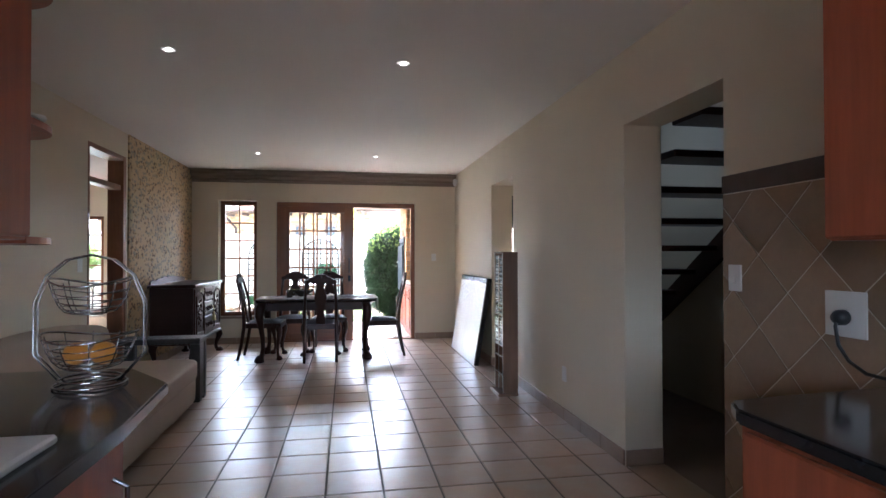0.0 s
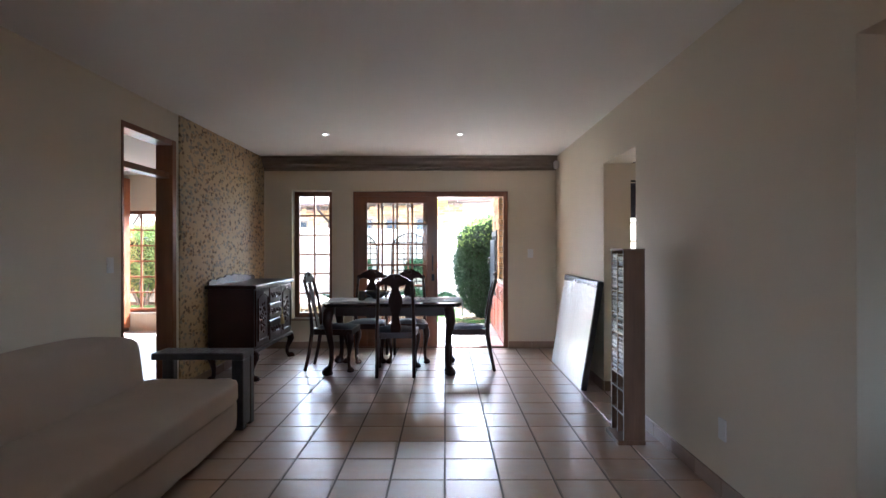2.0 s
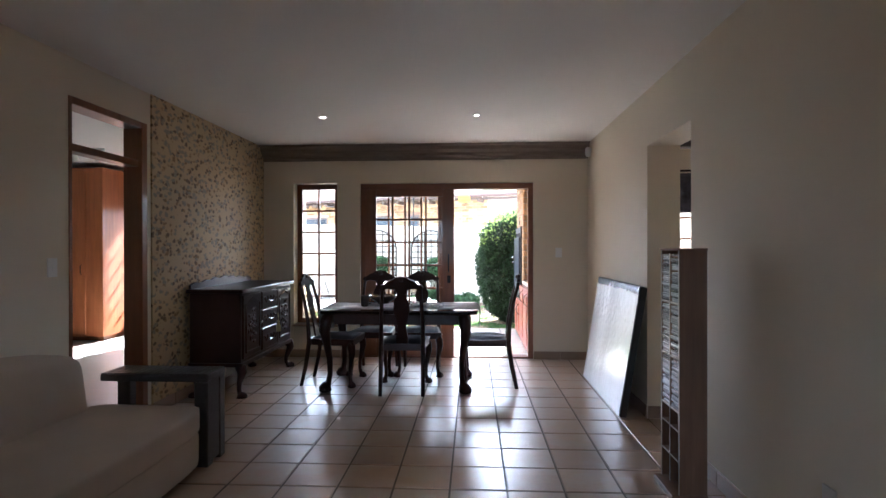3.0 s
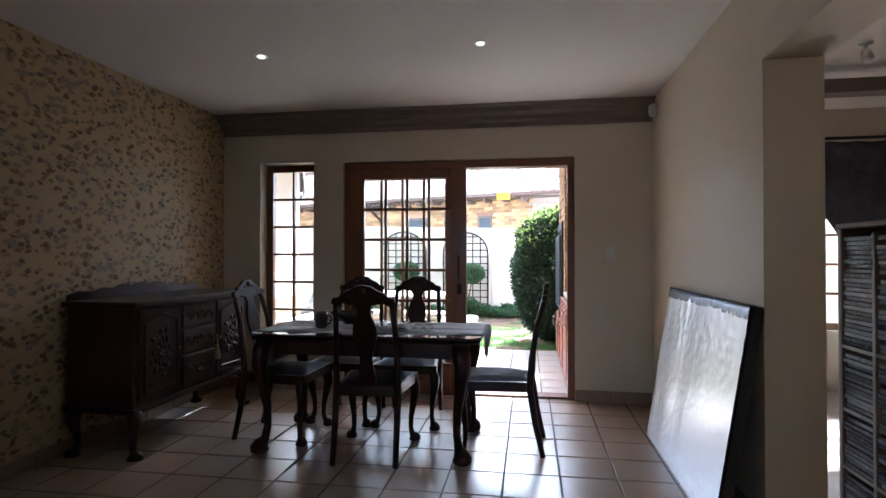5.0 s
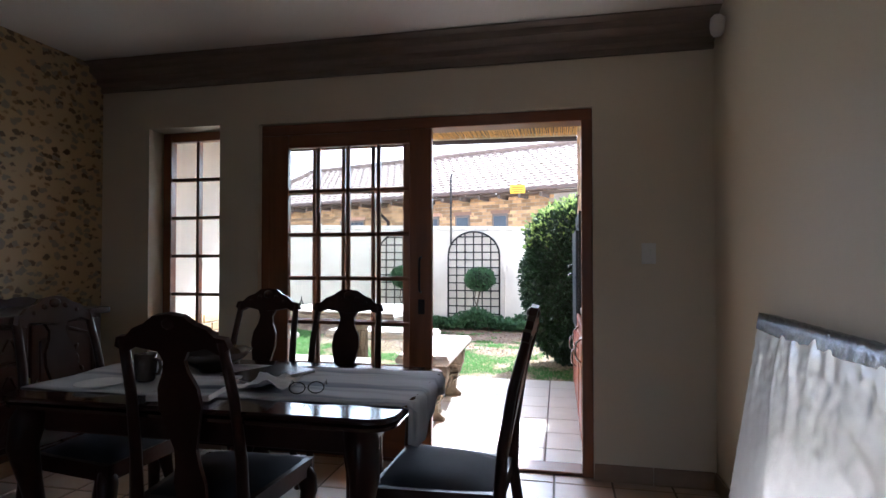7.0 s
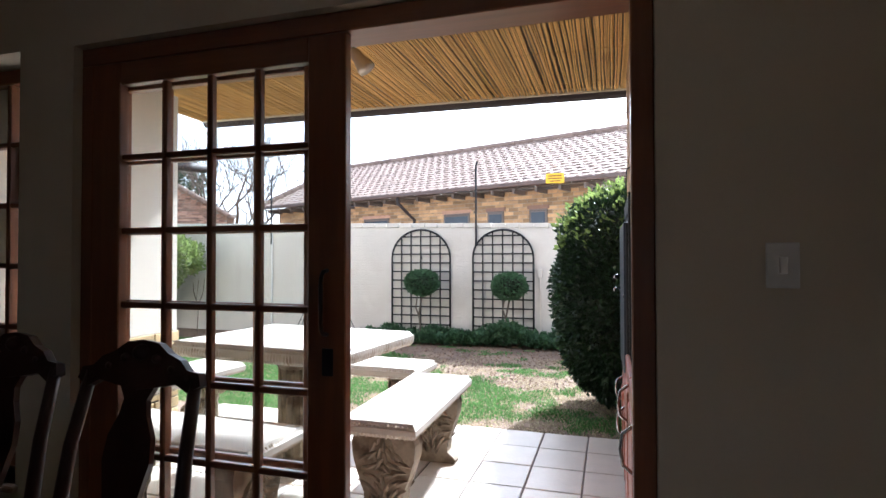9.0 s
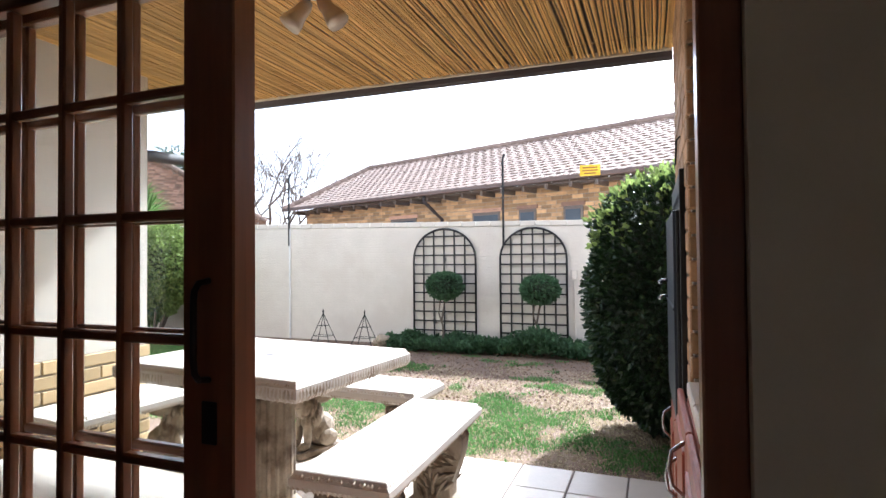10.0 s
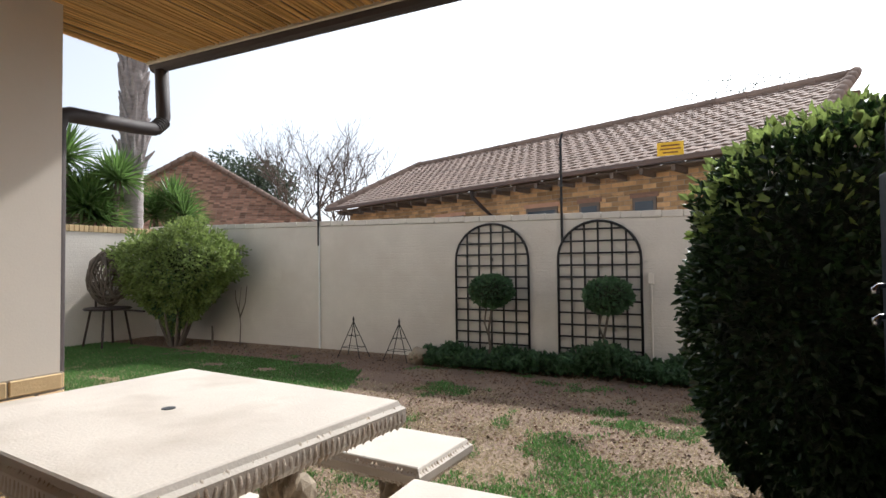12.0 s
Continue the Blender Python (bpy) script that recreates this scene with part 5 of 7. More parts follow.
for _i in range(-9, 2):
    for _j in range(7):
        o = new("paving_tile", _pt)
        o.parent, o.matrix_basis = patio, pose(0.436 + 0.32 * _i, 11.055 - 0.343 * (_j + 1), -0.02 - 0.001 * rng.random(), 0.2 * (rng.random() - 0.5), 0.2 * (rng.random() - 0.5))

# garden walls
def sloped_wall(name, x0, x1, y0, y1, za, zb, material, label):
    bm = bmesh.new()
    v = [bm.verts.new(c) for c in ((x0, y0, -0.1), (x1, y0, -0.1), (x1, y1, -0.1), (x0, y1, -0.1), (x0, y0, za), (x1, y0, zb), (x1, y1, zb), (x0, y1, za))]
    for f in ((0, 1, 2, 3), (4, 5, 6, 7), (0, 1, 5, 4), (1, 2, 6, 5), (2, 3, 7, 6), (3, 0, 4, 7)):
        bm.faces.new([v[i] for i in f])
    return structure(name, bm, material, label, category="wall")


TOPZ = lambda x: 1.758 - 0.0185 * x
gw = sloped_wall("wall_garden", -9.1, 5.0, 15.5, 15.72, TOPZ(-9.1), TOPZ(5.0), GARDEN_WALL, "pale bagged-plaster boundary wall with brick coping")
_bm = finish(bx(0, 0.222, -0.012, 0.232, 0.0, 0.078, bevel=0.006))
_cope = bpy.data.meshes.new("coping_brick")
_bm.to_mesh(_cope)
_bm.free()
_cope.materials.append(GARDEN_WALL)
for _i in range(62):
    _x = -9.1 + 0.2273 * _i
    o = new("coping_brick", _cope)
    o.parent, o.matrix_basis = gw, pose(_x + 0.003, 15.5, TOPZ(_x + 0.11) + 0.002 + 0.003 * rng.random(), 0, 0, 0.3 * (rng.random() - 0.5))
lw = structure("wall_garden_side", bx(-9.12, -8.9, 9.0, 15.5, -0.1, 1.85), GARDEN_WALL, "white boundary wall with yellow brick coping", category="wall")
PALE_BRICK = mat("pale_yellow_brick", (0.50, 0.36, 0.19), rough=0.8, var=0.18, scale=12, fine=80, bump=0.35, random_tint=0.2)
_bm = finish(bx(-0.235, 0.015, 0, 0.068, 0, 0.105, bevel=0.005))
_cb = bpy.data.meshes.new("coping_brick_side")
_bm.to_mesh(_cb)
_bm.free()
_cb.materials.append(PALE_BRICK)
for _i in range(80):
    o = new("coping_brick", _cb)
    o.parent, o.matrix_basis = lw, pose(-8.9, 15.42 - 0.078 * _i, 1.852)

# ---- patio roof and side wall ----
def fall(bm, lift):
    """Lets the patio roof fall gently towards its outer end."""
    for v in bm.verts:
        v.co.z += lift + 0.011 * (1.03 - v.co.x)
    return bm


structure("roof_patio", fall(bx(-2.70, 1.62, 8.69, 11.02, 2.53, 2.66), 0.0), BEAM, "boarded patio roof over a reed ceiling", category="roof")
structure("wall_upper_facade", bx(LEFT - 0.14, 1.95, 8.47, 8.69, CEILING + 0.12, 5.2), PLASTER_OUT, "plastered facade above the patio roof", category="wall")
_bm = bmesh.new()
rng = random.Random(5)
_x = -2.66
while _x < 1.60:
    _r = 0.0042 + 0.0020 * rng.random()
    _dx, _z = 0.012 * (rng.random() - 0.5), 2.516 - 0.004 * rng.random()
    tube(_bm, [(_x + _dx * t * 2 + 0.004 * math.sin(t * 9 + _x * 40), 8.695 + 2.30 * t, _z + 0.003 * math.sin(t * 14 + _x * 70)) for t in (0, 0.2, 0.4, 0.6, 0.8, 1.0)], _r, 6, False)
    _x += 2 * _r + 0.0004 + (0.003 if rng.random() < 0.06 else 0)
for _y in (8.95, 9.55, 10.15, 10.75):
    tube(_bm, [(-2.66, _y, 2.505), (1.6, _y + 0.02, 2.505)], 0.0014, 5, False)
structure("ceiling_reed", fall(_bm, -0.005), REED, "golden brown reed ceiling of thin bound canes", smooth=True, category="ceiling")
gut = thing("gutter", (0, 0, 0), "dark painted roof gutter with a bent downpipe", "gutter")
part("fascia", fall(bx(-2.66, 1.03, 11.0, 11.02, 2.50, 2.56), -0.005), mat("pale_fascia", (0.55, 0.47, 0.36), rough=0.6), gut, "pale wooden fascia strip")
_bm = bmesh.new()
_g = [(11.022, 2.545), (11.022, 2.50), (11.035, 2.475), (11.06, 2.463), (11.095, 2.463), (11.12, 2.475), (11.133, 2.50), (11.135, 2.54), (11.145, 2.548), (11.125, 2.552), (11.122, 2.50), (11.09, 2.474), (11.06, 2.474), (11.034, 2.50), (11.03, 2.545)]
_a, _b = [_bm.verts.new((-2.66, 11.022 + 0.7 * (y - 11.022), z)) for y, z in _g], [_bm.verts.new((1.03, 11.022 + 0.7 * (y - 11.022), z)) for y, z in _g]
_bm.faces.new(_a)
_bm.faces.new(_b[::-1])
for _i in range(len(_g)):
    _bm.faces.new((_a[_i], _a[(_i + 1) % len(_g)], _b[(_i + 1) % len(_g)], _b[_i]))
part("trough", fall(_bm, -0.008), GUTTER, gut)
part("downpipe", tube(bmesh.new(), [(-2.585, 11.06, 2.50), (-2.58, 11.07, 2.20), (-2.575, 11.05, 2.15), (-2.56, 10.99, 2.105), (-2.53, 10.85, 2.085), (-2.42, 10.42, 2.04), (-2.41, 10.37, 2.02), (-2.405, 10.35, 1.95), (-2.405, 10.35, 0.6), (-2.405, 10.35, 0.03)], 0.042, 12), GUTTER, gut, "dark round downpipe with elbow", smooth=True)
for _k in range(5):
    part("elbow_rib", tube(bmesh.new(), [(-2.578 + 0.004 * _k, 11.066 - 0.016 * _k, 2.17 - 0.014 * _k), (-2.577 + 0.004 * _k, 11.062 - 0.016 * _k, 2.166 - 0.014 * _k)], 0.046, 12), GUTTER, gut)

side_wall = structure("wall_patio_side", bx(-2.50, -2.28, 8.69, 10.31, -0.05, 2.55), PLASTER_OUT, "cream plastered patio side wall over a brick plinth", category="wall")


def brick_mesh(name, l, d, h, material):
    me = bpy.data.meshes.new(name)
    bm = finish(bx(0, l, 0, d, 0, h, bevel=0.005))
    bm.to_mesh(me)
    bm.free()
    me.materials.append(material)
    return me


def brick_face(parent, mesh_full, mesh_half, m, length, z0, courses, step=0.232, course=0.083, half=0.114):
    """Courses of stretchers along the local x of m, outward on local -y."""
    for c in range(courses):
        u = -(step / 2 if c % 2 else 0)
        while u < length - 0.03:
            if u < -0.01:
                me, w, uu = mesh_half, half, 0.0
            elif u + step - 0.012 > length + 0.002:
                me, w, uu = mesh_half, half, u
                if u + half > length + 0.03:
                    u += step
                    continue
            else:
                me, w, uu = mesh_full, step, u
            o = new("brick", me)
            o.parent = parent
            o.matrix_basis = m @ pose(uu, -0.012 + 0.003 * rng.random(), z0 + c * course, 0, 0, 0.4 * (rng.random() - 0.5))
            u += step


_bf, _bh = brick_mesh("plinth_brick", 0.222, 0.03, 0.073, PALE_BRICK), brick_mesh("plinth_half_brick", 0.106, 0.03, 0.073, PALE_BRICK)
structure("plinth_patio", bx(-2.515, -2.272, 8.70, 10.318, -0.04, 0.742), MORTAR, "pale mortar of the brick plinth", category="wall")
_pl = bpy.data.objects["plinth_patio"]
brick_face(_pl, _bf, _bh, pose(-2.272, 8.70, 0, 0, 0, 90), 1.618, 0.0, 9)
brick_face(_pl, _bf, _bh, pose(-2.515, 10.318, 0, 0, 0, 180) @ pose(-0.243, 0, 0), 0.243, 0.0, 9)

spot = thing("patio_spotlight", (-0.50, 9.66, 2.505), "double white adjustable spotlight on the reed ceiling", "lamp")
part("base", lathe(bmesh.new(), [(0.055, 0.0), (0.055, -0.018), (0.045, -0.028), (0.01, -0.03)], 24), WHITE, spot, smooth=True)
for _s, _d in ((-1, (-0.5, -0.35, -0.8)), (1, (0.55, 0.15, -0.75))):
    d = Vector(_d).normalized()
    q = Vector((_s * 0.05, 0, -0.07))
    part("arm", tube(bmesh.new(), [(_s * 0.02, 0, -0.025), (_s * 0.04, 0, -0.05), q], 0.009, 8), IRON, spot, smooth=True)
    part("lamp_head", tube(bmesh.new(), [q - d * 0.03, q, q + d * 0.04, q + d * 0.09, q + d * 0.115], [0.02, 0.032, 0.036, 0.05, 0.052], 16), mat("beige_lamp_metal", (0.42, 0.34, 0.26), rough=0.4, metal=0.4), spot, smooth=True)

# ---- barbecue built in brick ----
braai = thing("brick_barbecue", (0, 0, 0), "brown face-brick barbecue with black steel door and red cupboards", "barbecue")
part("masonry", bx(1.032, 1.62, 9.665, 10.76, -0.04, 2.53), MORTAR, braai, "recessed mortar")
_gf, _gh = brick_mesh("face_brick", 0.220, 0.03, 0.073, FACE_BRICK), brick_mesh("face_half_brick", 0.105, 0.03, 0.073, FACE_BRICK)
brick_face(braai, _gf, _gh, pose(1.032, 10.76, 0, 0, 0, -90), 1.09, 0.56, 24)
brick_face(braai, _gf, _gh, pose(1.02, 9.665, 0), 0.60, 0.87, 20)
BLUESTEEL = mat("blue_black_steel", (0.028, 0.036, 0.052), rough=0.42, metal=0.4, var=0.25, fine=60)
# No real recess: a flat plate whose black stands for the shade inside.
part("firebox", bx(1.008, 1.018, 9.91, 10.71, 0.56, 1.60), mat("recess_shade_black", (0.006, 0.006, 0.006), rough=0.95, var=0.3), braai, "flat black plate coloured as the shaded, sooty opening")
for _y0, _y1 in ((9.885, 9.93), (10.69, 10.735)):
    part("steel_upright", bx(1.002, 1.024, _y0, _y1, 0.56, 1.63, bevel=0.003), IRON, braai, "black steel upright")
part("steel_lintel", bx(1.002, 1.024, 9.93, 10.69, 1.54, 1.62, bevel=0.003), BLUESTEEL, braai, "blue-grey steel lintel")
fd = part("fire_door", bx(-0.022, 0.006, -0.02, 0.70, 0.07, 0.90, bevel=0.006, seg=2), BLUESTEEL, braai, "blue-black painted steel door", at=pose(1.0, 9.97, 0.575, 0, 0, 0.6))
part("door_lip", bx(-0.026, -0.021, -0.016, 0.696, 0.50, 0.512), BLUESTEEL, fd)
for _z in (0.52, 0.60):
    part("knob", tube(bmesh.new(), [(-0.02, 0.60, _z), (-0.05, 0.60, _z), (-0.058, 0.60, _z - 0.010), (-0.058, 0.60, _z - 0.022)], [0.007, 0.007, 0.011, 0.009], 8), STEEL, fd, smooth=True)
part("hinge", tube(bmesh.new(), [(0.998, 9.942, 0.64), (0.998, 9.942, 1.47)], 0.010, 8), IRON, braai)
part("hook", tube(bmesh.new(), [(1.012, 9.96, 1.77), (0.998, 9.96, 1.755), (0.994, 9.96, 1.68), (0.994, 9.97, 1.66), (0.994, 9.98, 1.675)], 0.004, 6), IRON, braai)
REDCUP = wood("red_painted_wood", (0.32, 0.075, 0.035), rough=0.45)
for _y0, _y1, _z1 in ((10.31, 10.72, 0.55), (9.88, 10.30, 0.55), (9.30, 9.87, 0.79), (8.72, 9.29, 0.79)):
    d = part("cupboard_door", bx(0.982, 1.004, _y0, _y1, 0.03, _z1, bevel=0.006), REDCUP, braai, "red wooden cupboard door")
    part("raised_panel", bx(0.974, 0.984, _y0 + 0.07, _y1 - 0.07, 0.10, _z1 - 0.08, bevel=0.008), REDCUP, d)
    _hy = _y1 - 0.035 if int(_y0 * 100) % 2 else _y0 + 0.035
    part("handle", tube(bmesh.new(), [(0.982, _hy, _z1 - 0.20), (0.945, _hy, _z1 - 0.17), (0.938, _hy, _z1 - 0.12), (0.945, _hy, _z1 - 0.07), (0.982, _hy, _z1 - 0.04)], 0.0065, 8), STEEL, d, smooth=True)
part("cupboard_body", bx(1.005, 1.60, 8.70, 9.664, -0.04, 0.80), REDCUP, braai)
for _i in range(3):
    part("counter_tile", bx(1.005, 1.60, 8.70 + 0.32 * _i + 0.003, 8.70 + 0.32 * (_i + 1) - 0.003, 0.815, 0.86, bevel=0.006), PAVE, braai)
part("counter_bed", bx(1.01, 1.60, 8.70, 9.66, 0.80, 0.852), GROUT, braai)
structure("wall_alcove", bx(1.60, 1.84, 8.69, 12.0, -0.05, 2.6), PLASTER_OUT, "plastered wall behind the barbecue counter", category="wall")
pot = thing("cooking_pot", (1.26, 9.44, 0.862), "cream enamel pot with glass lid on a wire stand", "pot")
part("stand", tube(bmesh.new(), [(0.10 * math.cos(a), 0.10 * math.sin(a), 0.045) for a in (2 * math.pi * k / 24 for k in range(25))], 0.004, 6, False), STEEL, pot)
for _k in range(3):
    _a = 2.1 * _k + 0.5
    part("stand_leg", tube(bmesh.new(), [(0.10 * math.cos(_a), 0.10 * math.sin(_a), 0.045), (0.125 * math.cos(_a), 0.125 * math.sin(_a), 0.004)], 0.004, 6), STEEL, pot)
part("body", lathe(bmesh.new(), [(0.07, 0.05), (0.10, 0.06), (0.118, 0.10), (0.125, 0.20), (0.121, 0.202), (0.095, 0.07)], 28), mat("cream_enamel", (0.55, 0.50, 0.42), rough=0.25, var=0.1, scale=8), pot, smooth=True)
part("lid", lathe(bmesh.new(), [(0.128, 0.204), (0.13, 0.21), (0.10, 0.235), (0.03, 0.25), (0.012, 0.255), (0.016, 0.275), (0.002, 0.28)], 28), GLAZE, pot, "dark lid", smooth=True)
part("handle", tube(bmesh.new(), [(-0.125, 0, 0.17), (-0.15, 0, 0.165), (-0.152, 0, 0.12), (-0.12, 0, 0.11)], 0.006, 8), BLACK, pot)

# ---- cast stone table and benches ----
def ornate_slab(w, d, z0, z1, bead):
    """A slab with a chamfered top edge; the beads go round it as parts."""
    bm = bmesh.new()
    rings = []
    for ins, z in ((0.03, z0), (0.012, z0 + 0.008), (0.0, z0 + 0.025), (0.0, z1 - 0.028), (0.012, z1 - 0.018), (0.018, z1 - 0.004), (0.024, z1)):
        rings.append([bm.verts.new((sx * (w / 2 - ins), sy * (d / 2 - ins), z)) for sx, sy in ((-1, -1), (1, -1), (1, 1), (-1, 1))])
    for a, b in zip(rings, rings[1:]):
        for k in range(4):
            bm.faces.new((a[k], a[(k + 1) % 4], b[(k + 1) % 4], b[k]))
    bm.faces.new(rings[0][::-1])
    bm.faces.new(rings[-1])
    return bm


def bead_edge(w, d, z, r, step):
    """Egg-and-leaf ornament round the rim of a slab, cast in one with it."""
    bm = bmesh.new()
    for sx, sy, n, ux, uy in ((0, -1, int(w / step), 1, 0), (0, 1, int(w / step), 1, 0), (-1, 0, int(d / step), 0, 1), (1, 0, int(d / step), 0, 1)):
        L = w if ux else d
        for i in range(n):
            u = -L / 2 + L * (i + 0.5) / n
            c = Vector((u * ux + sx * w / 2, u * uy + sy * d / 2, z))
            bmesh.ops.create_icosphere(bm, subdivisions=1, radius=r, matrix=Matrix.Translation(c) @ Matrix.Rotation(radians(rng.uniform(-10, 10)), 4, "Z") @ Matrix.Rotation(radians(rng.uniform(-14, 14)), 4, "Y" if ux else "X") @ Matrix.Diagonal(Vector((0.62 if ux else 0.5, 0.5 if ux else 0.62, 1.3 * rng.uniform(0.85, 1.1), 1))))
    return bm


def scroll_leg(h, w, t):
    """A carved console leg: scrolled outline with raised leaf relief on its faces."""
    out = [(0.42, 0.0), (0.46, 0.05), (0.40, 0.10), (0.30, 0.16), (0.30, 0.30), (0.40, 0.50), (0.48, 0.70), (0.50, 0.86), (0.46, 0.97), (0.42, 1.0)]
    bm = plate(bmesh.new(), [(x * w, z * h) for x, z in out] + [(-x * w, z * h) for x, z in reversed(out)], t, pose(0, -t / 2, 0))
    for i in range(34):
        a, q = i * 2.399, i / 34
        x, z = 0.34 * w * math.cos(a) * q ** 0.5, h * (0.55 + 0.40 * math.sin(a) * q ** 0.5)
        for s in (-1, 1):
            bmesh.ops.create_icosphere(bm, subdivisions=1, radius=0.030, matrix=Matrix.Translation((x, s * t / 2, z)) @ Matrix.Rotation(a + 1.57, 4, "Y") @ Matrix.Diagonal((0.42, 0.75, 1.5, 1)))
    return bm


def lion_leg(h):
    """A seated carved beast that carries the bench, kept plain."""
    bm = box(bmesh.new(), -0.10, 0.10, -0.17, 0.17, 0.0, 0.045, bevel=0.006)
    blobs = [((0, 0.06, 0.15), (0.085, 0.11, 0.12)), ((0, 0.0, 0.24), (0.075, 0.085, 0.11)), ((0, -0.05, 0.31), (0.078, 0.075, 0.085)), ((0, -0.09, 0.355), (0.055, 0.06, 0.055)), ((0, -0.14, 0.34), (0.034, 0.035, 0.03)),
             ((0.055, -0.10, 0.07), (0.03, 0.045, 0.03)), ((-0.055, -0.10, 0.07), (0.03, 0.045, 0.03)), ((0.055, -0.07, 0.15), (0.028, 0.03, 0.10)), ((-0.055, -0.07, 0.15), (0.028, 0.03, 0.10)), ((0.075, 0.08, 0.10), (0.035, 0.075, 0.06)), ((-0.075, 0.08, 0.10), (0.035, 0.075, 0.06)), ((0, 0.05, h - 0.06), (0.09, 0.12, 0.06))]
    for c, s in blobs:
        bmesh.ops.create_icosphere(bm, subdivisions=2, radius=1.0, matrix=Matrix.Translation(c) @ Matrix.Diagonal((*s, 1)))
    for i in range(26):
        a, z = i * 2.4, 0.22 + 0.006 * i
        bmesh.ops.create_icosphere(bm, subdivisions=1, radius=0.022, matrix=Matrix.Translation((0.075 * math.cos(a), -0.03 + 0.075 * math.sin(a), z)) @ Matrix.Diagonal((0.7, 0.7, 1.6, 1)))
    box(bm, -0.08, 0.08, -0.11, 0.13, h - 0.03, h, bevel=0.005)
    return bm


FLOOR_OUT = -0.019
tb = thing("stone_table", (-0.967, 9.93, FLOOR_OUT), "pale cast-stone garden table with beaded rim and fluted pedestal", "table", turn=-5)
_top = part("tabletop", ornate_slab(1.16, 0.92, 0.725, 0.82, 0), STONE, tb)
part("beaded_rim", bead_edge(1.138, 0.898, 0.766, 0.030, 0.021), RIM_STONE, _top, "row of cast eggs and leaves", smooth=True)
# The slab isn't pierced; a black disc gives the shade of the hole.
part("umbrella_hole", lathe(bmesh.new(), [(0.021, 0.8195), (0.021, 0.8215), (0.016, 0.822)], 18), BLACK, _top, "black disc coloured as the shaded umbrella hole")
part("pedestal", lathe(bmesh.new(), [(0.17, 0.0), (0.17, 0.05), (0.14, 0.07), (0.125, 0.10), (0.122, 0.62), (0.14, 0.65), (0.165, 0.67), (0.17, 0.724)], 96), OLD_SHADED_STONE, tb)
_fl = part("fluting", lathe(bmesh.new(), [(0.133, 0.10), (0.131, 0.40), (0.129, 0.63)], 144, flute=18, depth=0.12), OLD_SHADED_STONE, tb, "fluted column shaft", smooth=True)


def stone_bench(x, y, turn, length, lions, label):
    b = thing("stone_bench", (x, y, FLOOR_OUT), label, "bench", "benches round the stone table", turn=turn)
    s = part("seat", ornate_slab(length, 0.42, 0.44, 0.52, 0), STONE, b)
    part("beaded_rim", bead_edge(length - 0.024, 0.396, 0.475, 0.027, 0.020), RIM_STONE, s, smooth=True)
    for sx in (-1, 1):
        if lions:
            part("carved_leg", lion_leg(0.44), OLD_SHADED_STONE, b, "leg cast as a seated beast", at=pose(sx * (length / 2 - 0.22), 0, 0, 0, 0, 20 * sx))
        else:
            part("carved_leg", scroll_leg(0.44, 0.34, 0.12), OLD_SHADED_STONE, b, "scrolled leg with leaf relief", at=pose(sx * (length / 2 - 0.17), 0, 0, 0, 0, 90))
    return b


stone_bench(-0.185, 9.89, 91, 1.16, False, "pale cast-stone bench with scrolled carved legs")
stone_bench(-0.95, 10.755, -3, 1.12, True, "pale cast-stone bench on beast-shaped legs beside the lawn")
stone_bench(-2.005, 9.95, 85, 1.03, True, "pale cast-stone bench beside the brick plinth")
stone_bench(-1.02, 9.00, -2, 1.10, False, "pale cast-stone bench near the sliding door")

# ---- plants ----
def crown(n, centre, radii, rng, inner=0.72, lump=0.22, flat_bottom=-1.0, freq=2.2):
    """Leaf spots on an uneven rounded body."""
    out = []
    while len(out) < n:
        d = Vector((rng.gauss(0, 1), rng.gauss(0, 1), rng.gauss(0, 1))).normalized()
        if d.z < flat_bottom:
            continue
        r = (inner + (1 - inner) * rng.random() ** 0.5) * (1 + lump * noise.noise(d * freq + Vector(centre)) + 0.08 * noise.noise(d * 9))
        p = Vector((centre[0] + d.x * radii[0] * r, centre[1] + d.y * radii[1] * r, centre[2] + d.z * radii[2] * r))
        out.append((p, d + Vector((rng.gauss(0, 0.6), rng.gauss(0, 0.6), rng.gauss(0, 0.5) - 0.1)), 0.6 + 0.8 * rng.random()))
    return out


def core(radii, centre, scale, material, parent, lump=0.22, freq=2.2):
    """Solid body coloured as the shaded inside, so a dense bush isn't see-through."""
    bm = bmesh.new()
    bmesh.ops.create_icosphere(bm, subdivisions=3, radius=1.0)
    for v in bm.verts:
        d = v.co.normalized()
        r = scale * (1 + lump * noise.noise(d * freq + Vector(centre)))
        v.co = (centre[0] + d.x * radii[0] * r, centre[1] + d.y * radii[1] * r, centre[2] + d.z * radii[2] * r)
    return part("inner_foliage", bm, material, parent, smooth=True)


# Near-black green: the gloom between inner leaves, put into the colour.
CORE_SHADE = mat("bush_core_shade", (0.022, 0.028, 0.012), rough=0.95, var=0.6, scale=20, fine=60, bump=0.8, dist=0.02)
rng = random.Random(8)
hedge = thing("hedge_shrub", (1.07, 12.08, GROUND), "tall dense dark green clipped shrub beside the barbecue", "shrub")
part("trunk", tube(bmesh.new(), [(0, 0, 0), (0.02, 0, 0.4), (0, 0.02, 0.9)], [0.05, 0.04, 0.03], 8), BARK, hedge)
core((0.64, 0.78, 0.95), (0, 0, 1.0), 0.86, CORE_SHADE, hedge, 0.12)
scatter("crown", LEAF, crown(30000, (0, 0, 1.0), (0.66, 0.80, 0.99), rng, 0.86, 0.14), 0.047, "glossy dark green leaves", hedge, False, rng, "")
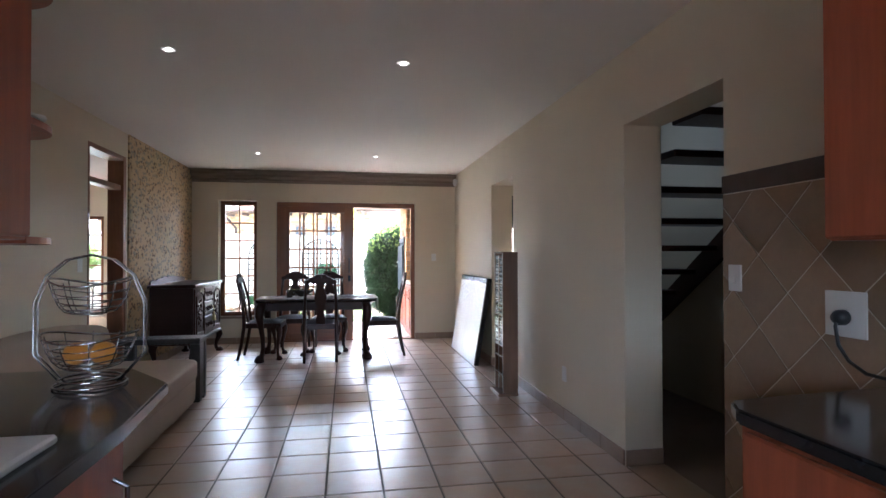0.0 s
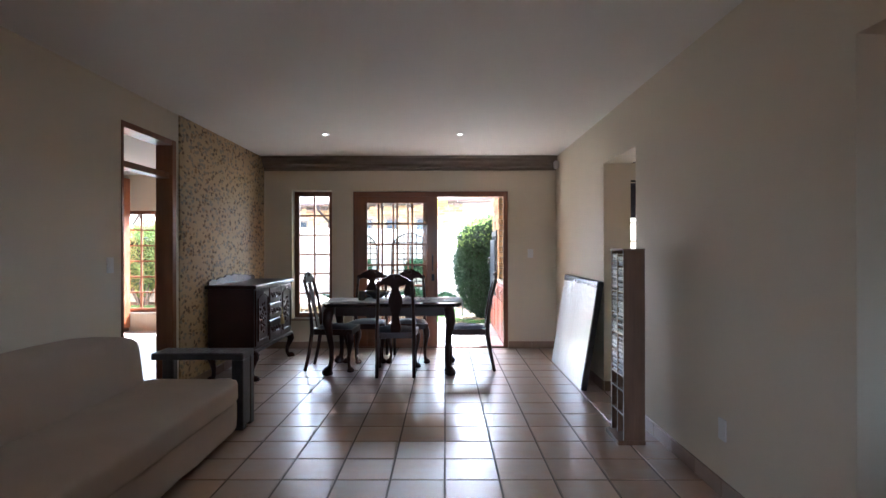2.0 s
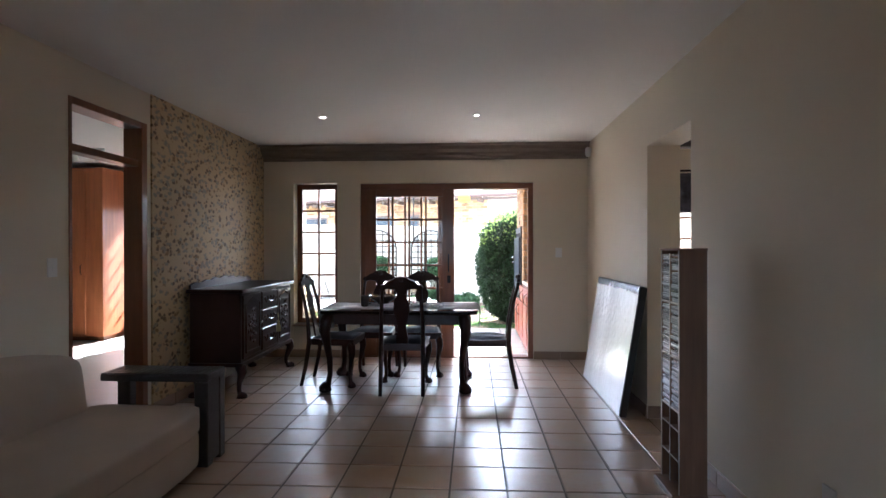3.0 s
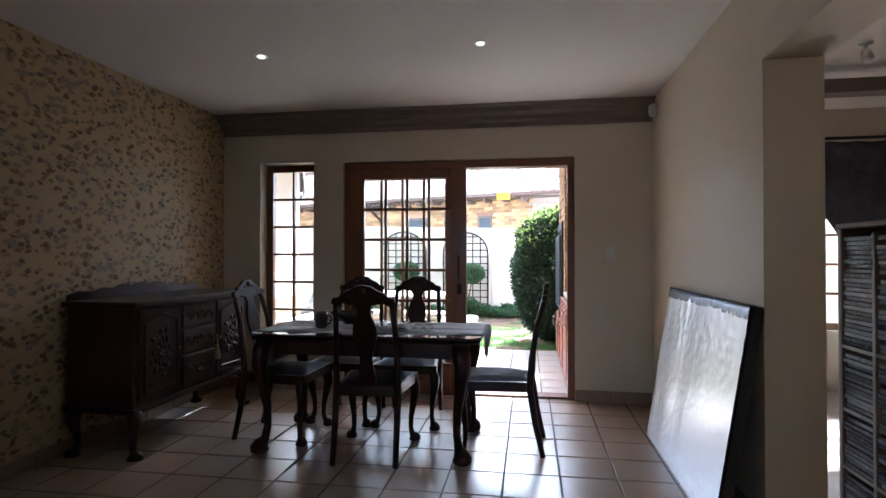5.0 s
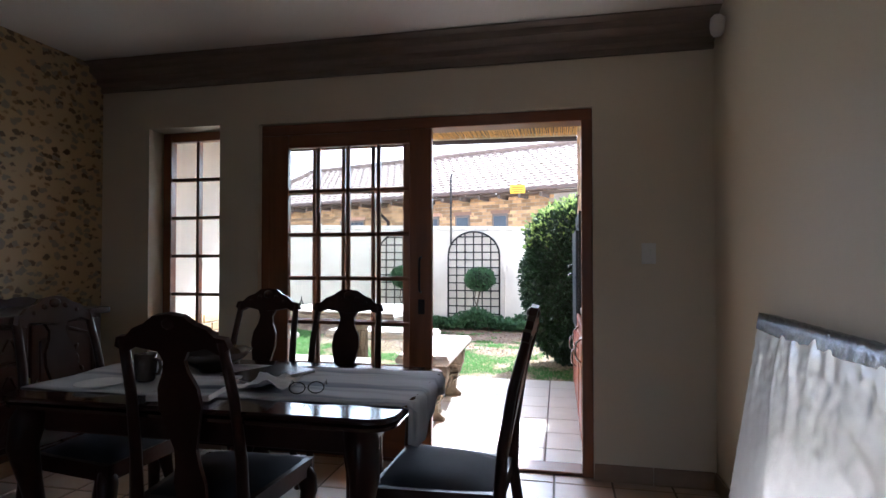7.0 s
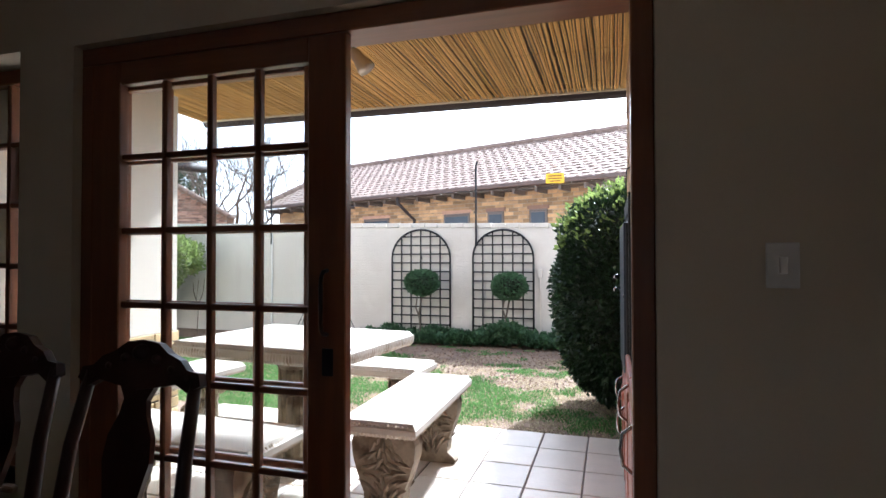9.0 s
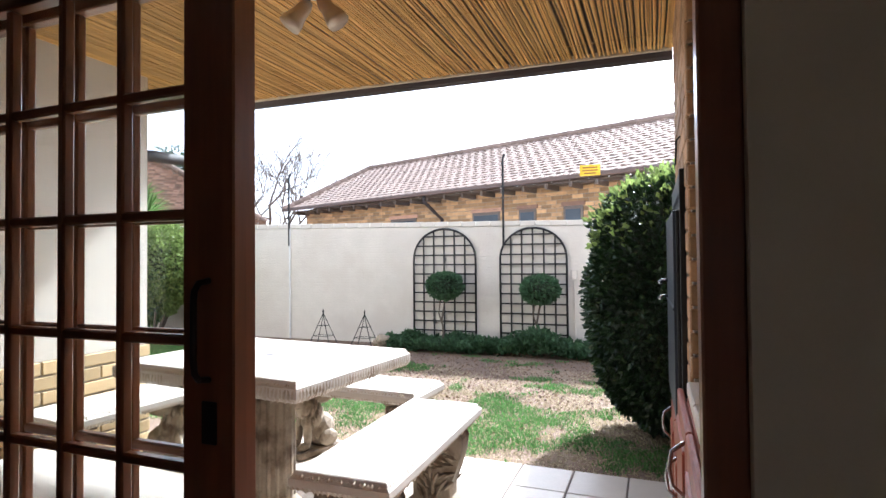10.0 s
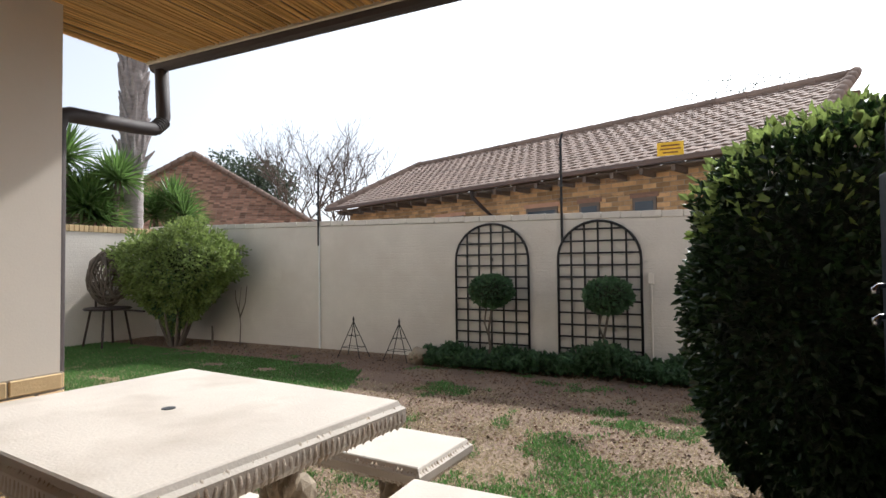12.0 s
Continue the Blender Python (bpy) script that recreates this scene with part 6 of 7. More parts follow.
scatter("young_foliage", LEAF_LIGHT, [(p + d.normalized() * 0.03 if isinstance(d, Vector) else p, d, s) for p, d, s in crown(1100, (0, 0, 1.02), (0.66, 0.80, 0.99), rng, 0.97, 0.12, 0.4)], 0.055, "light green young leaves", hedge, False, rng, "")

def tapered(spots):
    """Draws leaf spots in towards the stems below the broad top."""
    out = []
    for p, d, s in spots:
        k = min(1.0, 0.30 + 0.70 * max(0.0, (p.z - 0.25) / 1.05))
        out.append((Vector((p.x * k, p.y * k, p.z)), d, s))
    return out


bush = thing("garden_bush", (-7.36, 14.75, GROUND), "light green bush, broad on top, narrowing to bare stems", "shrub")
for _k in range(9):
    _a = 0.7 * _k
    part("stem", tube(bmesh.new(), [(0.08 * math.cos(_a), 0.08 * math.sin(_a), 0), (0.25 * math.cos(_a), 0.2 * math.sin(_a), 0.35), (0.45 * math.cos(_a), 0.32 * math.sin(_a), 0.95), (0.75 * math.cos(_a), 0.45 * math.sin(_a), 1.4)], [0.028, 0.02, 0.014, 0.008], 7), BARK, bush)
core((1.02, 0.62, 0.50), (0, 0, 1.38), 0.62, CORE_SHADE, bush)
scatter("crown", LEAF_LIGHT, tapered(crown(21000, (0, 0, 1.15), (1.27, 0.75, 0.86), rng, 0.62, 0.34, freq=3.4)), 0.06, "narrow light green leaves", bush, False, rng, "")
scatter("lower_crown", LEAF_BLUE, tapered(crown(4500, (0, 0, 0.85), (0.95, 0.55, 0.55), rng, 0.4, 0.35)), 0.06, "", bush, False, rng, "")

for _x, _z in ((-1.97, 0.90), (-0.56, 0.86)):
    top = thing("topiary", (_x, 15.12, GROUND), "small clipped ball-headed shrub on a bare stem", "topiary", "topiary by the trellises")
    part("stem", tube(bmesh.new(), [(-0.08, 0, 0), (-0.03, 0.01, 0.25), (-0.05, 0, 0.45), (0.02, 0, _z - 0.05)], [0.022, 0.017, 0.015, 0.012], 8), BARK, top, smooth=True)
    part("stem", tube(bmesh.new(), [(-0.05, 0, 0.40), (-0.10, 0, 0.55), (-0.06, 0, _z - 0.05)], [0.012, 0.01, 0.008], 7), BARK, top, smooth=True)
    core((0.25, 0.24, 0.18), (0, 0, _z + 0.05), 0.85, CORE_SHADE, top, 0.08)
    scatter("crown", LEAF_BLUE, crown(2600, (0, 0, _z + 0.05), (0.26, 0.25, 0.19), rng, 0.85, 0.08), 0.042, "dense grey-green leaves", top, False, rng, "")
cover = []
while len(cover) < 12000:
    _x, _y = -2.95 + 3.4 * rng.random(), 14.82 + 0.6 * rng.random()
    h = 0.07 + 0.09 * rng.random() + 0.22 * max(0, noise.noise(Vector((_x * 2.5, _y * 3, 2)))) + 0.16 * math.exp(-((_x + 0.62) / 0.35) ** 2)
    if abs(_y - 15.12) < 0.30 * (1 + 0.4 * noise.noise(Vector((_x * 3, 5, 0)))):
        cover.append((Vector((_x, _y, GROUND + h * rng.random() ** 0.5)), (rng.gauss(0, 0.6), rng.gauss(0, 0.6) - 0.3, 0.5), 0.6 + 0.7 * rng.random()))
scatter("ground_cover", LEAF_BLUE, cover, 0.075, "low dark green ground cover under the trellises", blade=False, rng=rng)
rock = thing("garden_rock", (-2.92, 14.95, GROUND), "rounded grey stone at the flower bed end", "rock")
_bm = bmesh.new()
bmesh.ops.create_icosphere(_bm, subdivisions=3, radius=0.13, matrix=pose(0, 0, 0.09))
for _v in _bm.verts:
    _v.co += _v.co.normalized() * 0.04 * noise.noise(_v.co * 9)
part("stone", _bm, OLD_SHADED_STONE, rock, smooth=True)
sap = thing("sapling", (-6.35, 15.15, GROUND), "thin bare leafless sapling against the wall", "sapling")
for _pts in ([(0, 0, 0), (0.02, 0, 0.35), (-0.02, 0, 0.6), (0.03, 0, 0.95)], [(0, 0, 0.45), (0.12, 0, 0.7), (0.16, 0, 0.98)], [(0.0, 0, 0.5), (-0.09, 0, 0.75), (-0.10, 0, 0.9)]):
    part("twig", tube(bmesh.new(), _pts, [0.010, 0.007, 0.005, 0.003][:len(_pts)], 6), BARK, sap)
stake = thing("garden_stake", (-6.75, 14.95, GROUND), "short dark wooden stake in the soil", "stake")
part("stake_body", tube(bmesh.new(), [(0, 0, 0), (0.01, 0, 0.2), (0, 0, 0.33)], [0.018, 0.016, 0.012], 7), BARK, stake)


def trellis(x0, x1, z1):
    """Black iron trellis with a round arched head."""
    w, r = x1 - x0, (x1 - x0) / 2
    ob = thing("trellis", ((x0 + x1) / 2, 15.46, GROUND), "black iron garden trellis with an arched top", "trellis", "arched trellises on the wall")
    zs = z1 - r * 0.92
    arch = [(-r, 0, 0), (-r, 0, zs)] + [(-r * math.cos(a), 0, zs + r * 0.92 * math.sin(a)) for a in (math.pi * k / 20 for k in range(1, 20))] + [(r, 0, zs), (r, 0, 0)]
    part("frame", tube(bmesh.new(), arch, 0.016, 8), IRON, ob, smooth=True)
    for i in range(1, 6):
        x = -r + w * i / 6
        top = zs + 0.92 * math.sqrt(max(0, r * r - x * x))
        part("upright", bx(x - 0.0115, x + 0.0115, -0.006, 0.006, 0, top), IRON, ob)
    z = 0.10
    while z < z1 - 0.08:
        hw = r if z < zs else math.sqrt(max(0, r * r - ((z - zs) / 0.92) ** 2))
        part("crossbar", bx(-hw, hw, -0.012, 0.0, z - 0.011, z + 0.011), IRON, ob)
        z += 0.145
    part("wall_fixing", bx(-0.01, 0.01, 0.0, 0.04, zs - 0.02, zs + 0.02), IRON, ob)


trellis(-2.62, -1.60, 1.81)
trellis(-1.215, -0.24, 1.79)
for _x in (-4.03, -3.28):
    ob = thing("plant_obelisk", (_x, 15.05, GROUND), "small pyramid plant support of thin iron rods", "plant support", "iron plant supports")
    for sx, sy in ((-1, -1), (1, -1), (1, 1), (-1, 1)):
        part("rod", tube(bmesh.new(), [(sx * 0.19, sy * 0.12, 0), (sx * 0.05, sy * 0.04, 0.36), (0, 0, 0.50)], 0.006, 6), IRON, ob)
    for z, k in ((0.14, 0.70), (0.30, 0.36)):
        part("ring", tube(bmesh.new(), [(sx * 0.19 * k, sy * 0.12 * k, z) for sx, sy in ((-1, -1), (1, -1), (1, 1), (-1, 1), (-1, -1))], 0.004, 6), IRON, ob)
    part("finial", tube(bmesh.new(), [(0, 0, 0.49), (0, 0, 0.53), (0, 0, 0.57)], [0.01, 0.014, 0.003], 8), IRON, ob)

# electric fence on the wall
fence = thing("security_fence", (0, 15.47, 0), "black fence posts on the wall carrying thin wires", "fence")
for _x, _z0, _z1 in ((-5.0, 1.55, 2.82), (-1.165, 1.50, 2.86), (2.7, 1.5, 2.84)):
    p = part("post", tube(bmesh.new(), [(_x, 0, _z0), (_x, 0, _z1 - 0.08), (_x + 0.015, 0.03, _z1)], 0.016, 8), IRON, fence)
    for _k in range(5):
        part("insulator", bx(_x - 0.02, _x + 0.02, -0.025, 0.0, 2.02 + 0.17 * _k, 2.05 + 0.17 * _k), BLACK, p)
for _k in range(5):
    part("wire", tube(bmesh.new(), [(-9.0, -0.01, 2.10 + 0.17 * _k), (-5.0, -0.01, 2.035 + 0.17 * _k), (-3.1, -0.01, 2.02 + 0.17 * _k), (-1.165, -0.01, 2.035 + 0.17 * _k), (2.7, -0.01, 2.03 + 0.17 * _k), (4.8, -0.01, 2.0 + 0.17 * _k)], 0.0014, 4), STEEL, fence)
cond = thing("conduit_pipe", (-4.99, 15.478, GROUND), "thin white conduit running up the garden wall", "pipe")
part("pipe", tube(bmesh.new(), [(0, 0, 0), (0, 0, 1.9)], 0.014, 8), WHITE, cond)
jb = thing("junction_box", (-0.135, 15.47, 0), "small grey junction box with conduit on the wall", "junction box")
part("box", bx(-0.032, 0.032, -0.03, 0.03, 0.99, 1.12, bevel=0.006), PLASTER_OUT, jb)
part("pipe", tube(bmesh.new(), [(0, 0.01, GROUND), (0, 0.01, 0.98)], 0.011, 8), PLASTER_OUT, jb)
sign = thing("warning_sign", (0.10, 15.45, 2.52), "small yellow warning sign hanging on the fence wires", "sign")
YELLOW = mat("yellow_sign_plate", (0.85, 0.52, 0.02), rough=0.45, var=0.06, scale=5)
part("plate", bx(-0.14, 0.14, -0.003, 0.003, -0.07, 0.085, bevel=0.002), YELLOW, sign)
for _k, (_w, _z) in enumerate(((0.20, 0.045), (0.22, 0.005), (0.16, -0.035))):
    part("lettering_bar", bx(-_w / 2, _w / 2, -0.006, -0.0035, _z - 0.008, _z + 0.008), mat("dark_sign_ink", (0.25, 0.10, 0.02), rough=0.6) if _k == 0 else MATS["dark_sign_ink"], sign)

# ---- neighbouring house with tiled roof ----
EAVE = 2.8
nb = thing("neighbour_house", (0.72, 17.57, 0), "face-brick neighbouring house with brown tiled gable roof", "house", turn=180 - 19.3)
# local x runs along the eave away from its nearer end, local -y is away from the garden
part("wall", bx(0.15, 10.3, -6.5, -0.5, -0.05, EAVE - 0.02), MORTAR, nb, "face-brick wall")
YB = mat("mottled_yellow_red_brick", (0.42, 0.26, 0.13), rough=0.85, var=0.3, scale=9, fine=80, bump=0.3, random_tint=0.42)
_verts = bmesh.new()
for _c in range(12):
    for _i in range(44):
        _u = 0.15 + 0.232 * _i + (0.116 if _c % 2 else 0)
        box(_verts, _u, min(_u + 0.220, 10.3), -0.505, -0.492, 1.82 + 0.083 * _c, 1.893 + 0.083 * _c)
_o = part("brickwork", _verts, YB, nb, "mottled yellow and red face bricks")
_o["kind"] = "stuff"
RDG, ZR, X_L, X_R = 3.5, 4.50, 10.65, -0.95


def roof_face(corners, courses, pitch):
    """Interlocking tiles on a sloped quad (eave a-b, ridge d-c): each course a lip, each tile a roll."""
    a, b, c, d = [Vector(v) for v in corners]
    bm = bmesh.new()
    nrm = (b - a).cross(d - a).normalized()
    if nrm.z < 0:
        nrm = -nrm
    for k in range(courses):
        t0, t1 = k / courses, (k + 1.12) / courses
        l0, r0, l1, r1 = a.lerp(d, t0), b.lerp(c, t0), a.lerp(d, min(1, t1)), b.lerp(c, min(1, t1))
        n = max(2, int((r0 - l0).length / pitch))
        off = 0.5 if k % 2 else 0.0
        prof = ((0.0, 0.0), (0.18, 0.013), (0.36, 0.016), (0.54, 0.004), (0.98, 0.0))
        for i in range(n):
            lo, hi, low2 = [], [], []
            for f, z in prof:
                s = min(1.0, max(0.0, (i + f + off * 0.5) / n))
                p0, p1 = l0.lerp(r0, s), l1.lerp(r1, s)
                lo.append(bm.verts.new(p0 + nrm * (z + 0.022)))
                hi.append(bm.verts.new(p1 + nrm * (z + 0.004)))
                low2.append(bm.verts.new(p0 + nrm * (z * 0.3 + 0.005)))
            for q in range(len(prof) - 1):
                bm.faces.new((lo[q], lo[q + 1], hi[q + 1], hi[q]))
                bm.faces.new((low2[q], low2[q + 1], lo[q + 1], lo[q]))
    return bm


rf = part("roof", bx(X_R + 0.1, 10.4, -0.45, -0.05, EAVE - 0.06, EAVE - 0.035), BEAM, nb, "brown tiled gable roof")
_s = roof_face([(X_R, 0.0, EAVE), (X_L, 0.0, EAVE), (X_L, -RDG, ZR), (X_R, -RDG, ZR)], 19, 0.26)
_o = part("roof_tiles", _s, ROOF_TILE, rf, "overlapping brown concrete roof tiles", smooth=False)
_o["kind"] = "stuff"
_s = roof_face([(X_R, -2 * RDG, EAVE), (X_L, -2 * RDG, EAVE), (X_L, -RDG, ZR), (X_R, -RDG, ZR)], 8, 0.6)
_o = part("roof_tiles_back", _s, ROOF_TILE, rf)
_o["kind"] = "stuff"


def ridge_run(p, q, n, parent):
    p, q = Vector(p), Vector(q)
    for i in range(n):
        a, b = p.lerp(q, i / n), p.lerp(q, (i + 1.15) / n)
        part("ridge_tile", tube(bmesh.new(), [a, a.lerp(b, 0.9), b], [0.105, 0.095, 0.09], 8), ROOF_TILE, parent, smooth=True)


ridge_run((X_R, -RDG, ZR + 0.02), (X_L, -RDG, ZR + 0.02), 20, rf)
ridge_run((X_L, 0.02, EAVE + 0.05), (X_L, -RDG, ZR + 0.05), 12, rf)
ridge_run((X_R, 0.02, EAVE + 0.05), (X_R, -RDG, ZR + 0.05), 12, rf)
_bm = plate(bmesh.new(), [(-0.5, EAVE - 0.05), (-2 * RDG + 0.5, EAVE - 0.05), (-RDG, ZR - 0.03)], 0.2, Matrix.Rotation(radians(90), 4, "Z"))
part("gable", _bm, MORTAR, nb, "brick gable end", at=pose(0.35, 0, 0))
_bm = plate(bmesh.new(), [(-0.5, EAVE - 0.05), (-2 * RDG + 0.5, EAVE - 0.05), (-RDG, ZR - 0.03)], 0.2, Matrix.Rotation(radians(90), 4, "Z"))
part("gable", _bm, MORTAR, nb, "brick gable end", at=pose(10.3, 0, 0))
part("gutter", bx(X_R - 0.02, 10.66, 0.02, 0.13, EAVE - 0.03, EAVE + 0.055, bevel=0.01), mat("brown_gutter", (0.11, 0.07, 0.055), rough=0.5), nb, "brown house gutter")
for _i in range(20):
    part("rafter_end", bx(0.25 + 0.52 * _i, 0.31 + 0.52 * _i, -0.48, 0.0, EAVE - 0.15, EAVE - 0.05), BEAM, nb)
for _x, _w in ((1.30, 0.42), (2.35, 0.42), (3.25, 0.75), (5.75, 0.9)):
    w = part("window", bx(_x, _x + _w, -0.52, -0.47, 1.75, 2.34, bevel=0.004), BEAM, nb, "dark-framed window")
    p = part("pane", bx(_x + 0.05, _x + _w - 0.05, -0.47, -0.464, 1.80, 2.27), mat("dim_window_glass", (0.05, 0.06, 0.075), rough=0.08, var=0.2, bump=0.0) if _x == 1.30 else MATS["dim_window_glass"], w)
    part("lintel", bx(_x - 0.04, _x + _w + 0.04, -0.49, -0.462, 2.34, 2.42), RED_BRICK, w)
part("downpipe", tube(bmesh.new(), [(5.0, 0.06, EAVE - 0.02), (5.0, 0.05, EAVE - 0.16), (4.92, -0.2, EAVE - 0.38), (4.88, -0.44, EAVE - 0.55), (4.88, -0.44, 1.2)], 0.04, 10), GUTTER, nb, smooth=True)
part("wall_lamp", lathe(bmesh.new(), [(0.03, 0.0), (0.07, 0.02), (0.06, 0.09), (0.02, 0.11)], 14, (7.4, -0.42, 2.18)), WHITE, nb, smooth=True)

# ---- gabled house, trees and palm beyond the side wall ----
gb = thing("gabled_house", (-18.6, 24.0, 0), "red-brown brick house gable with tiled verge", "house", turn=38)
part("gable_wall", plate(bmesh.new(), [(-4.5, -0.1), (4.5, -0.1), (4.5, 3.1), (0.0, 5.75), (-4.5, 3.1)], 0.25), MORTAR, gb, "brick gable wall")
_bm = bmesh.new()
for _c in range(52):
    z = 1.5 + 0.083 * _c
    hw = 4.5 if z < 3.0 else (5.75 - z - 0.06) / 2.65 * 4.5
    _u = -hw + (0.116 if _c % 2 else 0)
    while _u < hw - 0.1:
        if -4.4 < _u:
            box(_bm, _u, min(hw, _u + 0.220), -0.012, 0.0, z, z + 0.073)
        _u += 0.232
_o = part("brickwork", _bm, RED_BRICK, gb, "red and buff face bricks")
_o["kind"] = "stuff"
for _s in (-1, 1):
    _bm = plate(bmesh.new(), [(0, 5.75), (_s * 4.8, 2.92), (_s * 4.8, 3.06), (0, 5.92)], 8.0, pose(0, -0.12, 0))
    part("roof_slope", _bm, ROOF_TILE, gb, "tiled roof slope")
    for _i in range(18):
        a, b = Vector((_s * 4.8 * _i / 18, -0.12, 5.9 - 2.86 * _i / 18)), Vector((_s * 4.8 * (_i + 1.1) / 18, -0.12, 5.9 - 2.86 * (_i + 1.1) / 18))
        part("verge_tile", tube(bmesh.new(), [a, b], [0.10, 0.115], 8), ROOF_TILE, gb, smooth=True)
aerial = thing("aerial_pole", (-14.8, 17.2, 0), "thin dark pole behind the garden wall", "pole")
part("pole", tube(bmesh.new(), [(0, 0, 0), (0, 0, 3.6)], 0.03, 8), IRON, aerial)


def bare_tree(at, height, seed, label):
    ob = thing("bare_tree", at, label, "tree")
    r2 = random.Random(seed)
    bm = bmesh.new()

    def grow(p, d, length, r, depth):
        pts, rad, q = [p], [r], p
        for k in range(3):
            d = (d + Vector((r2.gauss(0, 0.11), r2.gauss(0, 0.11), r2.gauss(0.08, 0.08)))).normalized()
            q = q + d * length / 3
            pts.append(q)
            rad.append(r * (1 - 0.14 * (k + 1)))
        tube(bm, pts, rad, 7 if depth < 2 else 4, depth < 1)
        if depth < 6:
            for k in range(3 if depth < 5 else 2):
                a = Vector((r2.gauss(0, 1), r2.gauss(0, 1), r2.gauss(0.25, 0.5))).normalized()
                grow(pts[-1 - (k % 2)], (d * 0.75 + a * 0.7).normalized(), length * r2.uniform(0.62, 0.8), r * 0.58, depth + 1)

    t = part("trunk", tube(bmesh.new(), [(0, 0, -0.1), (0.03, 0, height * 0.16), (0, 0.02, height * 0.30)], [0.26, 0.2, 0.17], 10), BARK, ob, smooth=True)
    for k in range(7):
        a = 0.9 * k
        grow(Vector((0, 0, height * (0.20 + 0.015 * k))), Vector((1.15 * math.cos(a), 1.15 * math.sin(a), 0.9)).normalized(), height * 0.28, 0.10, 1)
    part("crown", bm, BARK, ob, "leafless grey branches", smooth=True)


bare_tree((-17.1, 30.0, 0), 8.3, 4, "leafless grey tree with fine spreading branches")
rng = random.Random(31)
DUSK = mat("dark_evergreen_leaf", (0.06, 0.085, 0.05), rough=0.6, var=0.35, scale=2, random_tint=0.4)
leafy(DUSK)
ever = thing("evergreen_tree", (-25.0, 32.5, 0.3), "dark evergreen tree behind the brick gable", "tree")
part("trunk", tube(bmesh.new(), [(0, 0, -0.1), (0.1, 0, 2.5), (0, 0.1, 5.0)], [0.3, 0.22, 0.12], 9), BARK, ever)
for _c, _r in (((-1.6, 0, 6.4), (1.7, 1.5, 1.6)), ((0.6, 0.2, 6.2), (1.5, 1.4, 1.2)), ((2.4, 0, 5.6), (1.4, 1.3, 1.2)), ((0, 0, 4.6), (2.6, 1.8, 1.3))):
    scatter("crown", DUSK, crown(2300, _c, _r, rng, 0.25, 0.6, freq=3.4), 0.17, "dark green foliage clump", ever, False, rng, "")
far = thing("far_tree", (1.9, 31.0, 0), "thin leafy treetop showing over the neighbour roof", "tree")
part("trunk", tube(bmesh.new(), [(0, 0, -0.1), (0, 0, 6.5)], [0.2, 0.06], 8), BARK, far)
scatter("crown", DUSK, crown(900, (0, 0, 7.1), (2.6, 1.5, 0.7), rng, 0.2, 0.7, freq=4.0), 0.09, "sparse leaves", far, False, rng, "")

palm = thing("palm_tree", (-10.6, 16.15, 0), "tall palm with pale ringed trunk and old leaf bases", "palm")
PALMBARK = mat("pale_palm_trunk", (0.33, 0.29, 0.275), rough=0.85, var=0.4, scale=5, fine=40, bump=0.6, stretch=(1, 1, 4), dist=0.02)
part("trunk", lathe(bmesh.new(), [((0.185 if z < 3.4 else 0.21) + 0.010 * (k % 2), z) for k, z in enumerate([i * 0.13 for i in range(49)])], 28), PALMBARK, palm, "pale ringed palm trunk", smooth=True)
for _k in range(70):
    _a, _z = _k * 2.4, 3.25 + 0.042 * _k
    _d = Vector((math.cos(_a), math.sin(_a), 0))
    part("leaf_base", tube(bmesh.new(), [_d * 0.17 + Vector((0, 0, _z)), _d * 0.235 + Vector((0, 0, _z + 0.2)), _d * (0.25 + 0.05 * (_k % 4)) + Vector((0, 0, _z + 0.40 + 0.10 * (_k % 3)))], [0.08, 0.055, 0.016], 6), PALMBARK, palm)
for _k in range(6):
    _a = 1.05 * _k
    _d = Vector((math.cos(_a), math.sin(_a), 0))
    part("frond", tube(bmesh.new(), [Vector((0, 0, 6.2)), _d * 0.5 + Vector((0, 0, 7.1)), _d * 1.2 + Vector((0, 0, 7.7)), _d * 2.0 + Vector((0, 0, 7.8))], [0.04, 0.03, 0.02, 0.01], 6), BARK, palm)
YUCCA = mat("sword_leaf", (0.11, 0.19, 0.05), rough=0.45, var=0.3, scale=3, random_tint=0.35)
leafy(YUCCA)


def yucca(x, y, heads, label):
    ob = thing("yucca_plant", (x, y, 0), label, "yucca", "yuccas behind the wall")
    for hx, hy, hz, n, ln in heads:
        part("stem", tube(bmesh.new(), [(hx * 0.5, hy * 0.5, -0.1), (hx * 0.8, hy * 0.8, hz * 0.6), (hx, hy, hz)], [0.09, 0.07, 0.06], 8), BARK, ob)
        verts, faces = [], []
        for i in range(n):
            a, e = i * 2.39996, -0.5 + 1.9 * (i / n)
            d = Vector((math.cos(a) * math.cos(e), math.sin(a) * math.cos(e), math.sin(e)))
            s = d.cross(Vector((0, 0, 1)))
            s = s.normalized() * 0.022 if s.length > 0.01 else Vector((0.022, 0, 0))
            L = ln * rng.uniform(0.8, 1.1)
            p = Vector((hx, hy, hz))
            m = p + d * L * 0.55
            t = p + d * L + Vector((0, 0, -0.10 * L * math.cos(e)))
            b = len(verts)
            up = Vector((0, 0, 0.010))
            verts += [p - s, p + s, m - s * 1.2 + up, m + s * 1.2 + up, t, m - up]
            faces += [(b, b + 1, b + 3), (b, b + 3, b + 5), (b, b + 5, b + 2), (b + 2, b + 5, b + 4), (b + 5, b + 3, b + 4)]
        me = bpy.data.meshes.new("leaf_rosette")
        me.from_pydata(verts, [], faces)
        me.materials.append(YUCCA)
        o = new("leaf_rosette", me)
        o.parent = ob


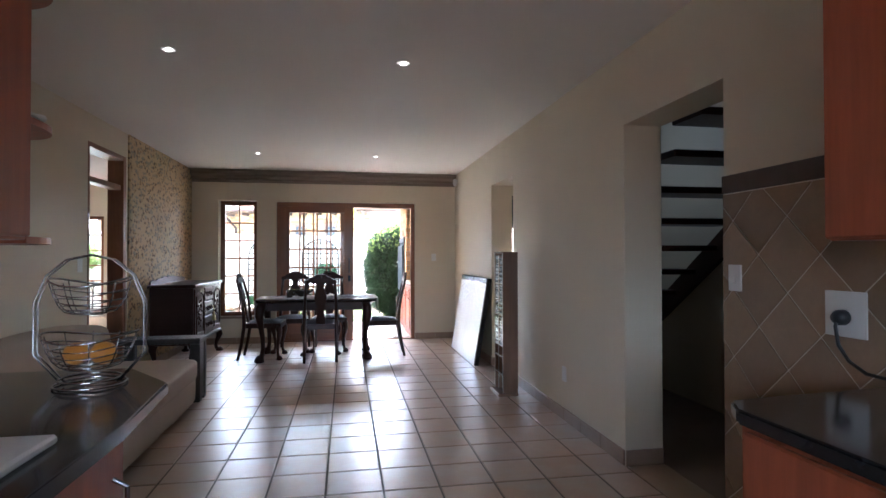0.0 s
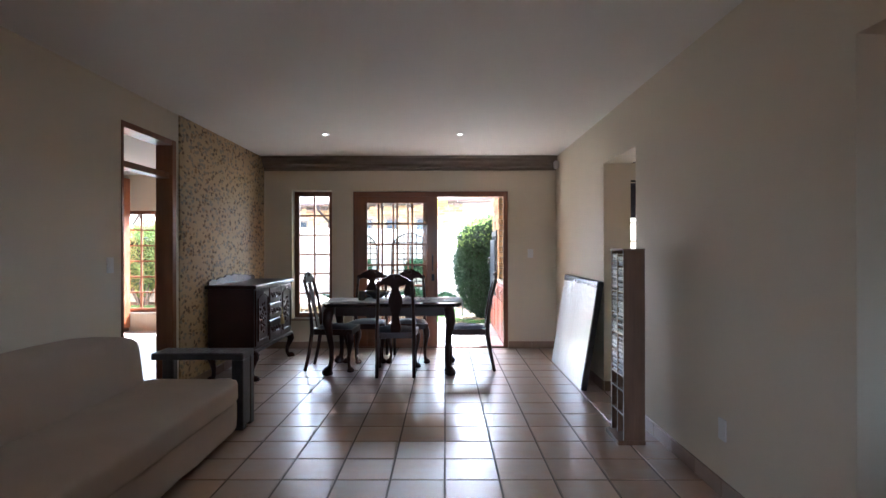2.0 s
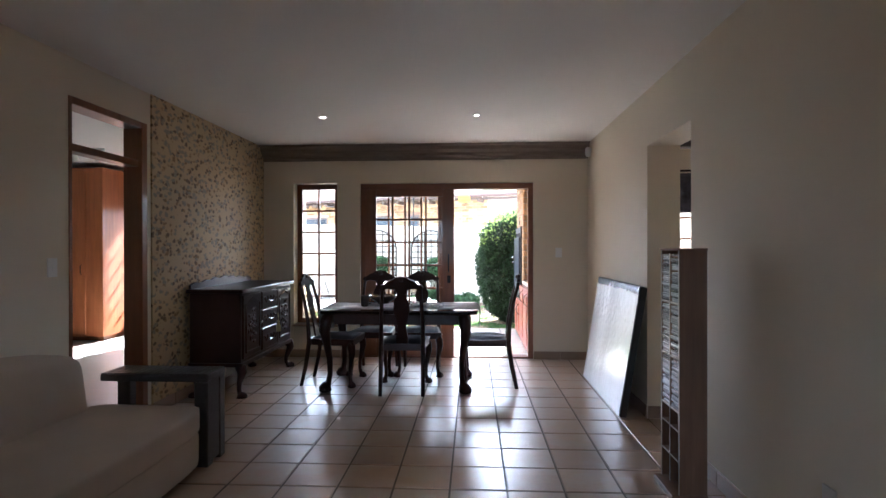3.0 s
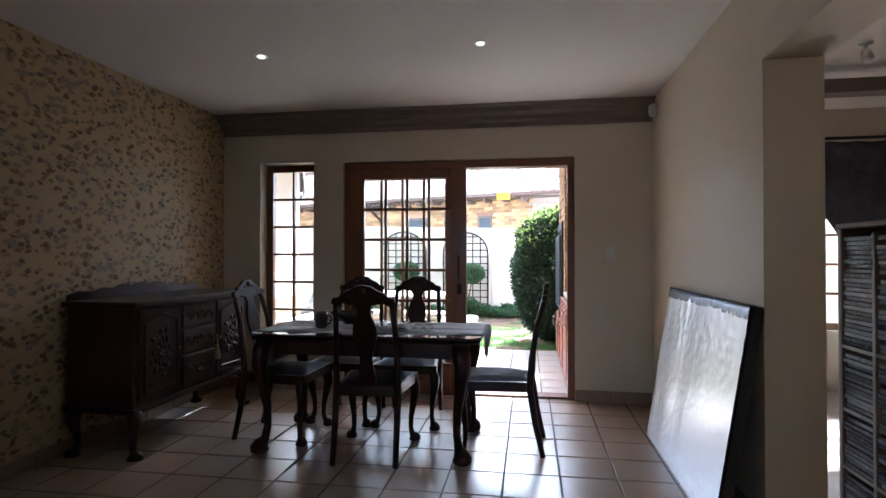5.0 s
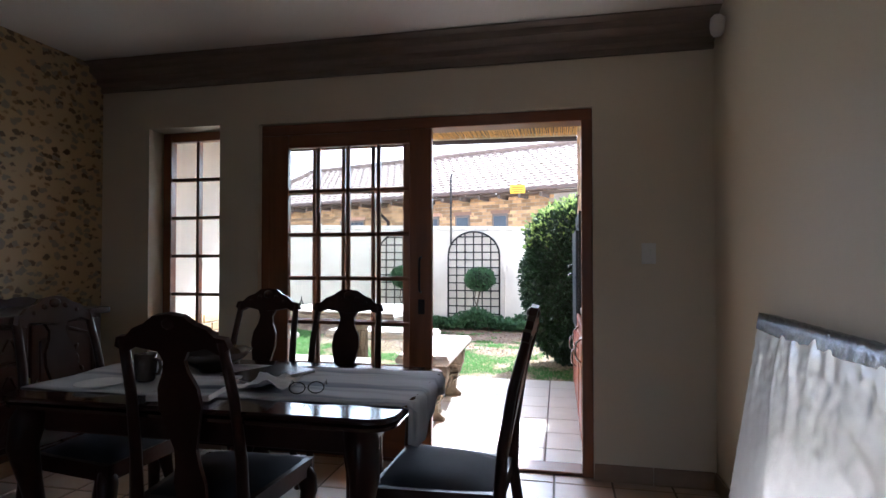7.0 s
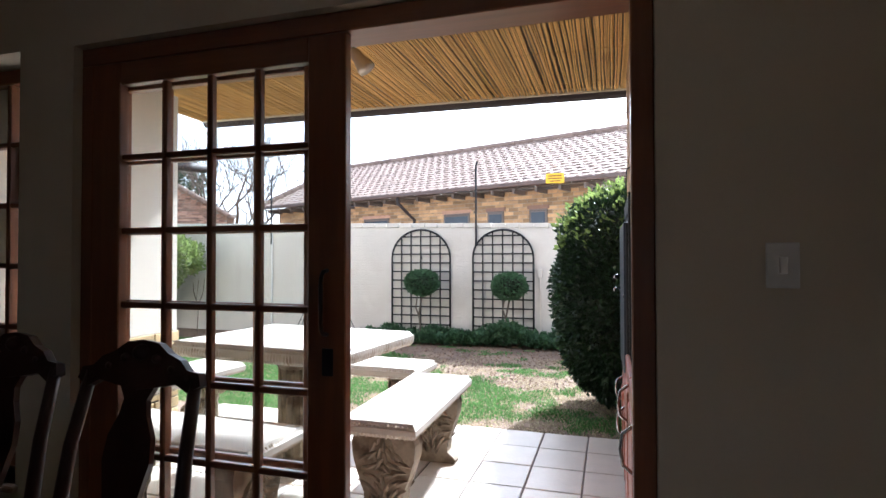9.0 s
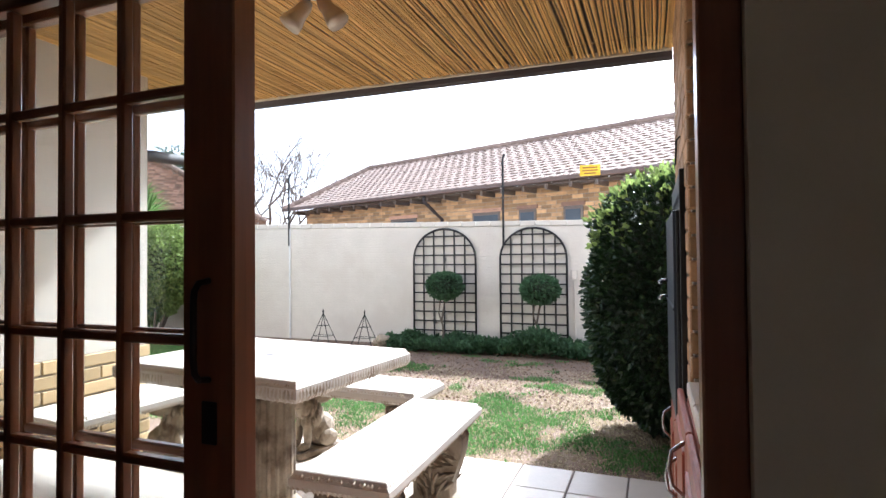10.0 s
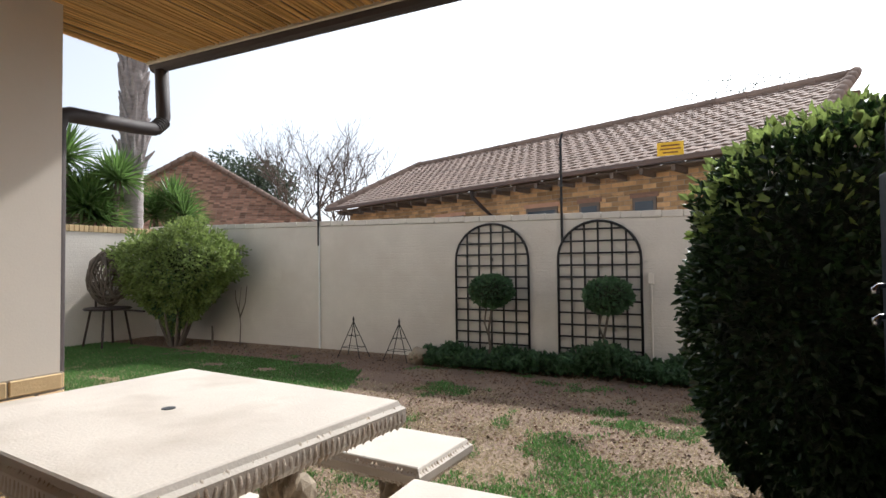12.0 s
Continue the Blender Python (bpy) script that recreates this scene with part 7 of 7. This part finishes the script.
yucca(-10.9, 14.6, [(0, 0, 2.9, 150, 0.85), (0.5, 0.4, 2.4, 140, 0.8), (-0.5, 0.2, 3.6, 140, 0.8), (0.1, -0.3, 3.3, 150, 0.85), (-0.2, 0.5, 2.6, 140, 0.8)], "spiky green yucca clump behind the wall")
yucca(-10.4, 15.15, [(0, 0, 2.5, 150, 0.8), (0.3, 0.35, 3.0, 140, 0.75), (-0.2, -0.4, 3.4, 140, 0.8), (0.1, 0.1, 2.2, 150, 0.75)], "spiky green yucca with several heads beside the palm")
yucca(-11.75, 17.4, [(0.75, 0.3, 2.45, 160, 0.8), (0.35, 0.3, 2.8, 160, 0.85), (0.1, 0, 2.5, 150, 0.8), (-0.5, -0.3, 2.9, 150, 0.8), (-0.9, -0.5, 3.4, 140, 0.8)], "spiky green yucca heads behind the palm trunk")

nest = thing("garden_chair", (-8.36, 14.25, GROUND), "rusty metal garden chair with a round seat", "chair")
RUST = mat("dark_rusty_metal", (0.055, 0.04, 0.035), rough=0.7, metal=0.4, var=0.4, scale=20)
part("seat", lathe(bmesh.new(), [(0.02, 0.44), (0.24, 0.445), (0.26, 0.46), (0.24, 0.475), (0.02, 0.47)], 24), RUST, nest)
for _k in range(4):
    _a = 0.8 + 1.57 * _k
    part("leg", tube(bmesh.new(), [(0.18 * math.cos(_a), 0.18 * math.sin(_a), 0.45), (0.26 * math.cos(_a), 0.26 * math.sin(_a), 0.0)], 0.013, 7), RUST, nest)
part("side_arm", tube(bmesh.new(), [(0.2, 0, 0.455), (0.62, 0.05, 0.44)], 0.012, 6), RUST, nest)
part("back_rod", tube(bmesh.new(), [(-0.24, 0.0, 0.45), (-0.26, 0.0, 0.80)], 0.014, 6), RUST, nest)
nest.scale = (1.35, 1.35, 1.35)
ball = thing("wicker_ball", (-8.34, 14.25, GROUND + 0.64), "loose grey ball of woven dry vines on chair", "wicker ball")
ball.scale = (1.15, 1.15, 1.15)
for _k in range(34):
    _q = Euler((rng.uniform(0, 6.28), rng.uniform(0, 6.28), rng.uniform(0, 6.28))).to_matrix()
    _rr = rng.uniform(0.22, 0.30)
    part("vine", tube(bmesh.new(), [Vector((0, 0, 0.42)) + Matrix.Diagonal((1.0, 0.9, 1.35)) @ (_q @ Vector((_rr * math.cos(a), _rr * math.sin(a), 0.05 * math.sin(3 * a)))) for a in (2 * math.pi * k / 18 for k in range(19))], 0.011, 5, False), BARK, ball)
